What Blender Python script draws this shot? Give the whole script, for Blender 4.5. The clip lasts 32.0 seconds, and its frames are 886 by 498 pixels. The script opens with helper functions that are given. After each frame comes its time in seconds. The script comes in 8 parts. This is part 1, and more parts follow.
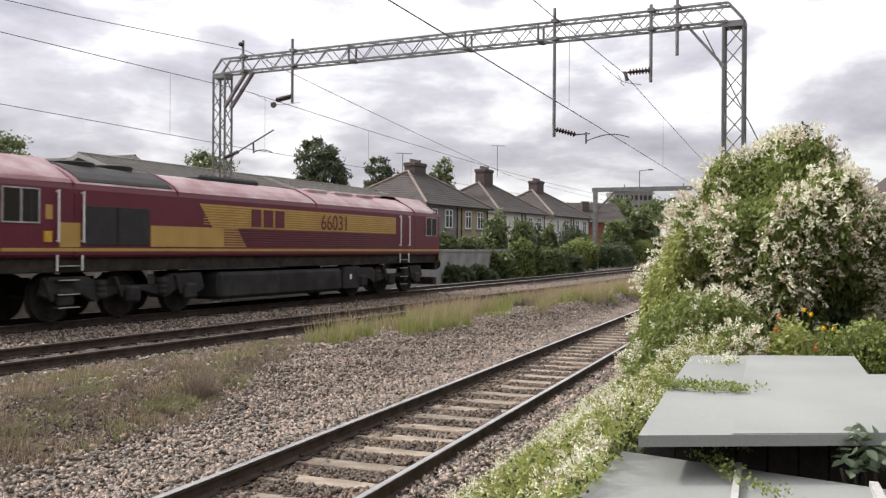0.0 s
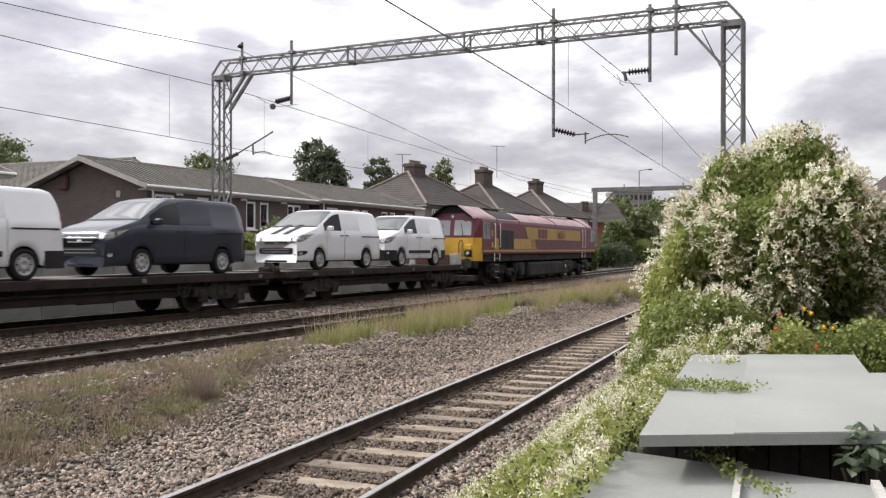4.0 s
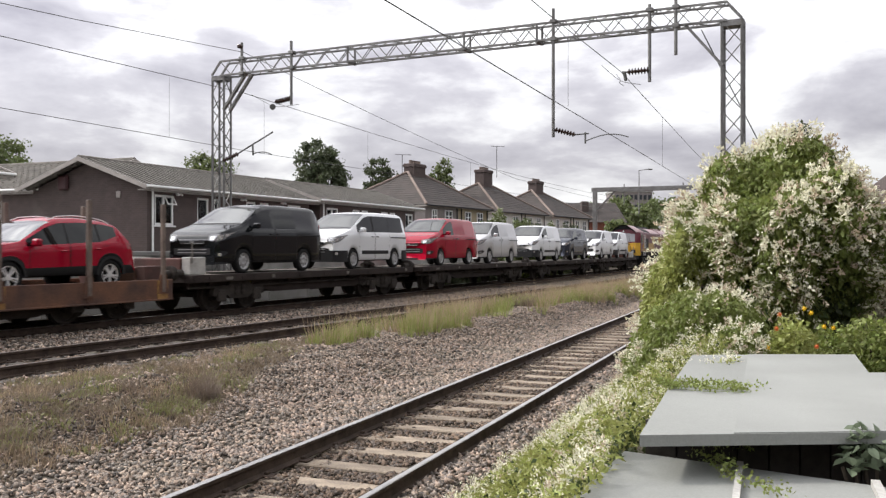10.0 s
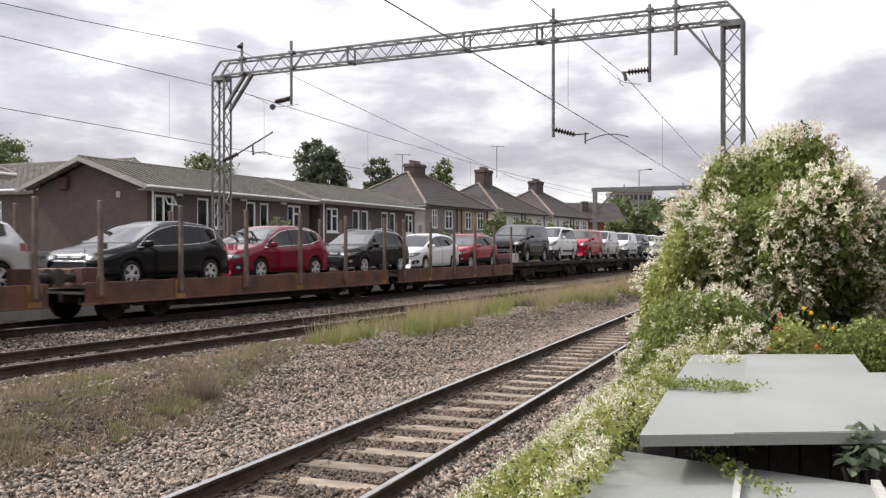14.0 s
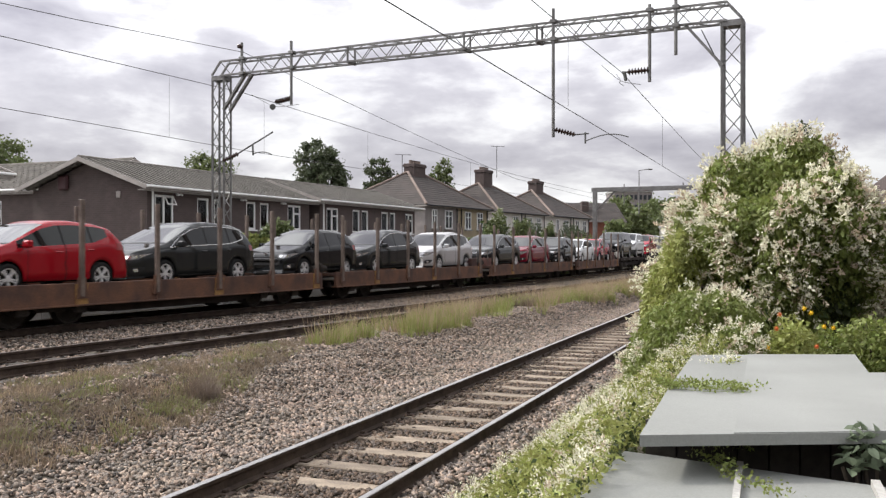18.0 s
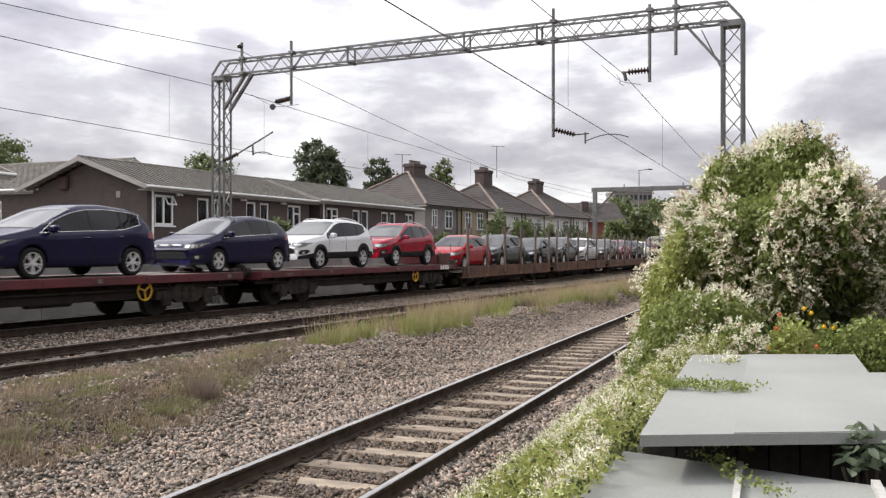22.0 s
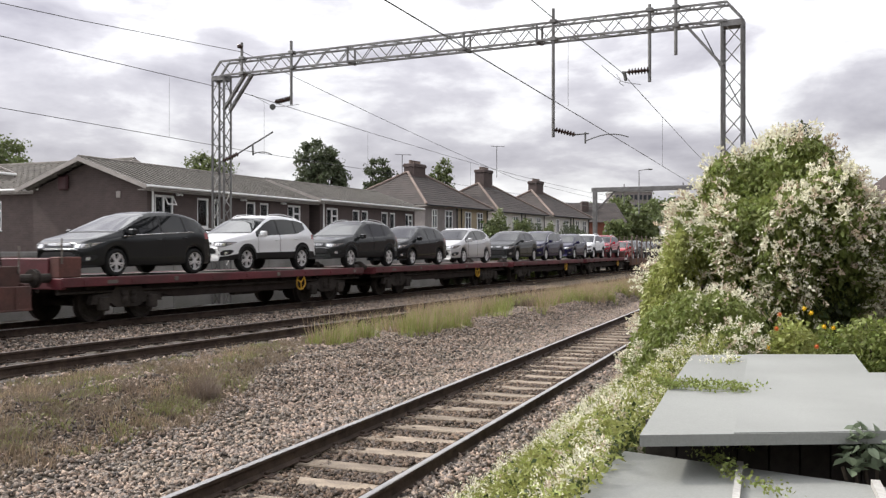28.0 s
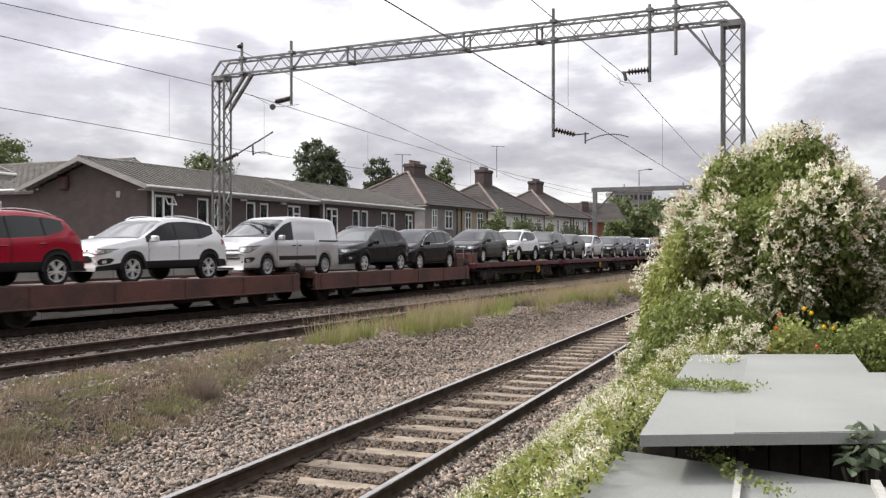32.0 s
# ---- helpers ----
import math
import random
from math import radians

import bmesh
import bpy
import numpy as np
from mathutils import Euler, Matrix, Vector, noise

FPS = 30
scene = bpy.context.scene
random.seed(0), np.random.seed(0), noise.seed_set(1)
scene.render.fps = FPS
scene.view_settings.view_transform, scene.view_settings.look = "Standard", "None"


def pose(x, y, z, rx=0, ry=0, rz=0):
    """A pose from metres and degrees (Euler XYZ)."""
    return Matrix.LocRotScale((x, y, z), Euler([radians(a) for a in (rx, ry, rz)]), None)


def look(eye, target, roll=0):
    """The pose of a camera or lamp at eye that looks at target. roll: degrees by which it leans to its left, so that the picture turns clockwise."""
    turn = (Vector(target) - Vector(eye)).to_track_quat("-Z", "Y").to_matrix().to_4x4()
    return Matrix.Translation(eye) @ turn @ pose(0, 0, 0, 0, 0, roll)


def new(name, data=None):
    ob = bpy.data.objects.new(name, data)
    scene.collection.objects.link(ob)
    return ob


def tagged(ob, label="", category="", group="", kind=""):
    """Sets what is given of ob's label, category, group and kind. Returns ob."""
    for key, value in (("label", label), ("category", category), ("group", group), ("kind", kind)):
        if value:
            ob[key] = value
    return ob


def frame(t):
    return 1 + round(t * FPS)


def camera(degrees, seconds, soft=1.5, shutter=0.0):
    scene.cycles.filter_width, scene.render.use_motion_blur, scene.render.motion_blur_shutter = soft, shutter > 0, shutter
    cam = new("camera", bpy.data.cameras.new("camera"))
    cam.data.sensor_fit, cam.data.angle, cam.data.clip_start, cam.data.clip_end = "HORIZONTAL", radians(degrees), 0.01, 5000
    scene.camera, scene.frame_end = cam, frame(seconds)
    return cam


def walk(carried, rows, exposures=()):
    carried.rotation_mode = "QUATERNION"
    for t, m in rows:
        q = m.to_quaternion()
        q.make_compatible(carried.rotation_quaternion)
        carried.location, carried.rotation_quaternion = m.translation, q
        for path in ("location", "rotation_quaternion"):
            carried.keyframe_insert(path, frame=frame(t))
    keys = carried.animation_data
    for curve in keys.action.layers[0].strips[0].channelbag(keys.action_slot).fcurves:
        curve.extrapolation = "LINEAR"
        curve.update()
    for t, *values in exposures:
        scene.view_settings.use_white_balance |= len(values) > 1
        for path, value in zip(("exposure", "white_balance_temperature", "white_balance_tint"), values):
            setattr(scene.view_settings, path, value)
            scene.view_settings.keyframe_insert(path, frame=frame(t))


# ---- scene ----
cam = camera(52.28, 32.0, soft=1.3, shutter=0.3)
EYE = (0.0, 0.0, 2.05)


def level(roll, up=0.0):
    return look(EYE, (0.0, 10.0, 2.05 + up), roll)


walk(cam, [(0.0, level(0.36, -0.010)), (0.5, level(0.27, -0.006)), (1.2, level(0.22, -0.005)), (2.2, level(0.16, -0.003)), (3.5, level(0.09, -0.002)),
           (5.5, level(0.0)), (14.0, level(0.0)), (24.0, level(0.0)), (32.0, level(0.0))])

# ---- light ----
SUN_HIGH, SUN_TURN = radians(42), radians(285)
world = bpy.data.worlds.new("overcast_sky")
scene.world = world
world.use_nodes = True
wn, wl = world.node_tree.nodes, world.node_tree.links
wn.clear()
sky = wn.new("ShaderNodeTexSky")
sky.sky_type, sky.sun_disc, sky.sun_elevation, sky.sun_rotation = "NISHITA", False, SUN_HIGH, SUN_TURN
sky.air_density, sky.dust_density = 1.0, 2.0
way = wn.new("ShaderNodeTexCoord")
flat = wn.new("ShaderNodeMapping")
flat.inputs["Scale"].default_value = (1.0, 1.0, 2.6)
wl.new(way.outputs["Generated"], flat.inputs["Vector"])
puffs = wn.new("ShaderNodeTexNoise")
puffs.inputs["Scale"].default_value, puffs.inputs["Detail"].default_value, puffs.inputs["Roughness"].default_value = 5.2, 8.0, 0.54
puffs.inputs["Distortion"].default_value = 0.15
wl.new(flat.outputs["Vector"], puffs.inputs["Vector"])
tone = wn.new("ShaderNodeValToRGB")
tone.color_ramp.elements[0].position, tone.color_ramp.elements[0].color = 0.30, (0.40, 0.385, 0.44, 1)
tone.color_ramp.elements[1].position, tone.color_ramp.elements[1].color = 0.60, (1.08, 1.08, 1.09, 1)
mid = tone.color_ramp.elements.new(0.46)
mid.color = (0.64, 0.625, 0.675, 1)
wl.new(puffs.outputs["Fac"], tone.inputs["Fac"])
dim = wn.new("ShaderNodeMixRGB")
dim.blend_type = "MULTIPLY"
dim.inputs["Fac"].default_value, dim.inputs["Color2"].default_value = 1.0, (0.12, 0.12, 0.12, 1)
wl.new(sky.outputs["Color"], dim.inputs["Color1"])
cover = wn.new("ShaderNodeMixRGB")
cover.inputs["Fac"].default_value = 0.93
wl.new(dim.outputs["Color"], cover.inputs["Color1"])
wl.new(tone.outputs["Color"], cover.inputs["Color2"])
# an overcast sky is brighter towards the zenith
parts = wn.new("ShaderNodeSeparateXYZ")
wl.new(way.outputs["Generated"], parts.inputs["Vector"])
rise = wn.new("ShaderNodeMapRange")
rise.inputs["From Min"].default_value, rise.inputs["From Max"].default_value = 0.10, 0.85
rise.inputs["To Min"].default_value, rise.inputs["To Max"].default_value = 1.03, 1.55
wl.new(parts.outputs["Z"], rise.inputs["Value"])
# thin cloud glows round the hidden sun
toward = wn.new("ShaderNodeVectorMath")
toward.operation = "DOT_PRODUCT"
toward.inputs[1].default_value = (math.sin(SUN_TURN) * math.cos(SUN_HIGH), math.cos(SUN_TURN) * math.cos(SUN_HIGH), math.sin(SUN_HIGH))
wl.new(way.outputs["Generated"], toward.inputs[0])
only = wn.new("ShaderNodeMath")
only.operation = "MAXIMUM"
only.inputs[1].default_value = 0.0
wl.new(toward.outputs["Value"], only.inputs[0])
tight = wn.new("ShaderNodeMath")
tight.operation = "POWER"
tight.inputs[1].default_value = 8.0
wl.new(only.outputs[0], tight.inputs[0])
glow = wn.new("ShaderNodeMath")
glow.operation = "MULTIPLY_ADD"
glow.inputs[1].default_value = 4.5
wl.new(tight.outputs[0], glow.inputs[0])
# and duller on the side away from it
away = wn.new("ShaderNodeMapRange")
away.inputs["From Min"].default_value, away.inputs["From Max"].default_value = -0.7, 0.08
away.inputs["To Min"].default_value, away.inputs["To Max"].default_value = 0.45, 1.0
wl.new(toward.outputs["Value"], away.inputs["Value"])
both = wn.new("ShaderNodeMath")
both.operation = "MULTIPLY"
# the far clouds low down show their grey undersides
low = wn.new("ShaderNodeMapRange")
low.inputs["From Min"].default_value, low.inputs["From Max"].default_value = 0.06, 0.20
low.inputs["To Min"].default_value, low.inputs["To Max"].default_value = 0.84, 1.06
wl.new(parts.outputs["Z"], low.inputs["Value"])
lift = wn.new("ShaderNodeMath")
lift.operation = "MULTIPLY"
wl.new(rise.outputs["Result"], lift.inputs[0])
wl.new(low.outputs["Result"], lift.inputs[1])
wl.new(lift.outputs[0], both.inputs[0])
wl.new(away.outputs["Result"], both.inputs[1])
wl.new(both.outputs[0], glow.inputs[2])
back = wn.new("ShaderNodeBackground")
wl.new(glow.outputs[0], back.inputs["Strength"])
wl.new(cover.outputs["Color"], back.inputs["Color"])
wout = wn.new("ShaderNodeOutputWorld")
wl.new(back.outputs["Background"], wout.inputs["Surface"])
sun = new("sun", bpy.data.lights.new("sun", "SUN"))
sun.data.energy, sun.data.angle, sun.data.color = 2.8, radians(4), (1.0, 0.95, 0.88)
sun.matrix_world = look((0, 0, 0), (-math.sin(SUN_TURN) * math.cos(SUN_HIGH), -math.cos(SUN_TURN) * math.cos(SUN_HIGH), -math.sin(SUN_HIGH)))
scene.view_settings.exposure = 0.16


# ---- materials ----
def mat(name, color, rough=0.7, metal=0.0, vary=0.25, scale=6.0, fine=60.0, bump=0.15, dark=None, spread=0.0, coat=0.0, stain=None, depth=0.01, tints=(), courses=False):
    """A surface with grain and stains at two sizes. dark: the colour of the stains. spread: how much single pieces differ."""
    m = bpy.data.materials.new(name)
    m.use_nodes = True
    n, l = m.node_tree.nodes, m.node_tree.links
    b = n["Principled BSDF"]
    c = Vector(color)
    dark = Vector(dark) if dark else c * (1 - vary * 1.6)
    co = n.new("ShaderNodeTexCoord")
    big, small = n.new("ShaderNodeTexNoise"), n.new("ShaderNodeTexNoise")
    for t, s, d in ((big, scale, 5), (small, fine, 3)):
        t.inputs["Scale"].default_value, t.inputs["Detail"].default_value = s, d
        l.new(co.outputs["Object"], t.inputs["Vector"])
    ramp = n.new("ShaderNodeValToRGB")
    lo, hi = stain or (0.35, 0.65)
    ramp.color_ramp.elements[0].position, ramp.color_ramp.elements[0].color = lo, (*dark, 1)
    ramp.color_ramp.elements[1].position, ramp.color_ramp.elements[1].color = hi, (*c, 1)
    l.new(big.outputs["Fac"], ramp.inputs["Fac"])
    grain = n.new("ShaderNodeMapRange")
    grain.inputs["From Min"].default_value, grain.inputs["From Max"].default_value = 0.25, 0.75
    grain.inputs["To Min"].default_value, grain.inputs["To Max"].default_value = 1 - vary, 1 + vary
    l.new(small.outputs["Fac"], grain.inputs["Value"])
    mul = n.new("ShaderNodeVectorMath")
    mul.operation = "SCALE"
    l.new(ramp.outputs["Color"], mul.inputs["Vector"])
    l.new(grain.outputs["Result"], mul.inputs["Scale"])
    last = mul.outputs["Vector"]
    if spread:
        info, geo, add, rng = n.new("ShaderNodeObjectInfo"), n.new("ShaderNodeNewGeometry"), n.new("ShaderNodeMath"), n.new("ShaderNodeMapRange")
        l.new(info.outputs["Random"], add.inputs[0])
        l.new(geo.outputs["Random Per Island"], add.inputs[1])
        fr = n.new("ShaderNodeMath")
        fr.operation = "FRACT"
        l.new(add.outputs[0], fr.inputs[0])
        rng.inputs["To Min"].default_value, rng.inputs["To Max"].default_value = 1 - spread, 1 + spread
        l.new(fr.outputs[0], rng.inputs["Value"])
        mu2 = n.new("ShaderNodeVectorMath")
        mu2.operation = "SCALE"
        l.new(last, mu2.inputs[0])
        l.new(rng.outputs["Result"], mu2.inputs["Scale"])
        last = mu2.outputs["Vector"]
    if tints:
        geo2, pick = n.new("ShaderNodeNewGeometry"), n.new("ShaderNodeValToRGB")
        pick.color_ramp.interpolation = "CONSTANT"
        while len(pick.color_ramp.elements) < len(tints):
            pick.color_ramp.elements.new(0.5)
        for i, t in enumerate(tints):
            pick.color_ramp.elements[i].position, pick.color_ramp.elements[i].color = i / len(tints), (*t, 1)
        l.new(geo2.outputs["Random Per Island"], pick.inputs["Fac"])
        mu3 = n.new("ShaderNodeVectorMath")
        mu3.operation = "MULTIPLY"
        l.new(last, mu3.inputs[0])
        l.new(pick.outputs["Color"], mu3.inputs[1])
        last = mu3.outputs["Vector"]
    if courses:
        sep, addxy, com, br = n.new("ShaderNodeSeparateXYZ"), n.new("ShaderNodeMath"), n.new("ShaderNodeCombineXYZ"), n.new("ShaderNodeTexBrick")
        l.new(co.outputs["Object"], sep.inputs[0])
        l.new(sep.outputs["X"], addxy.inputs[0])
        l.new(sep.outputs["Y"], addxy.inputs[1])
        l.new(addxy.outputs[0], com.inputs["X"])
        l.new(sep.outputs["Z"], com.inputs["Y"])
        l.new(com.outputs[0], br.inputs["Vector"])
        br.inputs["Scale"].default_value, br.inputs["Brick Width"].default_value, br.inputs["Row Height"].default_value, br.inputs["Mortar Size"].default_value = 1.0, 0.225, 0.075, 0.006
        br.inputs["Color1"].default_value, br.inputs["Color2"].default_value, br.inputs["Mortar"].default_value = (0.9, 0.9, 0.9, 1), (1.12, 1.1, 1.08, 1), (1.22, 1.24, 1.26, 1)
        mu4 = n.new("ShaderNodeVectorMath")
        mu4.operation = "MULTIPLY"
        l.new(last, mu4.inputs[0])
        l.new(br.outputs["Color"], mu4.inputs[1])
        last = mu4.outputs["Vector"]
    l.new(last, b.inputs["Base Color"])
    b.inputs["Roughness"].default_value, b.inputs["Metallic"].default_value = rough, metal
    if coat:
        b.inputs["Coat Weight"].default_value, b.inputs["Coat Roughness"].default_value = coat, 0.05
    if bump:
        bp = n.new("ShaderNodeBump")
        bp.inputs["Strength"].default_value, bp.inputs["Distance"].default_value = bump, depth
        l.new(small.outputs["Fac"], bp.inputs["Height"])
        l.new(bp.outputs["Normal"], b.inputs["Normal"])
    return m


def leafy(name, color, vary=0.4, back=0.35):
    """Leaf surface: every leaf a shade of its own, some light passing through."""
    m = bpy.data.materials.new(name)
    m.use_nodes = True
    n, l = m.node_tree.nodes, m.node_tree.links
    b = n["Principled BSDF"]
    geo, hsv, co, clump = n.new("ShaderNodeNewGeometry"), n.new("ShaderNodeHueSaturation"), n.new("ShaderNodeTexCoord"), n.new("ShaderNodeTexNoise")
    clump.inputs["Scale"].default_value = 1.7
    l.new(co.outputs["Object"], clump.inputs["Vector"])
    add = n.new("ShaderNodeMath")
    l.new(geo.outputs["Random Per Island"], add.inputs[0])
    l.new(clump.outputs["Fac"], add.inputs[1])
    v, h = n.new("ShaderNodeMapRange"), n.new("ShaderNodeMapRange")
    v.inputs["From Max"].default_value = 1.5
    v.inputs["To Min"].default_value, v.inputs["To Max"].default_value = 1 - vary, 1 + vary
    h.inputs["To Min"].default_value, h.inputs["To Max"].default_value = 0.485, 0.515
    l.new(add.outputs[0], v.inputs["Value"])
    l.new(geo.outputs["Random Per Island"], h.inputs["Value"])
    hsv.inputs["Color"].default_value = (*color, 1)
    l.new(v.outputs["Result"], hsv.inputs["Value"])
    l.new(h.outputs["Result"], hsv.inputs["Hue"])
    l.new(hsv.outputs["Color"], b.inputs["Base Color"])
    b.inputs["Roughness"].default_value = 0.55
    tr, mix, out = n.new("ShaderNodeBsdfTranslucent"), n.new("ShaderNodeMixShader"), n["Material Output"]
    l.new(hsv.outputs["Color"], tr.inputs["Color"])
    mix.inputs["Fac"].default_value = back
    l.new(b.outputs["BSDF"], mix.inputs[1])
    l.new(tr.outputs["BSDF"], mix.inputs[2])
    l.new(mix.outputs["Shader"], out.inputs["Surface"])
    return m


def glassy(name, color=(0.02, 0.025, 0.03), rough=0.04, gloss=0.6):
    m = bpy.data.materials.new(name)
    m.use_nodes = True
    b = m.node_tree.nodes["Principled BSDF"]
    b.inputs["Base Color"].default_value, b.inputs["Roughness"].default_value = (*color, 1), rough
    b.inputs["Specular IOR Level"].default_value = gloss
    return m


def clear(name):
    """Clear window glass: see-through, with a plain reflection."""
    m = bpy.data.materials.new(name)
    m.use_nodes = True
    n, l = m.node_tree.nodes, m.node_tree.links
    see, gl, fr, mix = n.new("ShaderNodeBsdfTransparent"), n.new("ShaderNodeBsdfGlossy"), n.new("ShaderNodeFresnel"), n.new("ShaderNodeMixShader")
    see.inputs["Color"].default_value, gl.inputs["Roughness"].default_value = (0.82, 0.86, 0.85, 1), 0.02
    l.new(fr.outputs[0], mix.inputs["Fac"])
    l.new(see.outputs[0], mix.inputs[1])
    l.new(gl.outputs[0], mix.inputs[2])
    l.new(mix.outputs[0], n["Material Output"].inputs["Surface"])
    return m


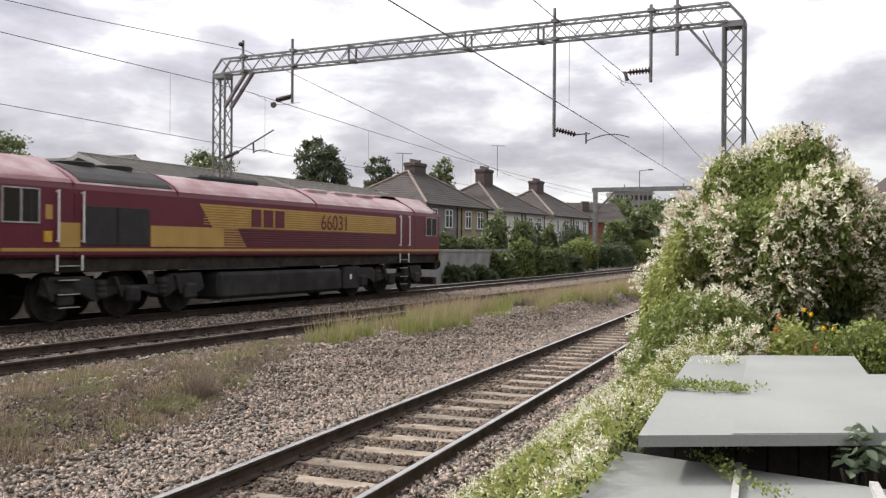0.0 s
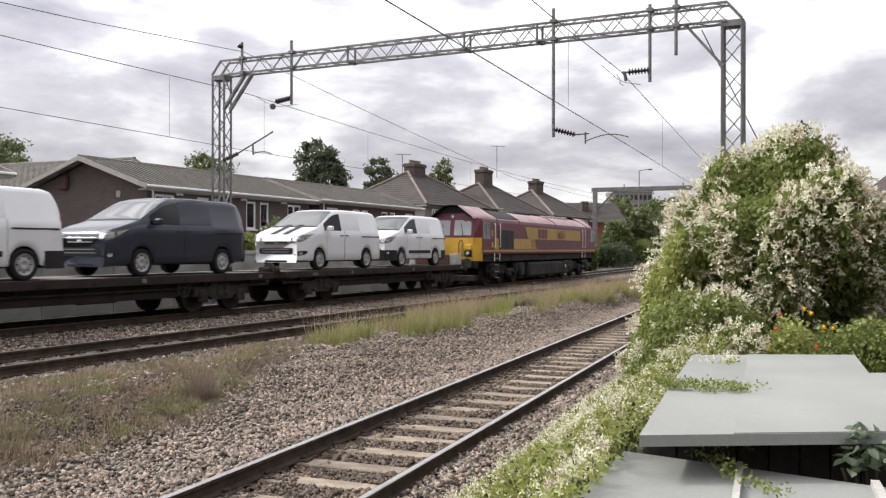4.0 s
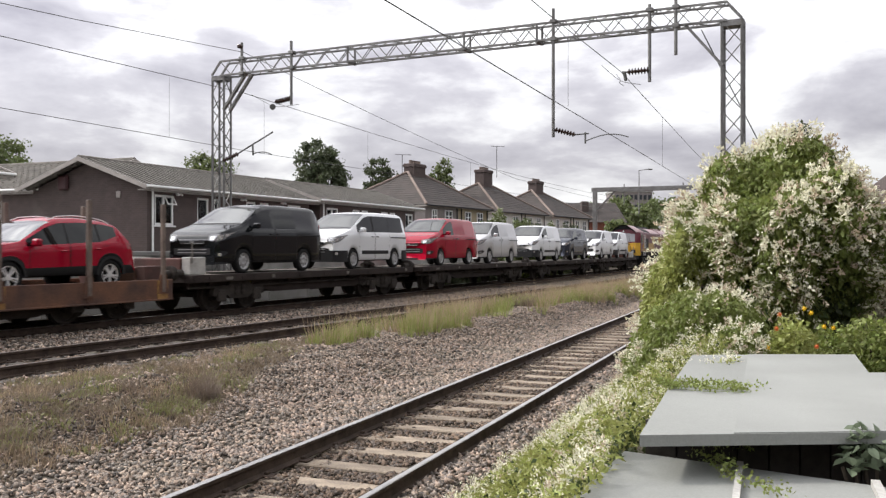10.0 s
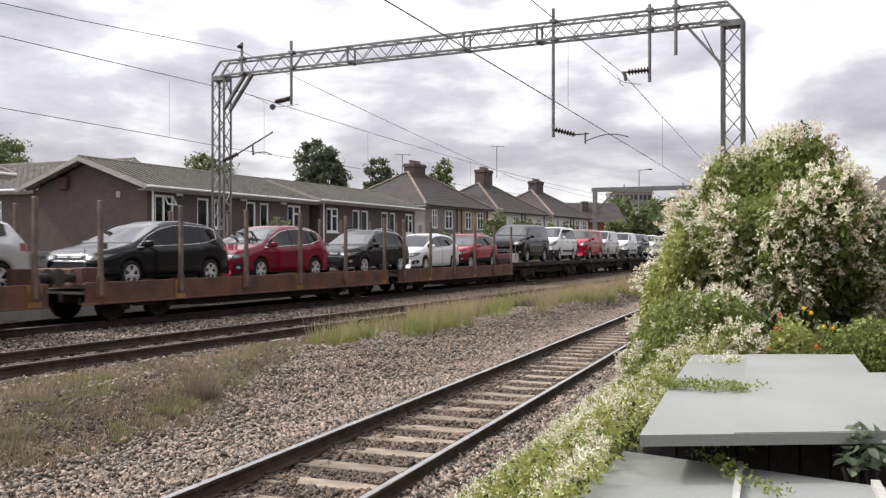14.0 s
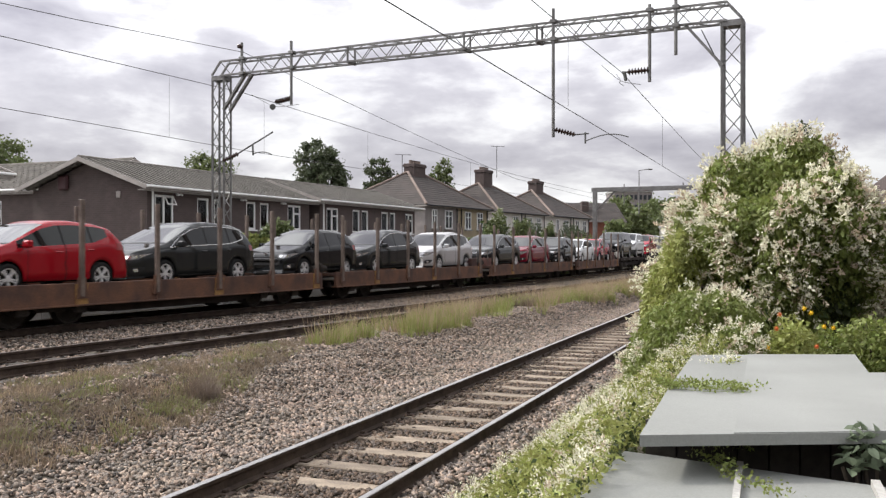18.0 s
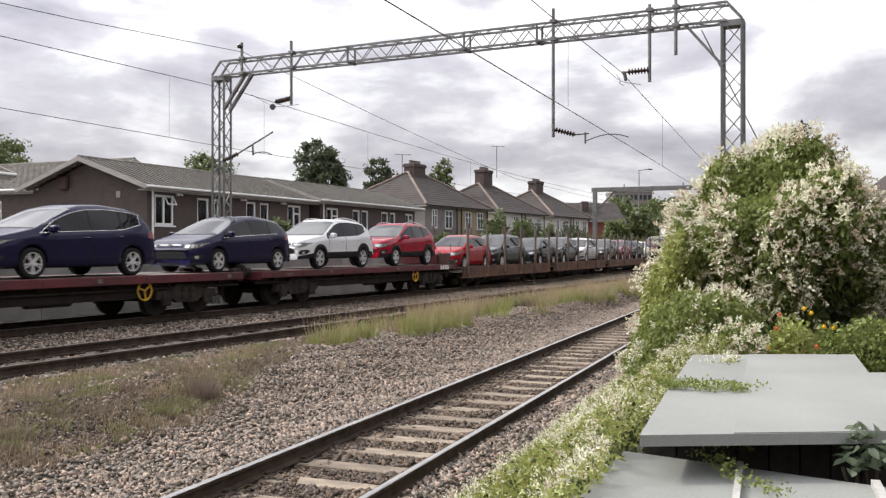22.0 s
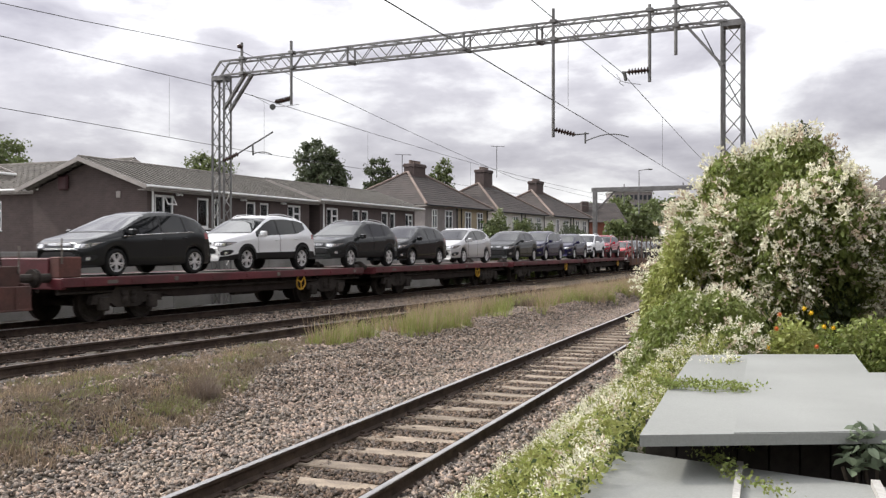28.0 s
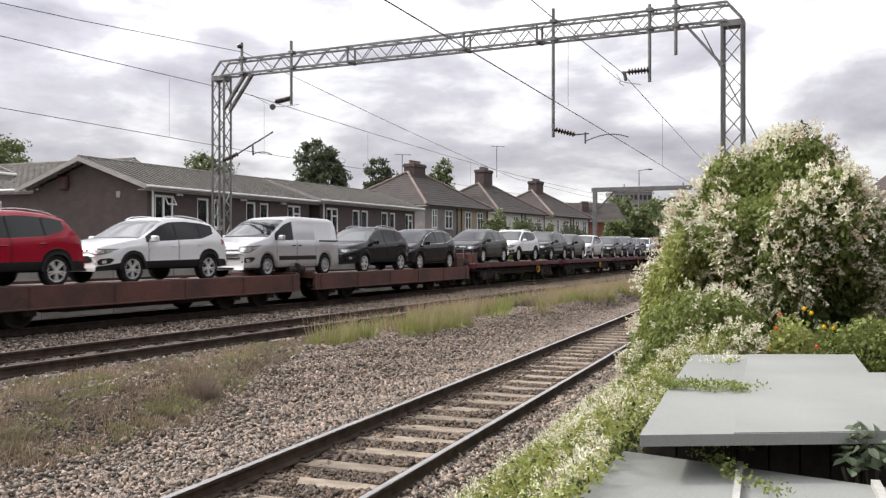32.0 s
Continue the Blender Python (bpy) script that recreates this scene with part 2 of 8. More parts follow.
M = {
    "ballast": mat("ballast_bed", (0.21, 0.185, 0.17), 0.95, vary=0.5, scale=1.2, fine=22, bump=0.9, dark=(0.13, 0.115, 0.105), depth=0.04),
    "stone": mat("ballast_stone", (0.250, 0.211, 0.180), 0.9, vary=0.3, scale=0.9, fine=50, bump=0.2, dark=(0.21, 0.185, 0.155), spread=0.5, tints=((1.35, 1.22, 1.12), (0.7, 0.71, 0.74), (1.0, 0.9, 0.83), (1.65, 1.6, 1.56), (0.36, 0.36, 0.36), (1.15, 1.0, 0.92), (0.8, 0.78, 0.77))),
    "stone_old": mat("dirty_ballast_stone", (0.16, 0.132, 0.108), 0.95, vary=0.25, scale=0.9, fine=50, bump=0.2, dark=(0.08, 0.066, 0.056), spread=0.4, tints=((1.3, 1.1, 0.95), (0.7, 0.7, 0.72), (1.0, 0.9, 0.8), (1.5, 1.4, 1.3))),
    "soil": mat("weedy_soil", (0.10, 0.082, 0.064), 0.97, vary=0.45, scale=0.8, fine=30, bump=0.8, dark=(0.075, 0.065, 0.046), depth=0.03),
    "rail_side": mat("rusty_rail", (0.065, 0.046, 0.036), 0.85, vary=0.3, scale=5, fine=60, bump=0.2),
    "rail_top": mat("worn_rail_head", (0.62, 0.60, 0.58), 0.30, metal=1.0, vary=0.15, scale=3, fine=40, bump=0.05),
    "rail_dull": mat("dull_rail_head", (0.10, 0.075, 0.06), 0.5, metal=0.4, vary=0.2, scale=3, fine=40, bump=0.05),
    "sleeper": mat("weathered_sleeper", (0.27, 0.22, 0.165), 0.92, vary=0.3, scale=4, fine=40, bump=0.4, dark=(0.15, 0.12, 0.09), spread=0.2),
    "galv": mat("weathered_galvanised_steel", (0.20, 0.20, 0.195), 0.6, metal=0.35, vary=0.2, scale=3, fine=30, bump=0.1, dark=(0.13, 0.125, 0.12)),
    "wire": mat("tarnished_wire", (0.09, 0.09, 0.085), 0.6, metal=0.3, vary=0.1, bump=0),
    "porcelain": mat("brown_porcelain", (0.05, 0.028, 0.022), 0.25, vary=0.1, bump=0),
    "brick": mat("dark_brown_brick", (0.080, 0.060, 0.056), 0.9, vary=0.22, scale=2.5, fine=40, bump=0.25, dark=(0.068, 0.051, 0.047), courses=True),
    "mortar": mat("mortar", (0.10, 0.078, 0.068), 0.95, vary=0.2, scale=3, fine=50, bump=0.2),
    "sleeper_dark": mat("oily_dark_sleeper", (0.075, 0.062, 0.052), 0.95, vary=0.3, scale=4, fine=40, bump=0.4, spread=0.2),
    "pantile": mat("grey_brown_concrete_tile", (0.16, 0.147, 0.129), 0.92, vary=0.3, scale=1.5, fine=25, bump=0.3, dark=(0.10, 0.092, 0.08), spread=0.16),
    # shaded copy of the tile colour, for roll flanks, channels and edges
    "tile_shade": mat("shade_dark_tile", (0.032, 0.030, 0.026), 0.95, vary=0.35, scale=2.0, fine=25, bump=0.3, dark=(0.035, 0.033, 0.026), spread=0.1),
    "slate": mat("brown_roof_tile", (0.062, 0.051, 0.046), 0.9, vary=0.3, scale=1.0, fine=18, bump=0.3, dark=(0.042, 0.036, 0.033), spread=0.12),
    "hip_tile": mat("pale_hip_tile", (0.22, 0.17, 0.145), 0.9, vary=0.2, scale=4, fine=20),
    "upvc": mat("white_plastic_frame", (0.78, 0.78, 0.77), 0.4, vary=0.04, scale=4, fine=20, bump=0),
    "fascia": mat("white_painted_board", (0.34, 0.31, 0.285), 0.6, vary=0.12, scale=2, fine=20, bump=0.05),
    "pane": glassy("window_pane"),
    "net_pane": clear("clear_window_pane"),
    "net": mat("white_net_curtain", (0.66, 0.655, 0.64), 0.9, vary=0.1, scale=5, fine=40, bump=0.1),
    "render_grey": mat("grey_roughcast", (0.25, 0.225, 0.215), 0.95, vary=0.15, scale=1.5, fine=40, bump=0.4),
    "render_cream": mat("cream_render", (0.36, 0.30, 0.20), 0.95, vary=0.12, scale=1.5, fine=40, bump=0.3),
    "render_white": mat("white_render", (0.66, 0.64, 0.60), 0.9, vary=0.1, scale=1.5, fine=40, bump=0.2),
    "red_brick": mat("red_brick", (0.23, 0.085, 0.055), 0.9, vary=0.2, scale=2, fine=30, bump=0.2, spread=0.15),
    "concrete": mat("weathered_concrete", (0.30, 0.295, 0.28), 0.9, vary=0.18, scale=1.0, fine=30, bump=0.25, dark=(0.19, 0.19, 0.175)),
    "felt": mat("grey_roofing_felt", (0.245, 0.252, 0.236), 0.8, vary=0.08, scale=0.9, fine=90, bump=0.15, dark=(0.20, 0.207, 0.192)),
    "felt_new": mat("paler_roofing_felt", (0.258, 0.265, 0.249), 0.8, vary=0.07, scale=1.3, fine=90, bump=0.15, dark=(0.215, 0.222, 0.207)),
    "shed_wood": mat("dark_shed_boards", (0.045, 0.038, 0.032), 0.9, vary=0.3, scale=3, fine=30, bump=0.2),
    "batten": mat("grey_batten", (0.42, 0.41, 0.38), 0.8, vary=0.15, scale=5, fine=40),
    "leaf": leafy("vine_leaf", (0.165, 0.195, 0.052), 0.5),
    "leaf_bright": leafy("bright_vine_leaf", (0.27, 0.29, 0.085), 0.4),
    # dark sprig leaf, also the shade painted inside shrubs and vines
    "leaf_dark_shade": leafy("dark_and_shade_leaf", (0.050, 0.070, 0.022)),
    "leaf_tree": leafy("tree_leaf", (0.068, 0.084, 0.042)),
    "leaf_light": leafy("light_tree_leaf", (0.115, 0.14, 0.052)),
    "leaf_big": leafy("broad_grey_green_leaf", (0.17, 0.215, 0.14), 0.25),
    "blossom": leafy("cream_blossom", (0.70, 0.675, 0.53), 0.2, 0.3),
    "blossom_old": leafy("fading_blossom", (0.50, 0.41, 0.31), 0.25, 0.3),
    "petal": leafy("yellow_petal", (0.85, 0.55, 0.02), 0.1, 0.3),
    "petal_red": leafy("orange_petal", (0.65, 0.16, 0.04), 0.1, 0.3),
    "grass": leafy("green_grass", (0.215, 0.235, 0.07), 0.5, 0.3),
    "grass_olive": leafy("olive_weed", (0.185, 0.19, 0.075), 0.4, 0.3),
    "grass_dry": leafy("dry_grass", (0.185, 0.145, 0.10), 0.4, 0.3),
    "straw": leafy("straw_stem", (0.32, 0.24, 0.16), 0.45, 0.3),
    "dead_weed": leafy("dead_weed_stem", (0.17, 0.13, 0.10), 0.4, 0.2),
    "bark": mat("bark", (0.07, 0.055, 0.04), 0.95, vary=0.3, scale=5, fine=30, bump=0.5),
    "tyre": mat("tyre_rubber", (0.018, 0.018, 0.018), 0.85, vary=0.15, scale=8, fine=60, bump=0.1),
    "alloy": mat("alloy_rim", (0.78, 0.78, 0.79), 0.35, metal=0.6, vary=0.05, bump=0),
    "steel_rim": mat("steel_rim", (0.38, 0.38, 0.38), 0.5, metal=0.5, vary=0.08, bump=0),
    "plastic": mat("black_plastic", (0.022, 0.022, 0.023), 0.6, vary=0.1, bump=0.05),
    "under": mat("underside", (0.012, 0.012, 0.012), 0.9, vary=0.1, bump=0),
    "car_glass": glassy("tinted_car_glass", (0.008, 0.010, 0.011), 0.03, 1.0),
    "side_glass": glassy("dark_side_glass", (0.006, 0.007, 0.008), 0.03, 0.38),
    "chrome": mat("chrome", (0.7, 0.7, 0.7), 0.15, metal=1.0, vary=0.03, bump=0),
    "lamp_clear": mat("lamp_reflector", (0.72, 0.73, 0.74), 0.22, metal=0.75, vary=0.12, scale=14, fine=60, bump=0.2),
    "lamp_smoke": glassy("lamp_cover", (0.16, 0.165, 0.17), 0.05, 0.7),
    # grey base colour stands in for sky reflected in the windscreens
    "cab_glass": glassy("sky_pale_cab_glass", (0.30, 0.30, 0.31), 0.05),
    "lamp_red": glassy("red_lamp", (0.22, 0.010, 0.012), 0.15),
    "rust": mat("rusty_brown_steel", (0.145, 0.066, 0.036), 0.85, vary=0.25, scale=1.6, fine=25, bump=0.25, dark=(0.058, 0.032, 0.025)),
    "rust_yellow": mat("ochre_rust", (0.30, 0.17, 0.05), 0.85, vary=0.25, scale=3, fine=25, bump=0.2, dark=(0.16, 0.075, 0.03)),
    "maroon_steel": mat("faded_maroon_steel", (0.115, 0.018, 0.024), 0.65, vary=0.2, scale=1.2, fine=20, bump=0.15, dark=(0.065, 0.016, 0.018)),
    "brown_steel": mat("dull_brown_steel", (0.115, 0.044, 0.034), 0.75, vary=0.2, scale=1.2, fine=20, bump=0.15, dark=(0.06, 0.03, 0.025)),
    "dark_steel": mat("grimy_dark_steel", (0.036, 0.027, 0.024), 0.8, vary=0.25, scale=2, fine=25, bump=0.2),
    "maroon_dark": mat("old_maroon_paint", (0.05, 0.012, 0.014), 0.6, vary=0.2, scale=3, fine=30, bump=0.1),
    "grime": mat("brake_dust_grime", (0.048, 0.041, 0.036), 0.9, vary=0.3, scale=3, fine=30, bump=0.25),
    "bogie": mat("grimy_grey_bogie", (0.045, 0.043, 0.041), 0.8, vary=0.3, scale=2, fine=25, bump=0.2, dark=(0.022, 0.021, 0.02)),
    "post_steel": mat("weathered_post_steel", (0.17, 0.13, 0.105), 0.7, vary=0.2, scale=3, fine=25, bump=0.15, dark=(0.09, 0.065, 0.052)),
    "deck": mat("worn_deck", (0.17, 0.15, 0.13), 0.85, vary=0.25, scale=1.5, fine=25, bump=0.3),
    "tread": mat("worn_wheel_tread", (0.30, 0.29, 0.28), 0.4, metal=0.8, vary=0.1, bump=0),
    "yellow": mat("warning_yellow_paint", (0.62, 0.36, 0.03), 0.5, vary=0.12, scale=2, fine=20, bump=0.05),
    "gold": mat("gold_bodyside_paint", (0.47, 0.29, 0.075), 0.5, vary=0.1, scale=1.5, fine=20, bump=0.05),
    "maroon": mat("maroon_body_paint", (0.125, 0.013, 0.028), 0.42, vary=0.12, scale=1.2, fine=20, bump=0.04),
    # maroon paled by dust and by the sky's sheen, mixed into the colour
    "loco_roof": mat("dusty_sky_sheen_roof", (0.40, 0.29, 0.285), 0.36, vary=0.15, scale=1.2, fine=16, bump=0.05, dark=(0.24, 0.10, 0.105)),
    "grille": mat("dark_radiator_grille", (0.03, 0.028, 0.027), 0.8, vary=0.2, scale=4, fine=40, bump=0.3),
    "white": mat("white_paint", (0.75, 0.74, 0.72), 0.5, vary=0.06, scale=3, fine=20, bump=0),
    "ground_far": mat("rough_grass_ground", (0.12, 0.13, 0.06), 0.97, vary=0.35, scale=0.15, fine=3, bump=0.3, dark=(0.09, 0.085, 0.05)),
    "asphalt": mat("worn_asphalt", (0.06, 0.06, 0.058), 0.92, vary=0.2, scale=0.6, fine=30, bump=0.3),
}

for k in ("grime", "dark_steel", "bogie", "under", "plastic", "tyre", "rail_side"):
    M[k].node_tree.nodes["Principled BSDF"].inputs["Specular IOR Level"].default_value = 0.2


def paint(name, color, metal=0.0):
    m = mat(name, color, 0.09, metal=metal, vary=0.02, scale=1.5, fine=8, bump=0, coat=0.0)
    m.node_tree.nodes["Principled BSDF"].inputs["Specular IOR Level"].default_value = 0.34
    return m


PAINT = {"white": paint("white_car_paint", (0.70, 0.71, 0.72)), "silver": paint("silver_car_paint", (0.52, 0.52, 0.525), 0.3),
         "navy": paint("navy_car_paint", (0.012, 0.011, 0.042), 0.1), "black": paint("black_car_paint", (0.006, 0.007, 0.008), 0.0),
         "grey": paint("dark_grey_car_paint", (0.020, 0.022, 0.022), 0.1), "red": paint("red_car_paint", (0.29, 0.004, 0.020)),
         "orange_red": paint("bright_red_car_paint", (0.30, 0.007, 0.014)), "ruby": paint("ruby_car_paint", (0.17, 0.005, 0.020), 0.1),
         "slate": paint("slate_blue_van_paint", (0.036, 0.041, 0.056), 0.15)}


# ---- shaping ----
def part(name, bm, material, parent=None, label="", smooth=False, kind=""):
    me = bpy.data.meshes.new(name)
    bm.to_mesh(me)
    bm.free()
    for s in (material if isinstance(material, (list, tuple)) else [material]):
        me.materials.append(s)
    if smooth:
        me.shade_smooth()
    ob = new(name, me)
    ob.parent = parent
    return tagged(ob, label=label, kind=kind)


def again(name, ob, parent, m):
    """Another piece on the same mesh."""
    o = new(name, ob.data)
    o.parent, o.matrix_basis = parent, m
    return o


def box(bm, lo, hi, bevel=0.0, turn=None):
    lo, hi = Vector(lo), Vector(hi)
    r = bmesh.ops.create_cube(bm, size=1.0)
    vs = r["verts"]
    c, d = (lo + hi) / 2, hi - lo
    for v in vs:
        v.co = Vector((v.co.x * d.x, v.co.y * d.y, v.co.z * d.z)) + c
    if turn is not None:
        for v in vs:
            v.co = turn @ v.co
    if bevel:
        es = list({e for v in vs for e in v.link_edges})
        bmesh.ops.bevel(bm, geom=es, offset=bevel, segments=1, affect="EDGES")
    return bm


def boxed(lo, hi, bevel=0.0, turn=None):
    return box(bmesh.new(), lo, hi, bevel, turn)


def rod(bm, a, b, r, n=6, r2=None):
    a, b = Vector(a), Vector(b)
    d = b - a
    m = Matrix.Translation((a + b) / 2) @ d.to_track_quat("Z", "Y").to_matrix().to_4x4()
    bmesh.ops.create_cone(bm, cap_ends=True, segments=n, radius1=r, radius2=r if r2 is None else r2, depth=d.length, matrix=m)
    return bm


def bar(bm, a, b, w, h=None):
    """A square bar from a to b."""
    a, b = Vector(a), Vector(b)
    d = b - a
    q = d.to_track_quat("Z", "Y").to_matrix().to_4x4()
    return box(bm, (-w / 2, -(h or w) / 2, -d.length / 2), (w / 2, (h or w) / 2, d.length / 2), 0, Matrix.Translation((a + b) / 2) @ q)


def lathe(bm, prof, n=20, m=Matrix()):
    """Turns a profile of (radius, height) pairs round z."""
    rings = [[bm.verts.new(m @ Vector((r * math.cos(2 * math.pi * i / n), r * math.sin(2 * math.pi * i / n), z))) for i in range(n)] for r, z in prof]
    for a, b in zip(rings, rings[1:]):
        for i in range(n):
            bm.faces.new((a[i], a[(i + 1) % n], b[(i + 1) % n], b[i]))
    bm.faces.new(rings[0][::-1])
    bm.faces.new(rings[-1])
    return bm


def prism(bm, outline, y0, y1, m=Matrix()):
    """An outline of (x, z) pairs drawn out along y."""
    a = [bm.verts.new(m @ Vector((x, y0, z))) for x, z in outline]
    b = [bm.verts.new(m @ Vector((x, y1, z))) for x, z in outline]
    k = len(a)
    bm.faces.new(a)
    bm.faces.new(b[::-1])
    for i in range(k):
        bm.faces.new((a[i], b[i], b[(i + 1) % k], a[(i + 1) % k]))
    bmesh.ops.recalc_face_normals(bm, faces=bm.faces[:])
    return bm


def soup(name, verts, faces_per, material, parent=None, kind="", smooth=False):
    """Many small pieces in one mesh: verts (n, k, 3), faces_per: index tuples within one piece."""
    n, k = verts.shape[:2]
    me = bpy.data.meshes.new(name)
    f = np.array(faces_per)
    idx = (np.arange(n)[:, None, None] * k + f[None]).reshape(-1)
    me.vertices.add(n * k)
    me.vertices.foreach_set("co", verts.reshape(-1).astype(np.float32))
    me.loops.add(len(idx))
    me.loops.foreach_set("vertex_index", idx.astype(np.int32))
    nf, w = n * len(f), f.shape[1]
    me.polygons.add(nf)
    me.polygons.foreach_set("loop_start", (np.arange(nf) * w).astype(np.int32))
    me.update(calc_edges=True)
    me.materials.append(material)
    if smooth:
        me.shade_smooth()
    ob = new(name, me)
    ob.parent = parent
    return tagged(ob, kind=kind)


rng = np.random.default_rng(7)


def leaves(name, places, size, material, parent=None, kind="", long=1.8, lean=None, droop=0.3, loose=0.7):
    """One folded leaf at every place, turned at random (or leaning along lean)."""
    n = len(places)
    d = rng.normal(size=(n, 3))
    if lean is not None:
        d = d * loose + lean
    d[:, 2] -= droop
    d /= np.linalg.norm(d, axis=1)[:, None]
    u = np.cross(d, rng.normal(size=(n, 3)))
    u /= np.linalg.norm(u, axis=1)[:, None] + 1e-9
    w = np.cross(d, u)
    s = size * rng.uniform(0.6, 1.35, (n, 1))
    p = np.asarray(places)
    v = np.stack([p, p + d * s * long * 0.45 + u * s * 0.5 + w * s * 0.12, p + d * s * long, p + d * s * long * 0.45 - u * s * 0.5 + w * s * 0.12], 1)
    return soup(name, v, [(0, 1, 2), (0, 2, 3)], material, parent, kind)


# ---- the lines of the tracks ----
TURN0, BEND, START = 0.43376, -0.0011918, (-1.228, 34.305)
SPEED, SLOWING = 6.1248, -0.019588
MAIN_Z, SIDE_Z = 0.40, 0.02
SIDE_TURN, SIDE_AT = 0.3688, (-1.478, 7.35)


def main_line(s, out=0.0, z=0.0):
    """A point of the main line, s metres on, out metres towards the garden from the centre of the track the train runs on."""
    h = TURN0 + BEND * s
    x = START[0] + (math.cos(TURN0) - math.cos(h)) / BEND
    y = START[1] + (math.sin(h) - math.sin(TURN0)) / BEND
    o = out - 0.9
    return Vector((x + o * math.cos(h), y - o * math.sin(h), z)), h


def siding(s, out=0.0, z=0.0):
    return Vector((SIDE_AT[0] + s * math.sin(SIDE_TURN) + out * math.cos(SIDE_TURN), SIDE_AT[1] + s * math.cos(SIDE_TURN) - out * math.sin(SIDE_TURN), z))


def side_out(x, y):
    return (x - SIDE_AT[0]) * math.cos(SIDE_TURN) - (y - SIDE_AT[1]) * math.sin(SIDE_TURN)


CEN = (START[0] + math.cos(TURN0) / BEND, START[1] - math.sin(TURN0) / BEND)


def main_out(x, y):
    return np.hypot(x - CEN[0], y - CEN[1]) - (1 / abs(BEND) - 0.9)


SECOND = 5.05


def ground_z(x, y):
    """Height of the ground: main line bed, a fall to the siding, the garden bank."""
    lm, ls = main_out(x, y), side_out(x, y)
    a, b = np.maximum(lm - 7.4, 0), np.maximum(-1.9 - ls, 0)
    u = a / (a + b + 1e-6)
    u = u * u * (3 - 2 * u)
    z = (MAIN_Z - 0.20) * (1 - u) + (SIDE_Z - 0.20) * u
    bank = np.clip((ls - 1.7) / 2.2, 0, 1)
    return z + 0.55 * bank * bank * (3 - 2 * bank)


# ---- ground and tracks ----
def sheet(name, xs, ys, lift, material):
    X, Y = np.meshgrid(xs, ys)
    Z = ground_z(X, Y) + lift(X, Y)
    me = bpy.data.meshes.new(name)
    nx, ny = len(xs), len(ys)
    i = (np.arange(ny - 1)[:, None] * nx + np.arange(nx - 1)[None]).reshape(-1)
    me.from_pydata(np.stack([X, Y, Z], -1).reshape(-1, 3).tolist(), [], np.stack([i, i + 1, i + nx + 1, i + nx], 1).tolist())
    me.materials.append(material)
    me.shade_smooth()
    return new(name, me)


def ripple(X, Y):
    return 0.018 * np.sin(X * 3.1 + 1.7 * np.sin(Y * 1.3)) * np.sin(Y * 2.7 + X) + 0.012 * np.sin(X * 7.3) * np.sin(Y * 6.1)


def graded(points):
    return np.concatenate([np.arange(a, b, s) for a, b, s in points])


ground = sheet("ground", graded(((-2500, -200, 230), (-200, -40, 16), (-40, -14, 1.0), (-14, 14, 0.14), (14, 60, 1.2), (60, 200, 14), (200, 2600, 240))),
               graded(((-2500, -200, 230), (-200, -20, 15), (-20, 4, 1.2), (4, 40, 0.16), (40, 90, 0.8), (90, 300, 10), (300, 3000, 270))), ripple, M["soil"])
tagged(ground, "brown weedy soil and ballast along the railway", kind="structure")

RAIL = [(-0.07, -0.155), (0.07, -0.155), (0.07, -0.143), (0.018, -0.125), (0.010, -0.05), (0.034, -0.036), (0.034, -0.004), (0.028, 0.0),
        (-0.028, 0.0), (-0.034, -0.004), (-0.034, -0.036), (-0.010, -0.05), (-0.018, -0.125), (-0.07, -0.143)]


def rail(parent, line, z, stops, bright="rail_top"):
    """A rail of the true section along a line, with its bright running band as a piece of its own."""
    bm, top = bmesh.new(), bmesh.new()
    rows, bands = [], []
    for s in stops:
        a, b = line(s), line(s + 0.1)
        d = (b - a).normalized()
        right = Vector((d.y, -d.x, 0))
        rows.append([bm.verts.new(a + right * x + Vector((0, 0, z + h))) for x, h in RAIL])
        bands.append([top.verts.new(a + right * x + Vector((0, 0, z + h))) for x, h in ((-0.020, 0.0035), (0.024, 0.0035), (0.0300, -0.0005), (0.0352, -0.006))])
    k = len(RAIL)
    for a, b in zip(rows, rows[1:]):
        for i in range(k):
            bm.faces.new((a[i], b[i], b[(i + 1) % k], a[(i + 1) % k]))
    for a, b in zip(bands, bands[1:]):
        for i in range(3):
            top.faces.new((a[i], b[i], b[i + 1], a[i + 1]))
    bmesh.ops.recalc_face_normals(bm, faces=bm.faces[:])
    for f in top.faces:
        f.normal_flip() if f.normal.z < -0.3 else None
    r = part("rail", bm, M["rail_side"], parent)
    part("running_surface", top, M[bright], r, "worn top of the rail")


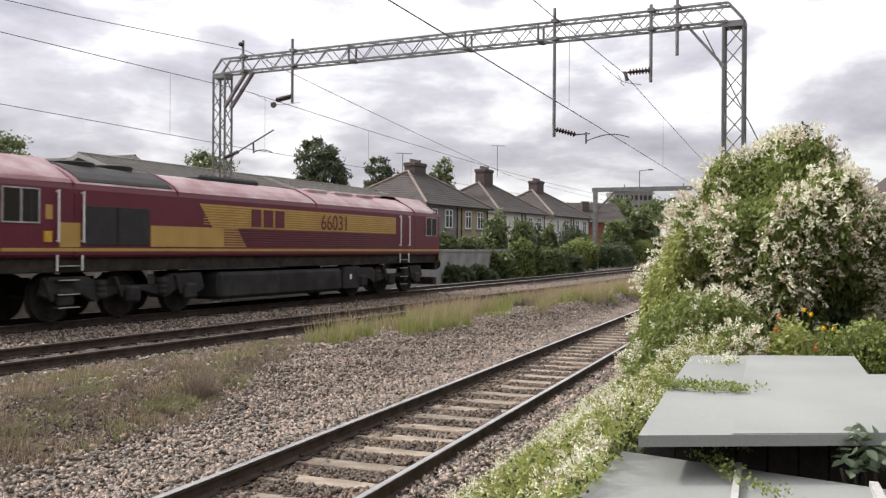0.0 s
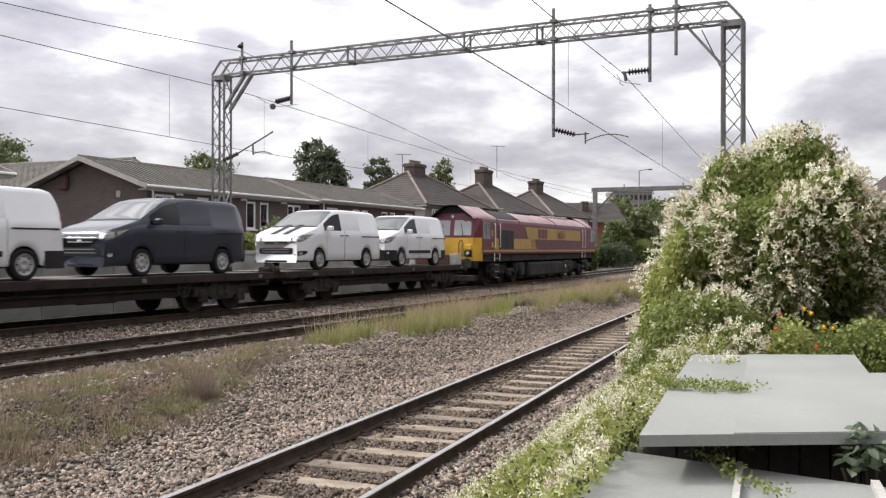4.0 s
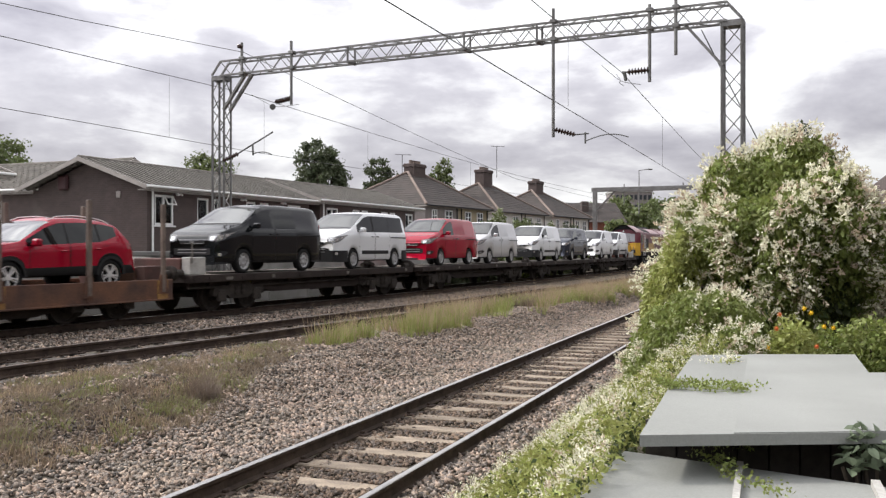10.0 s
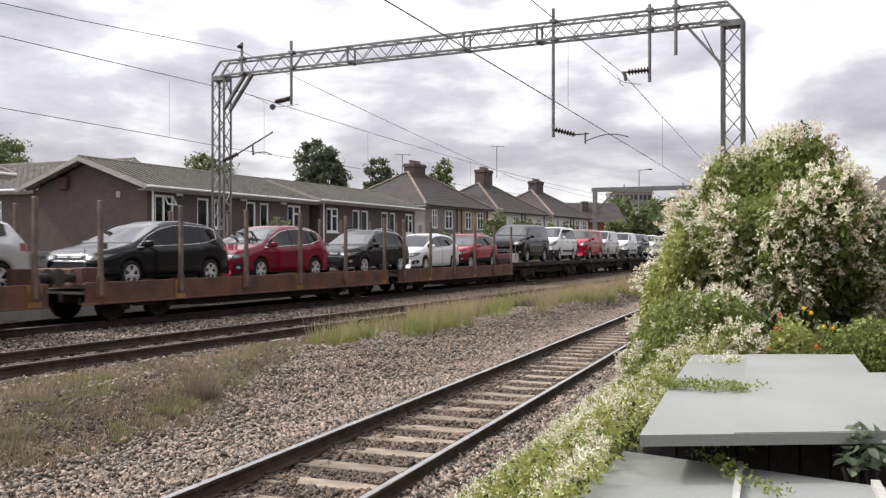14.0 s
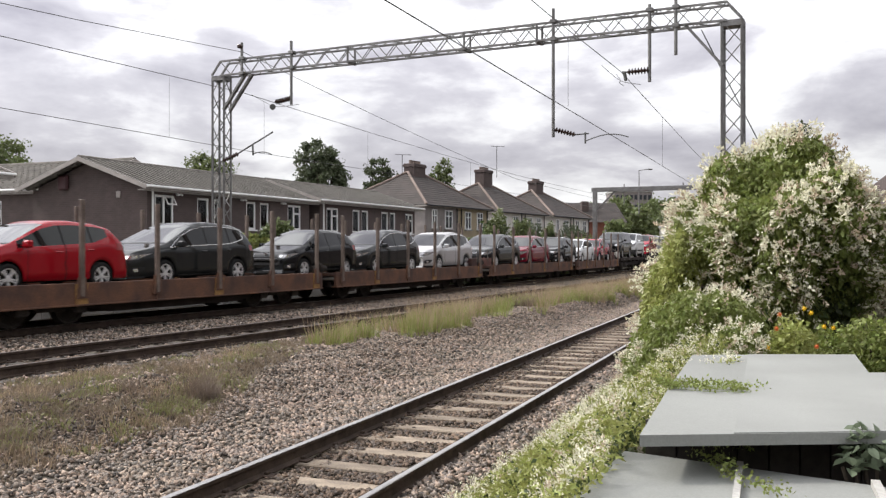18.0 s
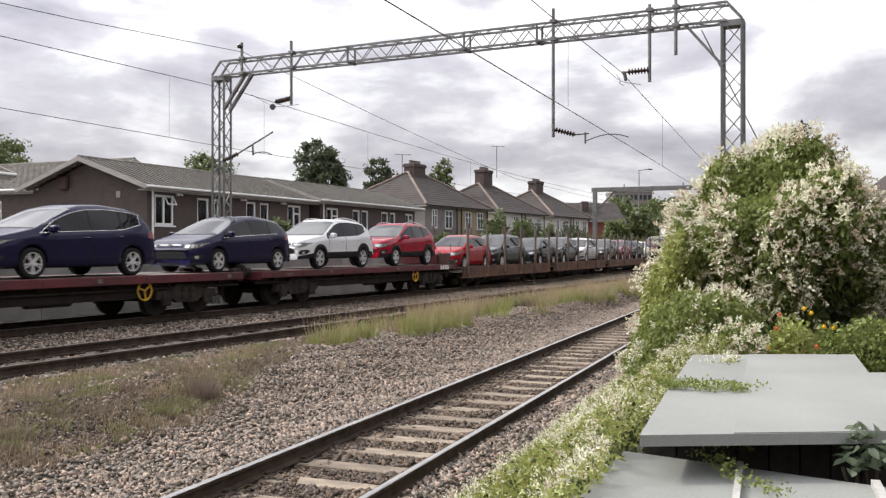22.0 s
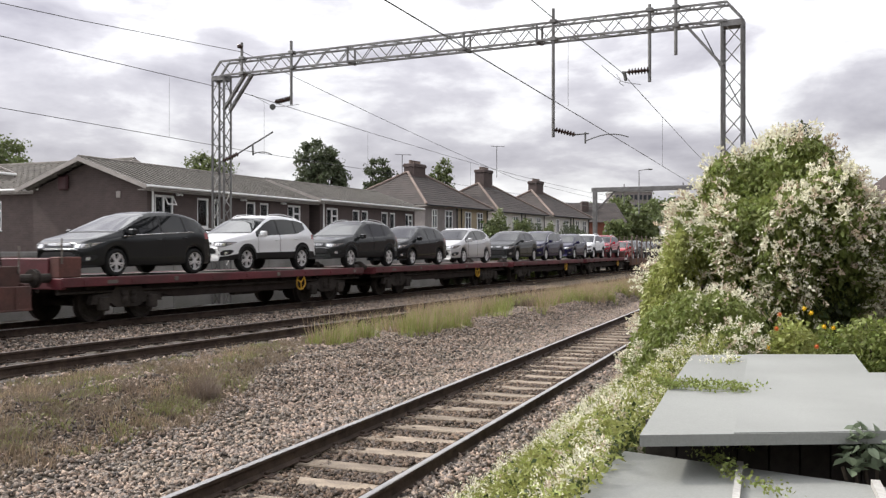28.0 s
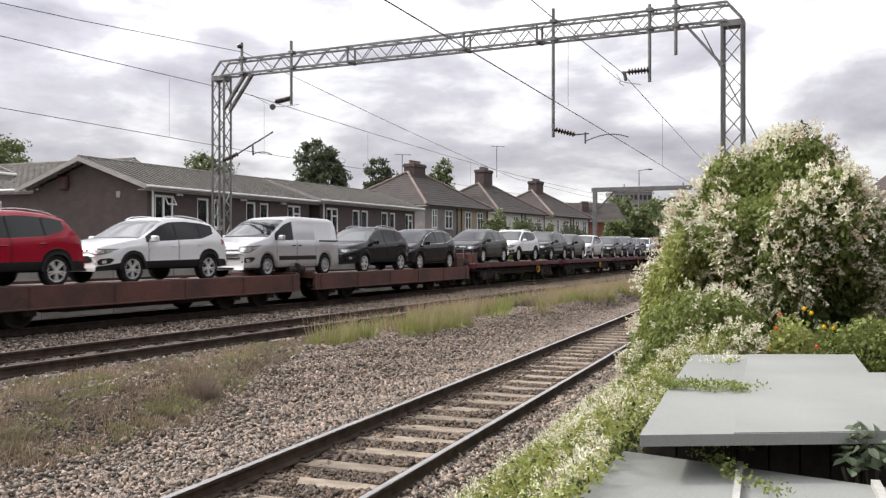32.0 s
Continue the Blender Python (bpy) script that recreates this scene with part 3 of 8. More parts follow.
def track(name, label, line, z, stops, sleepers, wood="sleeper", bright="rail_top"):
    t = tagged(new(name), label, "railway track", kind="structure")
    for g in (-0.7525, 0.7525):
        rail(t, lambda s, g=g: line(s, g), z, stops, bright)
    first = None
    for s in sleepers:
        p, q = line(s, 0), line(s + 0.1, 0)
        d = q - p
        m = Matrix.Translation((p.x, p.y, z - 0.155)) @ Matrix.Rotation(math.atan2(d.y, d.x) - math.pi / 2 + rng.normal() * 0.01, 4, "Z")
        if first is None:
            bm = boxed((-1.26, -0.125, -0.12), (1.26, 0.125, -0.003), 0.012)
            first = part("sleeper", bm, M[wood], t)
            first.matrix_basis = m
        else:
            again("sleeper", first, t, m)
    chair = None
    for s in sleepers:
        p, q = line(s, 0), line(s + 0.1, 0)
        if p.y > 22 or p.y < 3:
            continue
        d = q - p
        for g in (-0.7525, 0.7525):
            m = Matrix.Translation((line(s, g).x, line(s, g).y, z - 0.155)) @ Matrix.Rotation(math.atan2(d.y, d.x) - math.pi / 2, 4, "Z")
            if chair is None:
                bm = boxed((-0.16, -0.07, -0.004), (0.16, 0.07, 0.02), 0.008)
                box(bm, (-0.10, -0.03, 0.015), (-0.055, 0.03, 0.05), 0.008)
                box(bm, (0.055, -0.03, 0.015), (0.10, 0.03, 0.05), 0.008)
                chair = part("rail_fastening", bm, M["rail_side"], t)
                chair.matrix_basis = m
            else:
                again("rail_fastening", chair, t, m)
    return t


MAIN_STOPS = list(range(-260, -30, 8)) + list(range(-30, 60, 3)) + list(range(60, 260, 8))
track("track_1", "main line track in dark ballast, where the train runs", lambda s, o=0: main_line(s, o)[0], MAIN_Z, MAIN_STOPS, np.arange(-24, 70, 0.7), "sleeper_dark")
track("track_2", "second main line track with dull rusty rails", lambda s, o=0: main_line(s, o + SECOND)[0], MAIN_Z, MAIN_STOPS, np.arange(-26, 70, 0.7), "sleeper_dark", "rail_dull")
track("track_3", "siding track with tan sleepers in grey ballast", siding, SIDE_Z, list(range(-40, 60, 4)) + list(range(60, 200, 10)), np.arange(-5.05, 60, 0.69))


# ---- overhead line gantry ----
def lattice(bm, a, b, up, side, w, h, pitch, t=0.05, brace=0.022):
    """A box lattice from a to b: four angles and zigzag braces on the four faces."""
    a, b, up, side = Vector(a), Vector(b), Vector(up).normalized(), Vector(side).normalized()
    cs = [side * (i * w / 2) + up * (j * h / 2) for i, j in ((-1, -1), (1, -1), (1, 1), (-1, 1))]
    for c in cs:
        bar(bm, a + c, b + c, t)
    L = (b - a).length
    n = max(2, round(L / pitch))
    for k in range(n):
        p, q = a.lerp(b, k / n), a.lerp(b, (k + 1) / n)
        for i in range(4):
            c, e = cs[i], cs[(i + 1) % 4]
            if k % 2:
                c, e = e, c
            bar(bm, p + c, q + e, brace)
    return bm


LEG_FAR, LEG_NEAR, BEAM_Z = Vector((-7.33, 29.9, 0)), Vector((7.26, 22.6, 0)), 7.98
ACROSS = (LEG_NEAR - LEG_FAR).normalized()
ALONG = Vector((-ACROSS.y, ACROSS.x, 0))
gantry = tagged(new("overhead_line_gantry"), "grey lattice steel portal gantry spanning the tracks", "gantry")
for leg, z0 in ((LEG_FAR, 0.2), (LEG_NEAR, -0.1)):
    part("leg", lattice(bmesh.new(), leg + Vector((0, 0, z0)), leg + Vector((0, 0, BEAM_Z - 0.25)), ALONG, ACROSS, 0.48, 0.34, 0.55, 0.06, 0.024), M["galv"], gantry)
    inward = ACROSS if leg is LEG_FAR else -ACROSS
    part("head_plate", boxed((-0.27, -0.2, -0.18), (0.27, 0.2, -0.02), 0.01, Matrix.Translation(leg + Vector((0, 0, BEAM_Z - 0.2))) @ Matrix.Rotation(math.atan2(ACROSS.y, ACROSS.x), 4, "Z")), M["galv"], gantry)
    for o in (-0.15, 0.15):
        bm = bmesh.new()
        bar(bm, leg + inward * 0.22 + ALONG * o + Vector((0, 0, BEAM_Z - 1.35)), leg + inward * 1.15 + ALONG * o + Vector((0, 0, BEAM_Z - 0.22)), 0.12, 0.07)
        part("knee_brace", bm, M["galv"], gantry)
    part("footing", boxed((-0.5, -0.5, -0.8), (0.5, 0.5, 0.03), 0.03, Matrix.Translation(leg + Vector((0, 0, z0)))), M["concrete"], gantry, "concrete block footing")
B0, B1 = LEG_FAR + Vector((0, 0, BEAM_Z)), LEG_NEAR + Vector((0, 0, BEAM_Z))
part("beam", lattice(bmesh.new(), B0 + ACROSS * 0.12, B1 - ACROSS * 0.12, (0, 0, 1), ALONG, 0.40, 0.46, 0.42, 0.055, 0.022), M["galv"], gantry)
for o in (-0.2, 0.2):
    for p, q in ((B0, -ACROSS), (B1, ACROSS)):
        bm = bmesh.new()
        bar(bm, p - q * 0.12 + ALONG * o + Vector((0, 0, 0.23)), p + q * 0.24 + ALONG * o + Vector((0, 0, -0.2)), 0.055)
        part("end_frame", bm, M["galv"], gantry)
for f in (0.31, 0.55, 0.685):
    bm = bmesh.new()
    c = B0.lerp(B1, f)
    box(bm, (-0.05, -0.24, -0.27), (0.05, 0.24, -0.2), 0, Matrix.Translation(c) @ Matrix.Rotation(math.atan2(ACROSS.y, ACROSS.x), 4, "Z"))
    for o in (-0.21, 0.21):
        bar(bm, c + ALONG * o + Vector((0, 0, -0.25)), c + ALONG * o + Vector((0, 0, 0.25)), 0.06)
    part("splice", bm, M["galv"], gantry)


def insulator(bm, a, b, r=0.075, sheds=7):
    a, b = Vector(a), Vector(b)
    d = b - a
    n = d.length
    prof = [(0.005, 0.0), (r * 0.42, 0.0)]
    for i in range(sheds):
        c = n * (i + 0.6) / (sheds + 0.2)
        prof += [(r * 0.42, c - 0.022), (r, c - 0.008), (r * 0.9, c + 0.006), (r * 0.42, c + 0.02)]
    prof += [(r * 0.42, n), (0.005, n)]
    lathe(bm, prof, 12, Matrix.Translation(a) @ d.to_track_quat("Z", "Y").to_matrix().to_4x4())


def on_beam(f, above, below):
    """A drop tube clamped to the beam at the share f of its length."""
    p = B0.lerp(B1, f) - ALONG * 0.26
    d = tagged(new("drop_tube"), "dark grey steel drop tube clamped to the gantry beam", "drop tube", "drop tubes on the gantry")
    part("tube", rod(bmesh.new(), p + Vector((0, 0, above)), p - Vector((0, 0, below)), 0.045, 8), M["galv"], d)
    for lo, hi in ((-0.29, -0.19), (0.19, 0.29)):
        part("clamp", boxed((-0.09, -0.06, lo), (0.09, 0.16, hi), 0.01, Matrix.Translation(p) @ Matrix.Rotation(math.atan2(ACROSS.y, ACROSS.x), 4, "Z")), M["galv"], d)
    return d, p


for f, above, below in ((0.0645, 0.74, 0.32), (0.184, 0.60, 1.40), (0.715, 0.58, 2.90), (0.8755, 0.38, 1.62), (0.9165, 0.50, 0.99)):
    d, p = on_beam(f, above, below)
    if f == 0.184:
        bm = bmesh.new()
        insulator(bm, p + Vector((0, 0, -1.20)), p - ACROSS * 0.62 + Vector((0, 0, -1.28)), 0.085)
        part("insulator", bm, M["porcelain"], d)
        part("pulley_clamp", lathe(bmesh.new(), [(0.09, -0.03), (0.1, 0), (0.09, 0.03)], 12, Matrix.Translation(p - ACROSS * 0.72 + Vector((0, 0, -1.42))) @ Matrix.Rotation(1.57, 4, "X")), M["wire"], d)
    if f == 0.715:
        bm = bmesh.new()
        insulator(bm, p + Vector((0, 0, -2.70)) + ACROSS * 0.05, p + ACROSS * 0.62 + Vector((0, 0, -2.87)), 0.075)
        part("insulator", bm, M["porcelain"], d)
        bm = rod(bmesh.new(), p + ACROSS * 0.6 + Vector((0, 0, -2.87)), p + ACROSS * 1.0 + Vector((0, 0, -2.86)), 0.018)
        rod(bm, p + ACROSS * 0.9 + Vector((0, 0, -2.82)), p + ACROSS * 0.9 + Vector((0, 0, -3.12)), 0.025)
        pts = [p + ACROSS * (0.92 + 1.15 * i / 6) + Vector((0, 0, -3.05 + 0.16 * math.sin(math.pi * i / 7) - 0.03 * i / 6)) for i in range(7)]
        for a, b in zip(pts, pts[1:]):
            rod(bm, a, b, 0.014)
        part("registration_arm", bm, M["wire"], d)
    if f == 0.8755:
        bm = bmesh.new()
        insulator(bm, p + Vector((0, 0, -1.31)), p - ACROSS * 0.58 + Vector((0, 0, -1.32)), 0.09)
        part("insulator", bm, M["porcelain"], d)
        bm = rod(bmesh.new(), p - ACROSS * 0.58 + Vector((0, 0, -1.32)), p - ACROSS * 0.72 + Vector((0, 0, -1.30)), 0.02)
        rod(bm, p - ACROSS * 0.66 + Vector((0, 0, -1.32)), p - ACROSS * 0.62 + Vector((0, 0, -1.54)), 0.045)
        part("wire_clamp", bm, M["wire"], d)
    if f == 0.0645:
        bm = bmesh.new()
        insulator(bm, p + Vector((0, 0, 0.60)) - ALONG * 0.02, p + Vector((0, 0, 0.60)) - ALONG * 0.2, 0.07, 3)
        part("insulator", bm, M["porcelain"], d)

# cantilever on the far leg
arm = tagged(new("registration_cantilever"), "dark steel cantilever arm with brown insulator on the gantry leg", "cantilever arm")
q = LEG_FAR + ACROSS * 0.24 - ALONG * 0.2 + Vector((0, 0, 4.95))
bm = bmesh.new()
insulator(bm, q, q + ACROSS * 0.62 + Vector((0, 0, 0.2)), 0.075, 6)
part("insulator", bm, M["porcelain"], arm)
bm = rod(bmesh.new(), q + ACROSS * 0.6 + Vector((0, 0, 0.2)), q + ACROSS * 2.0 + Vector((0, 0, 0.82)), 0.026)
rod(bm, q + ACROSS * 1.2 + Vector((0, 0, 0.46)), q + ACROSS * 1.22 + Vector((0, 0, 0.12)), 0.03)
pts = [q + ACROSS * (1.22 + 0.75 * i / 6) + Vector((0, 0, 0.16 + 0.1 * math.sin(math.pi * i / 7) - 0.1 * i / 6)) for i in range(7)]
for a, b in zip(pts, pts[1:]):
    rod(bm, a, b, 0.016)
part("steady_arm", bm, M["wire"], arm)


# ---- wires ----
def wire(name, label, pts, r=0.008):
    cu = bpy.data.curves.new(name, "CURVE")
    cu.dimensions, cu.bevel_depth, cu.bevel_resolution = "3D", r, 1
    sp = cu.splines.new("POLY")
    sp.points.add(len(pts) - 1)
    for p, v in zip(sp.points, pts):
        p.co = (*v, 1)
    cu.materials.append(M["wire"])
    return tagged(new(name, cu), label, "overhead wire")


def sagging(line, stops, hang):
    """stops: (s, z) pairs. Between two of them the wire hangs by hang metres."""
    pts = []
    hang = hang if isinstance(hang, tuple) else (hang,) * len(stops)
    for (s0, z0), (s1, z1), sag in zip(stops, stops[1:], hang):
        for i in range(8):
            u = i / 8
            pts.append(line(s0 + (s1 - s0) * u) + Vector((0, 0, z0 + (z1 - z0) * u - sag * 4 * u * (1 - u))))
    return pts + [line(stops[-1][0]) + Vector((0, 0, stops[-1][1]))]


def droppers(parent_line, stops, contact):
    for s, top in stops:
        a = parent_line(s)
        d = tagged(wire("dropper", "thin dropper wire between catenary and contact wire", [a + Vector((0, 0, contact)), a + Vector((0, 0, top))], 0.004), group="droppers of the overhead line")


A_MID, S_MID = (lambda s: main_line(s)[0]), (lambda s: siding(s, 0.0))
FAR_SIDE = lambda s: main_line(s, -2.0)[0]
wire("contact_wire", "dark contact wire over the main line", sagging(A_MID, [(-60, 5.6), (-9, 4.95), (52, 5.0), (110, 5.0)], 0.0))
wire("catenary_wire", "dark catenary wire sagging above the main line", sagging(A_MID, [(-62, 6.7), (-9, 6.64), (52, 6.5), (110, 6.6)], (0.13, 0.66, 0.8)), 0.009)
droppers(A_MID, [(-12.1, 6.58), (-8.0, 6.58), (-1.7, 6.35), (8, 6.05)], 5.0)
wire("feeder_wire", "dark feeder wire along the far side of the main line", sagging(FAR_SIDE, [(-62, 8.5), (-6.4, 8.53), (20, 6.24), (52, 6.2), (110, 6.6)], (1.15, 0.15, 0.1, 0.4)), 0.010)
wire("contact_wire", "dark contact wire over the siding", sagging(S_MID, [(-45, 4.4), (18, 4.79), (78, 5.05), (140, 5.05)], 0.0))
wire("catenary_wire", "dark catenary wire above the siding", sagging(S_MID, [(-40, 6.5), (16.5, 6.53), (78, 6.3), (140, 6.4)], (0.7, 0.1, 0.2)), 0.009)
droppers(S_MID, [(10.8, 6.25), (24.4, 6.45)], 4.8)


def jumper(label, a, b, drop, side, r=0.007):
    """A loose loop of cable that hangs between two places."""
    a, b = Vector(a), Vector(b)
    pts = [a.lerp(b, i / 10) + Vector((0, 0, -drop * math.sin(math.pi * i / 10))) + ALONG * (side * math.sin(2 * math.pi * i / 10)) for i in range(11)]
    tagged(wire("jumper_cable", label, pts, r), group="jumper cables on the overhead line")


P_FAR, P_NEAR = B0.lerp(B1, 0.184), B0.lerp(B1, 0.8755)
jumper("thin looping jumper cable below the pulley clamp", P_FAR + ACROSS * -1.75 + Vector((0, 0, -0.92)), P_FAR + ACROSS * 0.1 + Vector((0, 0, -1.36)), 0.22, 0.1)
jumper("thin looping jumper cable beside the catenary clamp", P_NEAR + ACROSS * -1.35 + Vector((0, 0, -1.02)), P_NEAR + ACROSS * -0.3 + Vector((0, 0, -1.62)), 0.16, 0.12)
jumper("short curled jumper cable under the siding insulator", P_NEAR + ACROSS * -0.95 + Vector((0, 0, -1.30)), P_NEAR + ACROSS * -0.75 + Vector((0, 0, -1.62)), 0.05, 0.2)
wire("guy_wire", "slack steel guy wire from the gantry beam to the ground", [(6.57, 22.95, 7.62), (10.8, 24.0, 0.2)], 0.014)

# plain portal further down the line
far = tagged(new("plain_gantry"), "grey steel portal gantry of plain beams further down the line", "gantry")
F0, F1 = Vector((14.15, 84.0, 0)), Vector((29.5, 77.5, 0))
FU = (F1 - F0).normalized()
turn = Matrix.Rotation(math.atan2(FU.y, FU.x), 4, "Z")
for p in (F0, F1):
    part("leg", boxed((-0.19, -0.19, 0.2), (0.19, 0.19, 7.55), 0.02, Matrix.Translation(p) @ turn), M["galv"], far)
part("beam", boxed((-0.3, -0.2, 7.35), ((F1 - F0).length + 0.3, 0.2, 7.75), 0.02, Matrix.Translation(F0) @ turn), M["galv"], far)
bm = bmesh.new()
bar(bm, F0 + FU * 0.2 + Vector((0, 0, 5.7)), F0 + FU * 1.9 + Vector((0, 0, 7.4)), 0.16)
part("knee_brace", bm, M["galv"], far)
for u in (2.7, 8.0):
    bm = bmesh.new()
    rod(bm, F0 + FU * u + Vector((0, 0, 8.0)), F0 + FU * u + Vector((0, 0, 6.2)), 0.05)
    part("drop_tube_arm", bm, M["galv"], far)


# ---- bungalows ----
def bungalow(name_label, corner, turn, long, deep, base, eave, ridge, over, windows, lower, single_tiles=False):
    """Single-storey brick house. Local x runs along the front, y into the house. Windows: (x, width, sill, head, kind)."""
    H = tagged(new("bungalow"), name_label, "house", "row of bungalows")
    H.matrix_world = Matrix.Translation((*corner, base)) @ Matrix.Rotation(turn, 4, "Z")
    # front wall with openings: piers, aprons and lintels
    t = 0.28
    e, r = eave, ridge
    bm = bmesh.new()
    xs = sorted(windows)
    x = 0.0
    for wx, ww, ws, wh, kind in xs:
        box(bm, (x, 0, -lower), (wx, t, e))
        if ws > 0.01:
            box(bm, (wx, 0, -lower), (wx + ww, t, ws))
        box(bm, (wx, 0, wh), (wx + ww, t, e))
        x = wx + ww
    box(bm, (x, 0, -lower), (long, t, e))
    bmesh.ops.remove_doubles(bm, verts=bm.verts[:], dist=0.0005)
    part("front_wall", bm, M["brick"], H)
    bm = boxed((0, deep - t, -lower), (long, deep, e))
    part("back_wall", bm, M["brick"], H)
    for x0 in (0.0, long - t):
        part("gable_wall", prism(bmesh.new(), [(t, -lower), (deep - t, -lower), (deep - t, e + t * (r - e) / (deep / 2)), (deep / 2, r), (t, e + t * (r - e) / (deep / 2))], 0, t,
                                 Matrix.Translation((x0 + t, 0, 0)) @ Matrix.Rotation(math.pi / 2, 4, "Z")), M["brick"], H)
    # roof with rolled tiles laid in courses
    slope = math.hypot(deep / 2, r - e)
    for side in (0, 1):
        cols = int((long + 2 * over) / 0.33)
        v = []
        courses = int((slope + 0.45) / 0.34)
        nx = cols * 4 + 1
        X = np.linspace(-over, long + over, nx)
        prof = 0.05 * np.array([0.0, 1.0, 0.35, -0.45])[np.arange(nx) % 4]
        bmv, faces = [], []
        for c in range(courses):
            for k in (0, 1):
                d = c * 0.34 + k * 0.36 - 0.42
                lift = 0.065 - 0.028 * k
                f = d / slope
                yy = (deep / 2) * f if side == 0 else deep - (deep / 2) * f
                zz = e + (r - e) * f + 0.09
                jit = rng.normal(0, 0.006, nx)
                for i in range(nx):
                    bmv.append((X[i], yy, zz + lift + prof[i] + jit[i]))
            o = c * 2 * nx
            for i in range(nx - 1):
                q = (o + i, o + i + 1, o + nx + i + 1, o + nx + i)
                faces.append(q if side == 0 else q[::-1])
            if c:
                p0 = o - nx
                for i in range(nx - 1):
                    q = (p0 + i, p0 + i + 1, o + i + 1, o + i)
                    faces.append(q if side == 0 else q[::-1])
        if side == 0 and single_tiles:
            tile = None
            ncol = int((long + 2 * over) / 0.325)
            nrow = int((slope + 0.42) / 0.42) + 1
            tilt = math.atan2(r - e, deep / 2)
            for c in range(nrow):
                for q in range(ncol):
                    d = -0.42 + c * (slope + 0.42) / nrow
                    m = Matrix.Translation((-over + (q + 0.5) * (long + 2 * over) / ncol, d * math.cos(tilt), e + 0.13 + d * math.sin(tilt))) @ Matrix.Rotation(tilt - 0.006 + rng.normal() * 0.002, 4, "X")
                    if tile is None:
                        bm = bmesh.new()
                        prof_ = [(-0.165, -0.014), (-0.155, 0.028), (-0.135, 0.058), (-0.09, 0.064), (-0.01, 0.064), (0.035, 0.045), (0.07, -0.012), (0.12, -0.016), (0.165, -0.016)]
                        ring = [[bm.verts.new((px, py, pz + dz)) for px, pz in prof_] for py, dz in ((0.0, 0.002), (0.46, -0.002), (0.0, -0.003))]
                        # roll flanks, channels and front edges get their shade as dark colour
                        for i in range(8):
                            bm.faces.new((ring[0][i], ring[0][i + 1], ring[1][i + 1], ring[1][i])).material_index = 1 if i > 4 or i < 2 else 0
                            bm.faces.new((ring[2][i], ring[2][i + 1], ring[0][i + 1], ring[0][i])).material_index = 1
                        tile = part("roof_tile", bm, [M["pantile"], M["tile_shade"]], H)
                        tile.matrix_basis = m
                    else:
                        again("roof_tile", tile, H, m)
            continue
        me = bpy.data.meshes.new("roof_tiles")
        me.from_pydata(bmv, [], faces)
        me.materials.append(M["pantile"])
        ob = new("roof_tiles", me)
        ob.parent = H
    part("ridge_tiles", rod(bmesh.new(), (-over, deep / 2, r + 0.13), (long + over, deep / 2, r + 0.13), 0.11, 8), M["pantile"], H)
    part("ceiling_slab", boxed((t, t, e - 0.12), (long - t, deep - t, e - 0.02)), M["fascia"], H)
    part("fascia_board", boxed((-over, -0.36, e - 0.11), (long + over, -0.31, e + 0.03), 0.006), M["fascia"], H, "white fascia board")
    part("gutter", rod(bmesh.new(), (-over, -0.42, e + 0.0), (long + over, -0.42, e + 0.0), 0.042, 8), M["upvc"], H, "white plastic gutter")
    part("soffit", boxed((-over, -0.31, e - 0.15), (long + over, 0.0, e - 0.12)), M["fascia"], H)
    for x0 in (-over - 0.04, long + over):
        bm = bmesh.new()
        for sgn in (0, 1):
            a = Vector((x0 + 0.02, -0.4 if sgn == 0 else deep + 0.4, e - 0.10))
            b = Vector((x0 + 0.02, deep / 2, r + 0.06))
            prism(bm, [(a.y, a.z - 0.02), (b.y, b.z - 0.05), (b.y, b.z + 0.12), (a.y, a.z + 0.14)], 0, 0.04, Matrix.Translation((x0 + 0.04, 0, 0)) @ Matrix.Rotation(math.pi / 2, 4, "Z"))
        part("barge_board", bm, M["fascia"], H, "pale painted barge board")
    part("downpipe", rod(bmesh.new(), (0.22, -0.07, -lower + 0.2), (0.22, -0.07, e - 0.05), 0.04, 8), M["upvc"], H, "white plastic downpipe")
    # windows
    for wx, ww, ws, wh, kind in windows:
        fr = bmesh.new()
        s = 0.085
        for lo, hi in (((wx, 0.03, ws), (wx + s, 0.1, wh)), ((wx + ww - s, 0.03, ws), (wx + ww, 0.1, wh)), ((wx + s, 0.03, ws), (wx + ww - s, 0.1, ws + s)), ((wx + s, 0.03, wh - s), (wx + ww - s, 0.1, wh))):
            box(fr, lo, hi, 0.006)
        if kind in ("open", "top"):
            box(fr, (wx + ww * 0.5 - s / 2, 0.032, ws + s), (wx + ww * 0.5 + s / 2, 0.102, wh - s), 0.004)
        if kind == "top":
            box(fr, (wx + ww * 0.5 + s / 2, 0.034, wh - 0.42), (wx + ww - s, 0.098, wh - 0.42 + s * 0.8), 0.004)
        wob = part("window", fr, M["upvc"], H, "white plastic window frame")
        part("pane", boxed((wx + s, 0.062, ws + s), (wx + ww - s, 0.072, wh - s)), M["net_pane"], wob, "clear reflecting pane")
        part("window_sill", boxed((wx - 0.05, -0.06, ws - 0.06), (wx + ww + 0.05, 0.05, ws - 0.002), 0.006), M["upvc"], wob)
        for ca, cb in ((0.02, 0.98),):
            part("curtain", prism(bmesh.new(), [(wx + ww * (ca + (cb - ca) * i / 9), 0.115 + 0.02 * (i % 2)) for i in range(10)] + [(wx + ww * cb, 0.16), (wx + ww * ca, 0.16)], -wh, -ws, Matrix.Rotation(-math.pi / 2, 4, "X")), M["net"], wob, "pale net curtain")
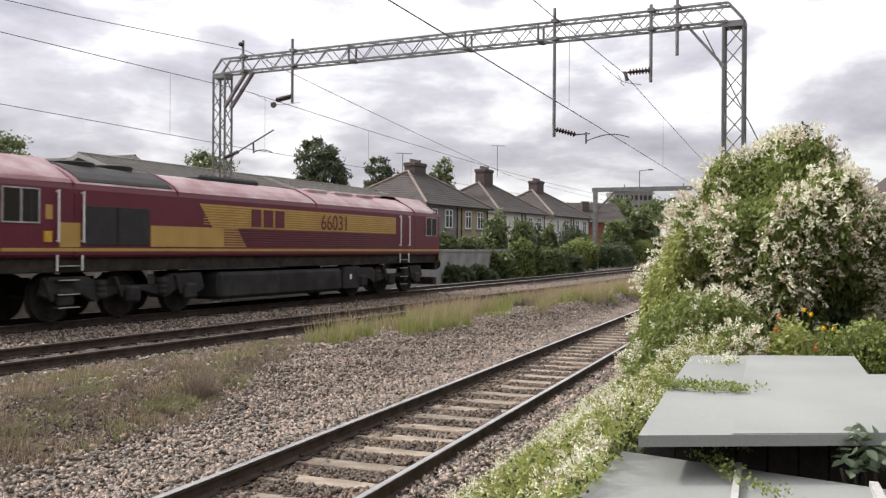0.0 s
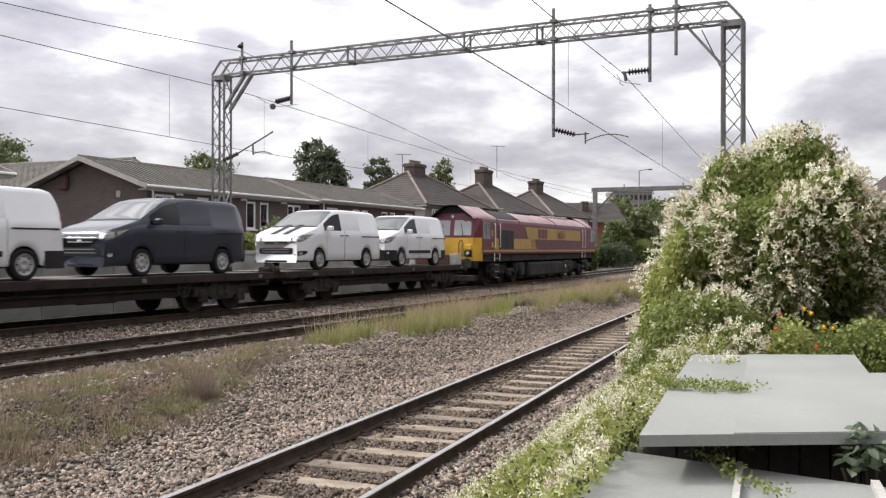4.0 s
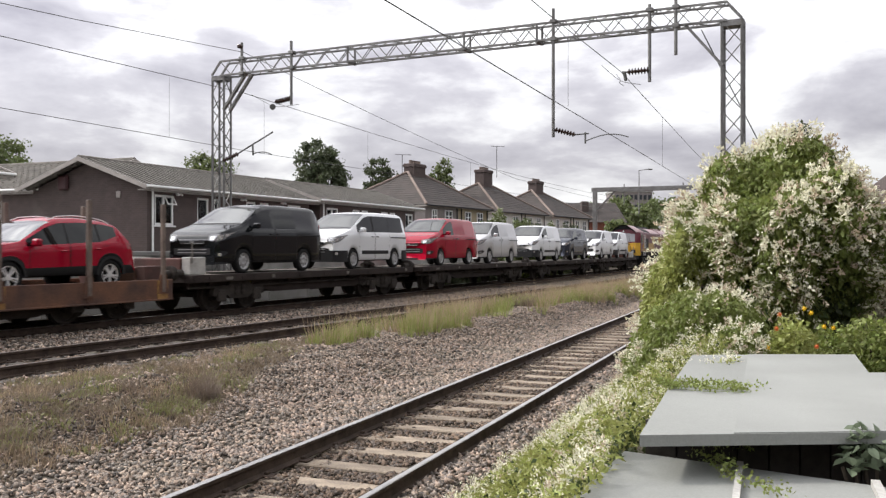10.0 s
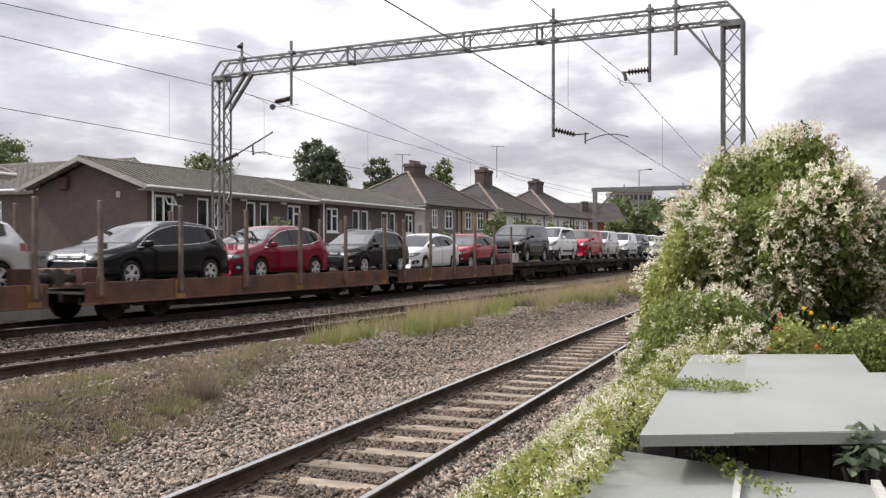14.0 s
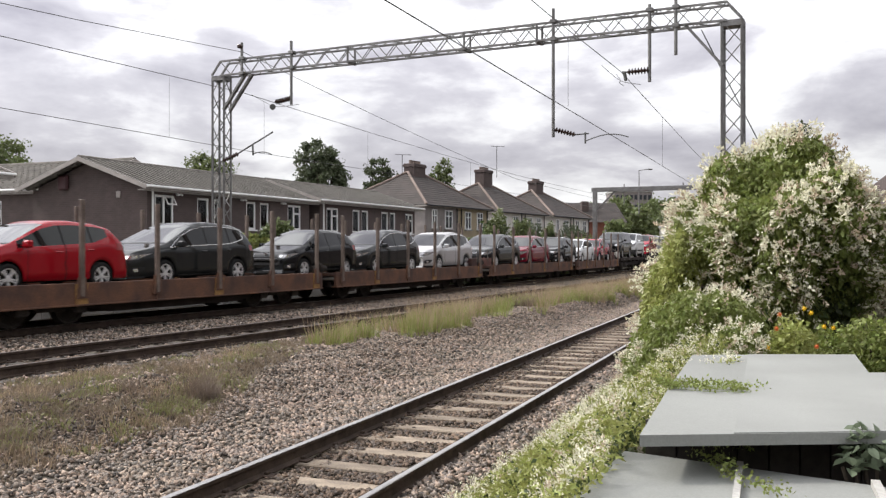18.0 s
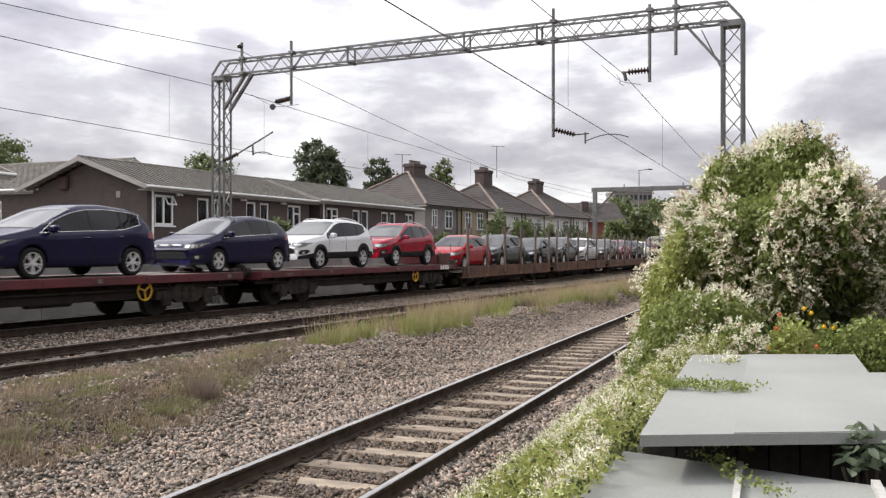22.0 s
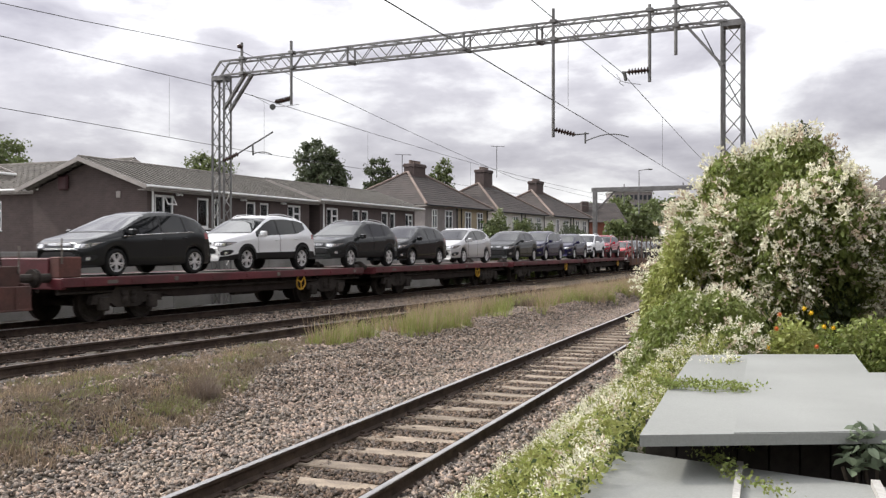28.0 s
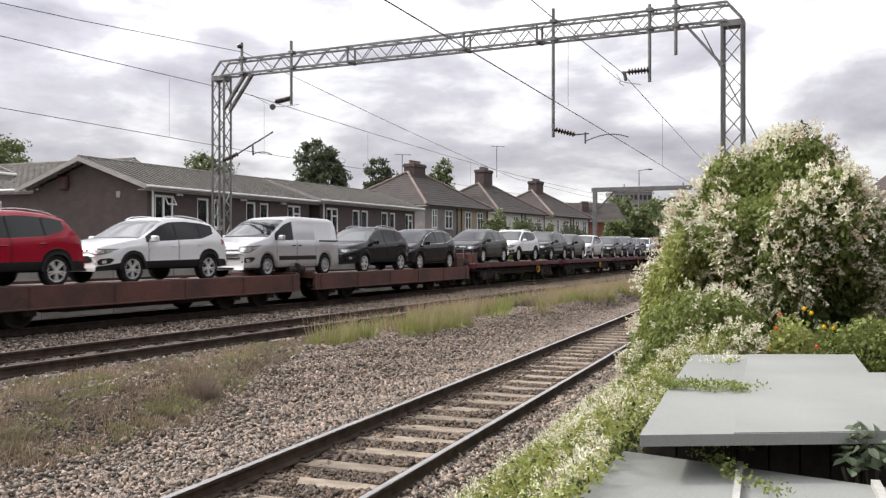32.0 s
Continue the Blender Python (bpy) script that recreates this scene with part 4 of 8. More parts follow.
        if kind == "open":
            a0, a1, c0, c1 = wx + ww * 0.5, wx + ww - 0.02, wh - 0.36, wh - 0.03
            lean = Matrix.Translation((0, -0.16, c0)) @ Matrix.Rotation(-0.5, 4, "X")
            fr2, tall_ = bmesh.new(), (c1 - c0) / math.cos(0.5)
            for lo, hi in (((a0, 0), (a1, 0.05)), ((a0, tall_ - 0.05), (a1, tall_)), ((a0, 0.05), (a0 + 0.05, tall_ - 0.05)), ((a1 - 0.05, 0.05), (a1, tall_ - 0.05))):
                box(fr2, (lo[0], -0.015, lo[1]), (hi[0], 0.015, hi[1]), 0.0, lean)
            part("open_light", fr2, M["upvc"], wob, "small top light standing open")
    return H


BUNG_Z = 1.98
FACE = math.pi / 2 - 0.409
C1 = (-10.72, 32.7)
b1 = bungalow("dark brown brick bungalow with a grey tiled roof", C1, FACE, 11.0, 5.6, BUNG_Z, 2.33, 3.32, 0.48,
              [(0.40, 1.06, 0.95, 2.08, "open"), (2.81, 0.73, 0.9, 2.08, "single"), (3.86, 0.36, 0.9, 2.08, "single"), (6.02, 0.70, 0.9, 2.08, "single"), (7.01, 0.68, 0.9, 2.08, "single"), (9.17, 1.12, 0.95, 2.08, "top")], 1.2, True)
b2 = bungalow("dark brown brick bungalow with a low grey tiled roof", (-5.9, 43.3), math.pi / 2 - 0.43, 10.2, 5.6, BUNG_Z, 2.40, 3.32, 0.5,
              [(0.6, 1.1, 0.9, 2.08, "top"), (3.08, 0.75, 0.9, 2.08, "single"), (4.01, 0.71, 0.9, 2.08, "single"), (6.15, 0.78, 0.9, 2.08, "single"), (7.13, 0.67, 0.9, 2.08, "single"), (9.0, 1.0, 0.95, 2.08, "top")], 1.2, True)

# ---- retaining wall and yard behind the line ----
yard = tagged(new("yard"), "raised yard behind a grey concrete retaining wall", kind="structure")
bm = bmesh.new()
top, low = [], []
for s in range(-34, 31, 2):
    p, q = main_line(s, -3.3)[0], main_line(s, -40)[0]
    top.append((bm.verts.new((p.x, p.y, BUNG_Z - 0.05)), bm.verts.new((q.x, q.y, BUNG_Z - 0.05))))
for a, b in zip(top, top[1:]):
    bm.faces.new((a[0], b[0], b[1], a[1]))
bmesh.ops.recalc_face_normals(bm, faces=bm.faces[:])
part("yard_surface", bm, M["concrete"], yard)
wall_panel = None
for i in range(26):
    s = -36 + i * 2.5
    p, h = main_line(s + 1.25, -3.2)
    m = Matrix.Translation((p.x, p.y, 0)) @ Matrix.Rotation(math.pi / 2 - h, 4, "Z")
    if wall_panel is None:
        bm = boxed((-1.24, -0.1, -0.3), (1.24, 0.1, BUNG_Z - 0.02), 0.012)
        box(bm, (-1.245, -0.14, BUNG_Z - 0.14), (1.245, 0.14, BUNG_Z - 0.0), 0.012)
        wall_panel = part("wall_panel", bm, M["concrete"], yard)
        wall_panel.matrix_basis = m
    else:
        again("wall_panel", wall_panel, yard, m)

# unseen plain wall beyond the siding, added to darken what car sides reflect
unseen_side = bmesh.new()
for s in range(4, 62, 4):
    box(unseen_side, (-0.15, 0, -0.6), (0.15, 4.0, 4.6), 0, Matrix.Translation((*siding(s, 7.2).xy, 0)) @ Matrix.Rotation(-SIDE_TURN, 4, "Z"))
bmesh.ops.remove_doubles(unseen_side, verts=unseen_side.verts[:], dist=0.02)
tagged(part("wall_side", unseen_side, M["brick"]), kind="structure")
# unseen plain wall added behind the camera, blocking low sky from reflections
unseen_back = boxed((-45, -11.4, -0.6), (45, -11.0, 5.2))
tagged(part("wall_garden", unseen_back, M["brick"]), kind="structure")


# ---- houses beyond the bungalows ----
def tile_plane(name, parent, a, b, c, d, material, course=0.34):
    """A roof plane from the eave a-b up to the ridge d-c, laid in stepped courses."""
    a, b, c, d = (Vector(v) for v in (a, b, c, d))
    up = ((c + d) / 2 - (a + b) / 2)
    n = max(3, int(up.length / course))
    nor = (b - a).cross(up).normalized()
    bm = bmesh.new()
    prev = None
    for i in range(n):
        u, v = i / n, (i + 1) / n
        lo = [bm.verts.new(a.lerp(d, u) + nor * 0.035), bm.verts.new(b.lerp(c, u) + nor * 0.035)]
        hi = [bm.verts.new(a.lerp(d, v) + nor * 0.015), bm.verts.new(b.lerp(c, v) + nor * 0.015)]
        bm.faces.new((lo[0], lo[1], hi[1], hi[0]))
        if prev:
            bm.faces.new((prev[0], prev[1], lo[1], lo[0]))
        prev = hi
    return part(name, bm, material, parent)


def window(parent, x, y, z, w, h, axis, bars=2, label="white framed window"):
    """A framed window whose outside looks along -y (axis 0) or -x (axis 1) of the house."""
    m = Matrix.Translation((x, y, z)) @ (Matrix.Rotation(-math.pi / 2, 4, "Z") if axis else Matrix())
    bm = bmesh.new()
    t = 0.08
    for lo, hi in (((0, 0), (t, h)), ((w - t, 0), (w, h)), ((t, 0), (w - t, t)), ((t, h - t), (w - t, h)), ((t, h * 0.66), (w - t, h * 0.66 + 0.06))):
        box(bm, (lo[0], -0.05, lo[1]), (hi[0], 0.05, hi[1]), 0, m)
    for k in range(1, bars):
        box(bm, (w * k / bars - 0.04, -0.052, t), (w * k / bars + 0.04, 0.048, h - t), 0, m)
    o = part("window", bm, M["upvc"], parent, label)
    part("pane", boxed((t, -0.015, t), (w - t, 0.0, h - t), 0, m), M["pane"], o)
    part("window_sill", boxed((-0.08, -0.14, -0.1), (w + 0.08, 0.0, 0.0), 0, m), M["concrete"], o)
    return o


def semi(corner, turn, L, D, base, eave, rise, walls, label, stack=0.95):
    H = tagged(new("semi_detached_house"), label, "house", "houses beyond the bungalows")
    H.matrix_world = Matrix.Translation((*corner, base)) @ Matrix.Rotation(turn, 4, "Z")
    e = eave
    part("wall", boxed((0, 0, -1.5), (L / 2 - 0.002, D, e)), M[walls[0]], H)
    part("wall", boxed((L / 2 + 0.002, 0, -1.5), (L, D, e)), M[walls[1]], H)
    o = 0.35
    c = [(-o, -o, e), (L + o, -o, e), (L + o, D + o, e), (-o, D + o, e)]
    r0, r1 = (D / 2, D / 2, e + rise), (L - D / 2, D / 2, e + rise)
    tile_plane("roof_slope", H, c[0], c[1], r1, r0, M["slate"])
    tile_plane("roof_slope", H, c[1], c[2], r1, r1, M["slate"])
    tile_plane("roof_slope", H, c[2], c[3], r0, r1, M["slate"])
    tile_plane("roof_slope", H, c[3], c[0], r0, r0, M["slate"])
    part("roof_soffit", boxed((-o, -o, e - 0.1), (L + o, D + o, e - 0.02)), M["fascia"], H)
    part("gutter", rod(bmesh.new(), (-o, -o - 0.04, e - 0.02), (L + o, -o - 0.04, e - 0.02), 0.06, 6), M["plastic"], H)
    for p, q in ((c[0], r0), (c[1], r1), (c[2], r1), (c[3], r0)):
        part("hip_tiles", rod(bmesh.new(), Vector(p) + Vector((0, 0, 0.06)), Vector(q) + Vector((0, 0, 0.08)), 0.11, 6), M["hip_tile"], H, "pale hip tiles")
    part("ridge_tiles", rod(bmesh.new(), Vector(r0) + Vector((0, 0, 0.07)), Vector(r1) + Vector((0, 0, 0.07)), 0.11, 6), M["hip_tile"], H)
    bm = boxed((L / 2 - 0.9, D / 2 - 0.5, e + rise - 1.0), (L / 2 + 0.9, D / 2 + 0.5, e + rise + stack), 0.02)
    box(bm, (L / 2 - 0.97, D / 2 - 0.57, e + rise + stack - 0.3), (L / 2 + 0.97, D / 2 + 0.57, e + rise + stack - 0.05), 0.02)
    ch = part("chimney", bm, M["brick"], H, "broad brick chimney stack")
    for i in range(5):
        part("chimney_pot", lathe(bmesh.new(), [(0.14, 0), (0.12, 0.08), (0.11, 0.22), (0.13, 0.27)], 10, Matrix.Translation((L / 2 - 0.7 + i * 0.35, D / 2, e + rise + stack))), M["hip_tile"], ch)
    for x, w in ((1.0, 0.75), (3.0, 1.15), (L - 4.1, 1.0), (L - 2.0, 1.0)):
        window(H, x, -0.02, e - 1.75, w, 1.45, 0, 2)
        window(H, x, -0.02, e - 4.2, w, 1.2, 0, 2)
    for y in (1.5, 5.0):
        window(H, -0.02, y + 0.9, e - 1.75, 0.9, 1.2, 1, 2)
    for x in (L / 2 - 0.35, L / 2 + 0.4, L - 0.25):
        part("downpipe", rod(bmesh.new(), (x, -0.09, -1.0), (x, -0.09, e - 0.1), 0.05, 6), M["plastic"], H)
    return H


HT = math.pi / 2 - 0.52
h1 = semi((-1.36, 68.0), HT, 10.4, 8.2, 0.15, 5.24, 2.87, ("render_grey", "render_cream"), "grey and cream rendered semi-detached house with hipped roof", 0.8)
h2 = semi((4.9, 80.5), HT, 10.4, 8.2, 0.15, 5.24, 2.87, ("render_white", "render_white"), "pale rendered semi-detached house with hipped roof", 1.4)
h3 = semi((11.0, 91.0), HT, 10.4, 8.2, 0.15, 5.24, 2.87, ("render_white", "render_white"), "white rendered semi-detached house with broad chimney", 1.1)


def aerial(x, y, z, h):
    a = tagged(new("tv_aerial"), "thin metal television aerial on a mast", "aerial")
    part("mast", rod(bmesh.new(), (x, y, z), (x, y, z + h), 0.03, 6), M["wire"], a)
    part("boom", rod(bmesh.new(), (x - 0.55, y, z + h), (x + 0.75, y, z + h - 0.05), 0.022, 5), M["wire"], a)
    for i in range(7):
        part("element", rod(bmesh.new(), (x - 0.5 + i * 0.2, y - 0.25, z + h), (x - 0.5 + i * 0.2, y + 0.25, z + h), 0.015, 4), M["wire"], a)


aerial(5.15, 86.5, 8.9, 3.0)
aerial(-3.3, 73.0, 8.1, 1.6)

# brick hall at the bend
hall = tagged(new("brick_hall"), "low red brick building with a brown tiled roof", "house")
hall.matrix_world = Matrix.Translation((15.3, 112, 0.1)) @ Matrix.Rotation(0.12, 4, "Z")
part("wall", boxed((0, 0, -1), (7.4, 9, 5.3)), M["red_brick"], hall)
tile_plane("roof_slope", hall, (-0.3, -0.4, 5.25), (7.7, -0.4, 5.25), (7.7, 4.5, 7.9), (-0.3, 4.5, 7.9), M["slate"])
tile_plane("roof_slope", hall, (7.7, 9.4, 5.25), (-0.3, 9.4, 5.25), (-0.3, 4.5, 7.9), (7.7, 4.5, 7.9), M["slate"])
part("gable", prism(bmesh.new(), [(0, 5.25), (9, 5.25), (4.5, 7.8)], 0, 0.3, Matrix.Translation((7.35, 0, 0)) @ Matrix.Rotation(math.pi / 2, 4, "Z")), M["red_brick"], hall)
part("chimney", boxed((2.6, 2.2, 5.8), (3.5, 2.9, 8.0), 0.02), M["brick"], hall)
for x in (4.9, 6.3):
    window(hall, x, -0.02, 3.6, 0.9, 1.3, 0, 2)
tower = tagged(new("tower_block"), "pale grey tower block far behind the trees", "building")
part("wall", boxed((47, 248, 0), (57.5, 260, 17.6)), M["render_grey"], tower)
part("roof", boxed((46.8, 247.8, 17.6), (57.7, 260.2, 18.2), 0.05), M["concrete"], tower)
for i in range(8):
    for j in range(3):
        part("window", boxed((47.6 + i * 1.25, 247.9, 15.6 - j * 2.7), (48.4 + i * 1.25, 248.05, 16.9 - j * 2.7)), M["pane"], tower)
shed_far = tagged(new("white_depot"), "white flat-roofed depot building beyond the line", "building")
part("wall", boxed((33.0, 130, 0), (40, 138, 5.2)), M["render_white"], shed_far)
part("roof", boxed((32.8, 129.8, 5.2), (40.2, 138.2, 5.6), 0.03), M["concrete"], shed_far)
for x, y, h in ((27.8, 128.0, 13.2),):
    lp = tagged(new("street_lamp"), "tall thin grey street lamp", "street lamp")
    part("column", rod(bmesh.new(), (x, y, 0), (x, y, h), 0.11, 8, 0.06), M["galv"], lp)
    part("arm", rod(bmesh.new(), (x, y, h), (x + 1.4, y, h + 0.15), 0.05, 6), M["galv"], lp)
    part("lantern", boxed((x + 1.2, y - 0.15, h + 0.06), (x + 1.9, y + 0.15, h + 0.24), 0.04), M["galv"], lp)

# bungalow at the edge and the roof behind
b0 = bungalow("brown brick bungalow beside the yard entrance", (-18.04, 19.3), math.pi / 2 - 0.42, 10.0, 6.35, BUNG_Z, 2.42, 3.55, 0.25,
              [(1.0, 1.2, 0.85, 2.02, "top"), (6.0, 0.9, 0.1, 2.02, "door"), (8.3, 0.9, 0.1, 2.02, "door")], 1.2)
b3 = bungalow("brown brick bungalow with grey tiled roof behind the row", (-25.5, 40.0), FACE - math.pi / 2, 12.0, 6.35, BUNG_Z, 2.42, 3.7, 0.25,
              [(2.0, 1.2, 0.85, 2.02, "top"), (7.0, 1.2, 0.85, 2.02, "top")], 1.2)
# fittings on the nearest gable and front
gm = Matrix.Translation((*C1, BUNG_Z)) @ Matrix.Rotation(FACE, 4, "Z")
box_alarm = tagged(part("alarm_box", boxed((-0.16, 3.72, 2.30), (0.0, 4.20, 2.86), 0.06, gm), M["maroon_dark"]), "dark red box fixed to the gable wall", "alarm box")
vent = tagged(part("wall_vent", boxed((-0.05, 1.22, 1.95), (0.0, 1.42, 2.2), 0.015, gm), M["fascia"]), "small white vent on the gable wall", "vent")
for bx in (1.55, 5.6, 8.6):
    lm_ = tagged(new("security_light"), "small white twin security light under the eaves", "wall light", "lights on the bungalow front")
    part("bracket", boxed((bx, -0.08, 2.08), (bx + 0.1, 0.0, 2.2), 0.01, gm), M["upvc"], lm_)
    for k in (-0.14, 0.14):
        part("lamp_head", rod(bmesh.new(), gm @ Vector((bx + 0.05 + k * 0.7, -0.1, 2.15)), gm @ Vector((bx + 0.05 + k * 0.7, -0.2, 2.1)), 0.045, 8), M["upvc"], lm_)


# ---- trees and shrubs ----
def shell_points(n, centre, radii, rough=0.35, seed=0, lumps=9, above=-1.0, inner=0.72):
    """Points in the outer layer of a lumpy ellipsoid."""
    g = np.random.default_rng(seed)
    d = g.normal(size=(n * 2, 3))
    d /= np.linalg.norm(d, axis=1)[:, None]
    d = d[d[:, 2] > above][:n]
    k = np.random.default_rng(seed + 1000).normal(size=(lumps, 3))
    k /= np.linalg.norm(k, axis=1)[:, None]
    bulge = np.max(np.exp(-((1 - d @ k.T) / 0.16)), axis=1)
    r = (1 - rough + rough * bulge) * g.uniform(inner, 1.0, len(d)) ** 0.6
    return np.asarray(centre) + d * r[:, None] * np.asarray(radii)


def tree(x, y, base, height, width, label, leaf="leaf_tree", n=5200, size=0.2, seed=1, stem=0.25):
    T = tagged(new("tree"), label, "tree", "trees behind the houses")
    g = np.random.default_rng(seed)
    bm = bmesh.new()
    top = base + height * 0.55
    rod(bm, (x, y, base - 0.3), (x + 0.1, y, top), 0.02 * height + 0.05, 8, 0.012 * height)
    part("trunk", bm, M["bark"], T)
    pts = []
    k = 46
    for i in range(k):
        v = np.array([math.cos(i * 2.4) * math.sqrt(1 - (1 - 2 * (i + 0.5) / k) ** 2), math.sin(i * 2.4) * math.sqrt(1 - (1 - 2 * (i + 0.5) / k) ** 2), 1 - 2 * (i + 0.5) / k]) * g.uniform(0.55, 1.12)
        rr = width * g.uniform(0.10, 0.22)
        c = np.array([x + v[0] * (width / 2 - rr), y + v[1] * (width / 2 - rr), base + height * (0.5 + stem / 2) + v[2] * (height * (0.5 - stem / 2) - rr * 0.9)])
        u = 0.6
        part("limb", rod(bmesh.new(), (x, y, base + height * (stem + 0.2 * u)), tuple(c), 0.07, 5, 0.025), M["bark"], T)
        pts.append(shell_points(int(n * 0.62) // k, c, (rr * 1.12, rr * 1.12, rr), 0.6, seed * 31 + i, 8, inner=0.15))
    leaves("crown", np.concatenate(pts), size, M[leaf], T, "stuff", 1.4)
    return T


tree(-8.35, 62.0, 1.5, 8.6, 4.6, "dark green round-headed tree behind the bungalows", "leaf_tree", 20000, 0.14, 3)
tree(-5.35, 75.0, 0.5, 9.1, 3.9, "dark green tree beside the houses", "leaf_tree", 13000, 0.15, 4)
tree(-0.1, 84.0, 0.3, 10.5, 3.4, "light green tree behind the grey house", "leaf_light", 9000, 0.17, 5)
tree(-30.4, 62.0, 1.5, 8.9, 6.8, "leafy green tree behind the bungalow roof", "leaf_light", 18000, 0.15, 6)
tree(-17.7, 68.0, 1.5, 8.3, 5.4, "green treetop showing over the bungalow roof", "leaf_light", 12000, 0.17, 7)
for i, (x, y, h, w) in enumerate(((26.6, 150, 11.0, 9), (30.6, 154, 11.6, 9.5), (34.4, 150, 11.6, 9.5), (38.1, 152, 11.6, 9), (42, 150, 11.6, 9), (46, 155, 12.0, 10), (51, 150, 12.2, 11), (58, 160, 13, 12), (31, 140, 8.6, 8), (36, 142, 9.2, 8), (25.5, 135, 7.0, 5), (26, 118, 7.0, 4.5), (20.5, 106, 5.6, 4.0), (68, 170, 13, 12), (80, 180, 14, 14))):
    tree(x, y, 0.2, h, w, "leafy tree of the far woods by the line", "leaf_light", 9000, 0.34, 20 + i, 0.04)


def shrub(x, y, base, w, d, h, label, leaf="leaf", n=3500, size=0.09, seed=1, long=1.8):
    S = tagged(new("shrub"), label, "shrub", "shrubs along the railway")
    g = np.random.default_rng(seed)
    for i in range(5):
        a = g.uniform(0, 6.28)
        part("stem", rod(bmesh.new(), (x, y, base - 0.1), (x + math.cos(a) * w * 0.3, y + math.sin(a) * d * 0.3, base + h * 0.7), 0.03, 5, 0.01), M["bark"], S)
    leaves("foliage", shell_points(n, (x, y, base + h * 0.35), (w / 2, d / 2, h * 0.65), 0.4, seed, 11, -0.6, 0.5), size, M[leaf], S, "stuff", long)
    # the shade inside the shrub, put into a darker leaf colour
    leaves("inner_foliage", shell_points(n // 3, (x, y, base + h * 0.33), (w * 0.42, d * 0.42, h * 0.55), 0.4, seed + 1, 11, -0.6, 0.3), size * 1.6, M["leaf_dark_shade"], S, "stuff", long)
    return S


def beside(s, out):
    p, _ = main_line(s, out)
    return p.x, p.y


for s, out, w, h, leaf, n, lab in ((30, -3.4, 3.2, 1.5, "leaf", 4200, "low leafy shrub against the concrete wall"), (36, -4.0, 4.0, 1.8, "leaf_tree", 4200, "low dark shrub beside the track"),
                                   (45, -4.6, 5.2, 3.2, "leaf", 7000, "large drooping green shrub beside the track"), (52, -6.5, 4.6, 4.6, "leaf_tree", 5200, "tall shrub in front of the white house"),
                                   (57, -4.3, 4.5, 2.6, "leaf_tree", 4200, "dark green shrub by the gantry"), (62, -4.6, 5.0, 2.8, "leaf_tree", 5200, "dense green shrub by the gantry"), (64, -8.5, 3.6, 4.4, "leaf", 3600, "tall thin shrub before the white house"),
                                   (76, -4.4, 6.0, 3.6, "leaf", 5200, "leafy shrub past the gantry"), (88, -4.0, 8.0, 4.4, "leaf_tree", 5200, "shrubs filling the bend of the line"), (41, -7.5, 4.0, 4.4, "leaf_tree", 4200, "bushy tree at the corner of the house"),
                                   (100, -3.5, 9.0, 4.8, "leaf", 5000, "green thicket at the bend"), (14.5, -4.2, 1.6, 1.9, "leaf_light", 1600, "green weeds on top of the wall"), (17.5, -4.2, 2.0, 1.7, "leaf_light", 1600, "straggling weeds on the wall")):
    x, y = beside(s, out)
    base = BUNG_Z - 0.1 if s < 20 else 0.2
    shrub(x, y, base, w, w * 0.8, h if s > 20 else h * 0.55, lab, leaf, n, 0.11, int(s * 3), 1.7)

for s, w, h, leaf, lab in ((12.5, 2.6, 1.0, "leaf_tree", "low grey-green weeds at the foot of the wall"), (15.8, 2.2, 0.9, "leaf_tree", "low grey-green weeds at the foot of the wall"), (19.2, 2.2, 1.9, "leaf_light", "arching leafy shrub beside the wall"),
                           (22.6, 2.9, 2.7, "leaf", "bright yellow-green bush overhanging the wall"), (25.0, 2.4, 2.4, "leaf_light", "leafy bush overhanging the wall"), (29.8, 3.0, 2.0, "leaf_light", "green bush by the line"), (34.0, 3.2, 1.9, "leaf_tree", "dark green bush by the line")):
    x, y = beside(s, -2.75)
    shrub(x, y, 0.2, w, 1.5, h, lab, leaf, 3600, 0.10, int(s * 10), 2.2)
for x, y, w, h, sd in ((3.7, 66.0, 2.7, 5.3, 301), (6.1, 69.5, 2.5, 4.9, 302), (8.8, 74.0, 1.8, 4.4, 303), (2.2, 62.0, 2.4, 3.0, 304)):
    shrub(x, y, 0.2, w, w, h, "tall straggling shrub in front of the pale house", "leaf_light", 2600, 0.13, sd, 1.7)
for s, out, w, h, sd, leaf in ((-1.9, -3.9, 1.6, 1.35, 311, "leaf_light"), (-3.3, -4.0, 1.5, 0.8, 312, "grass"), (-0.9, -3.8, 0.8, 0.6, 313, "leaf_light")):
    x, y = beside(s, out)
    shrub(x, y, BUNG_Z - 0.06, w, 1.0, h, "straggling green weeds on the yard wall before the bungalow", leaf, 1900, 0.075, sd, 2.4)
# paling fence past the wall
fence = tagged(new("paling_fence"), "grey concrete post and panel fence beside the line", "fence")
slat = None
for i in range(46):
    p, h = main_line(31 + i * 0.9, -5.6)
    m = Matrix.Translation((p.x, p.y, 0)) @ Matrix.Rotation(math.pi / 2 - h, 4, "Z")
    if slat is None:
        slat = part("panel", boxed((-0.43, -0.04, 0.0), (0.43, 0.04, 1.75), 0.02), M["concrete"], fence)
        slat.matrix_basis = m
        post = part("post", boxed((-0.51, -0.09, 0.0), (-0.41, 0.09, 1.9), 0.015), M["concrete"], fence)
        post.matrix_basis = m
    else:
        again("panel", slat, fence, m)
        again("post", post, fence, m)


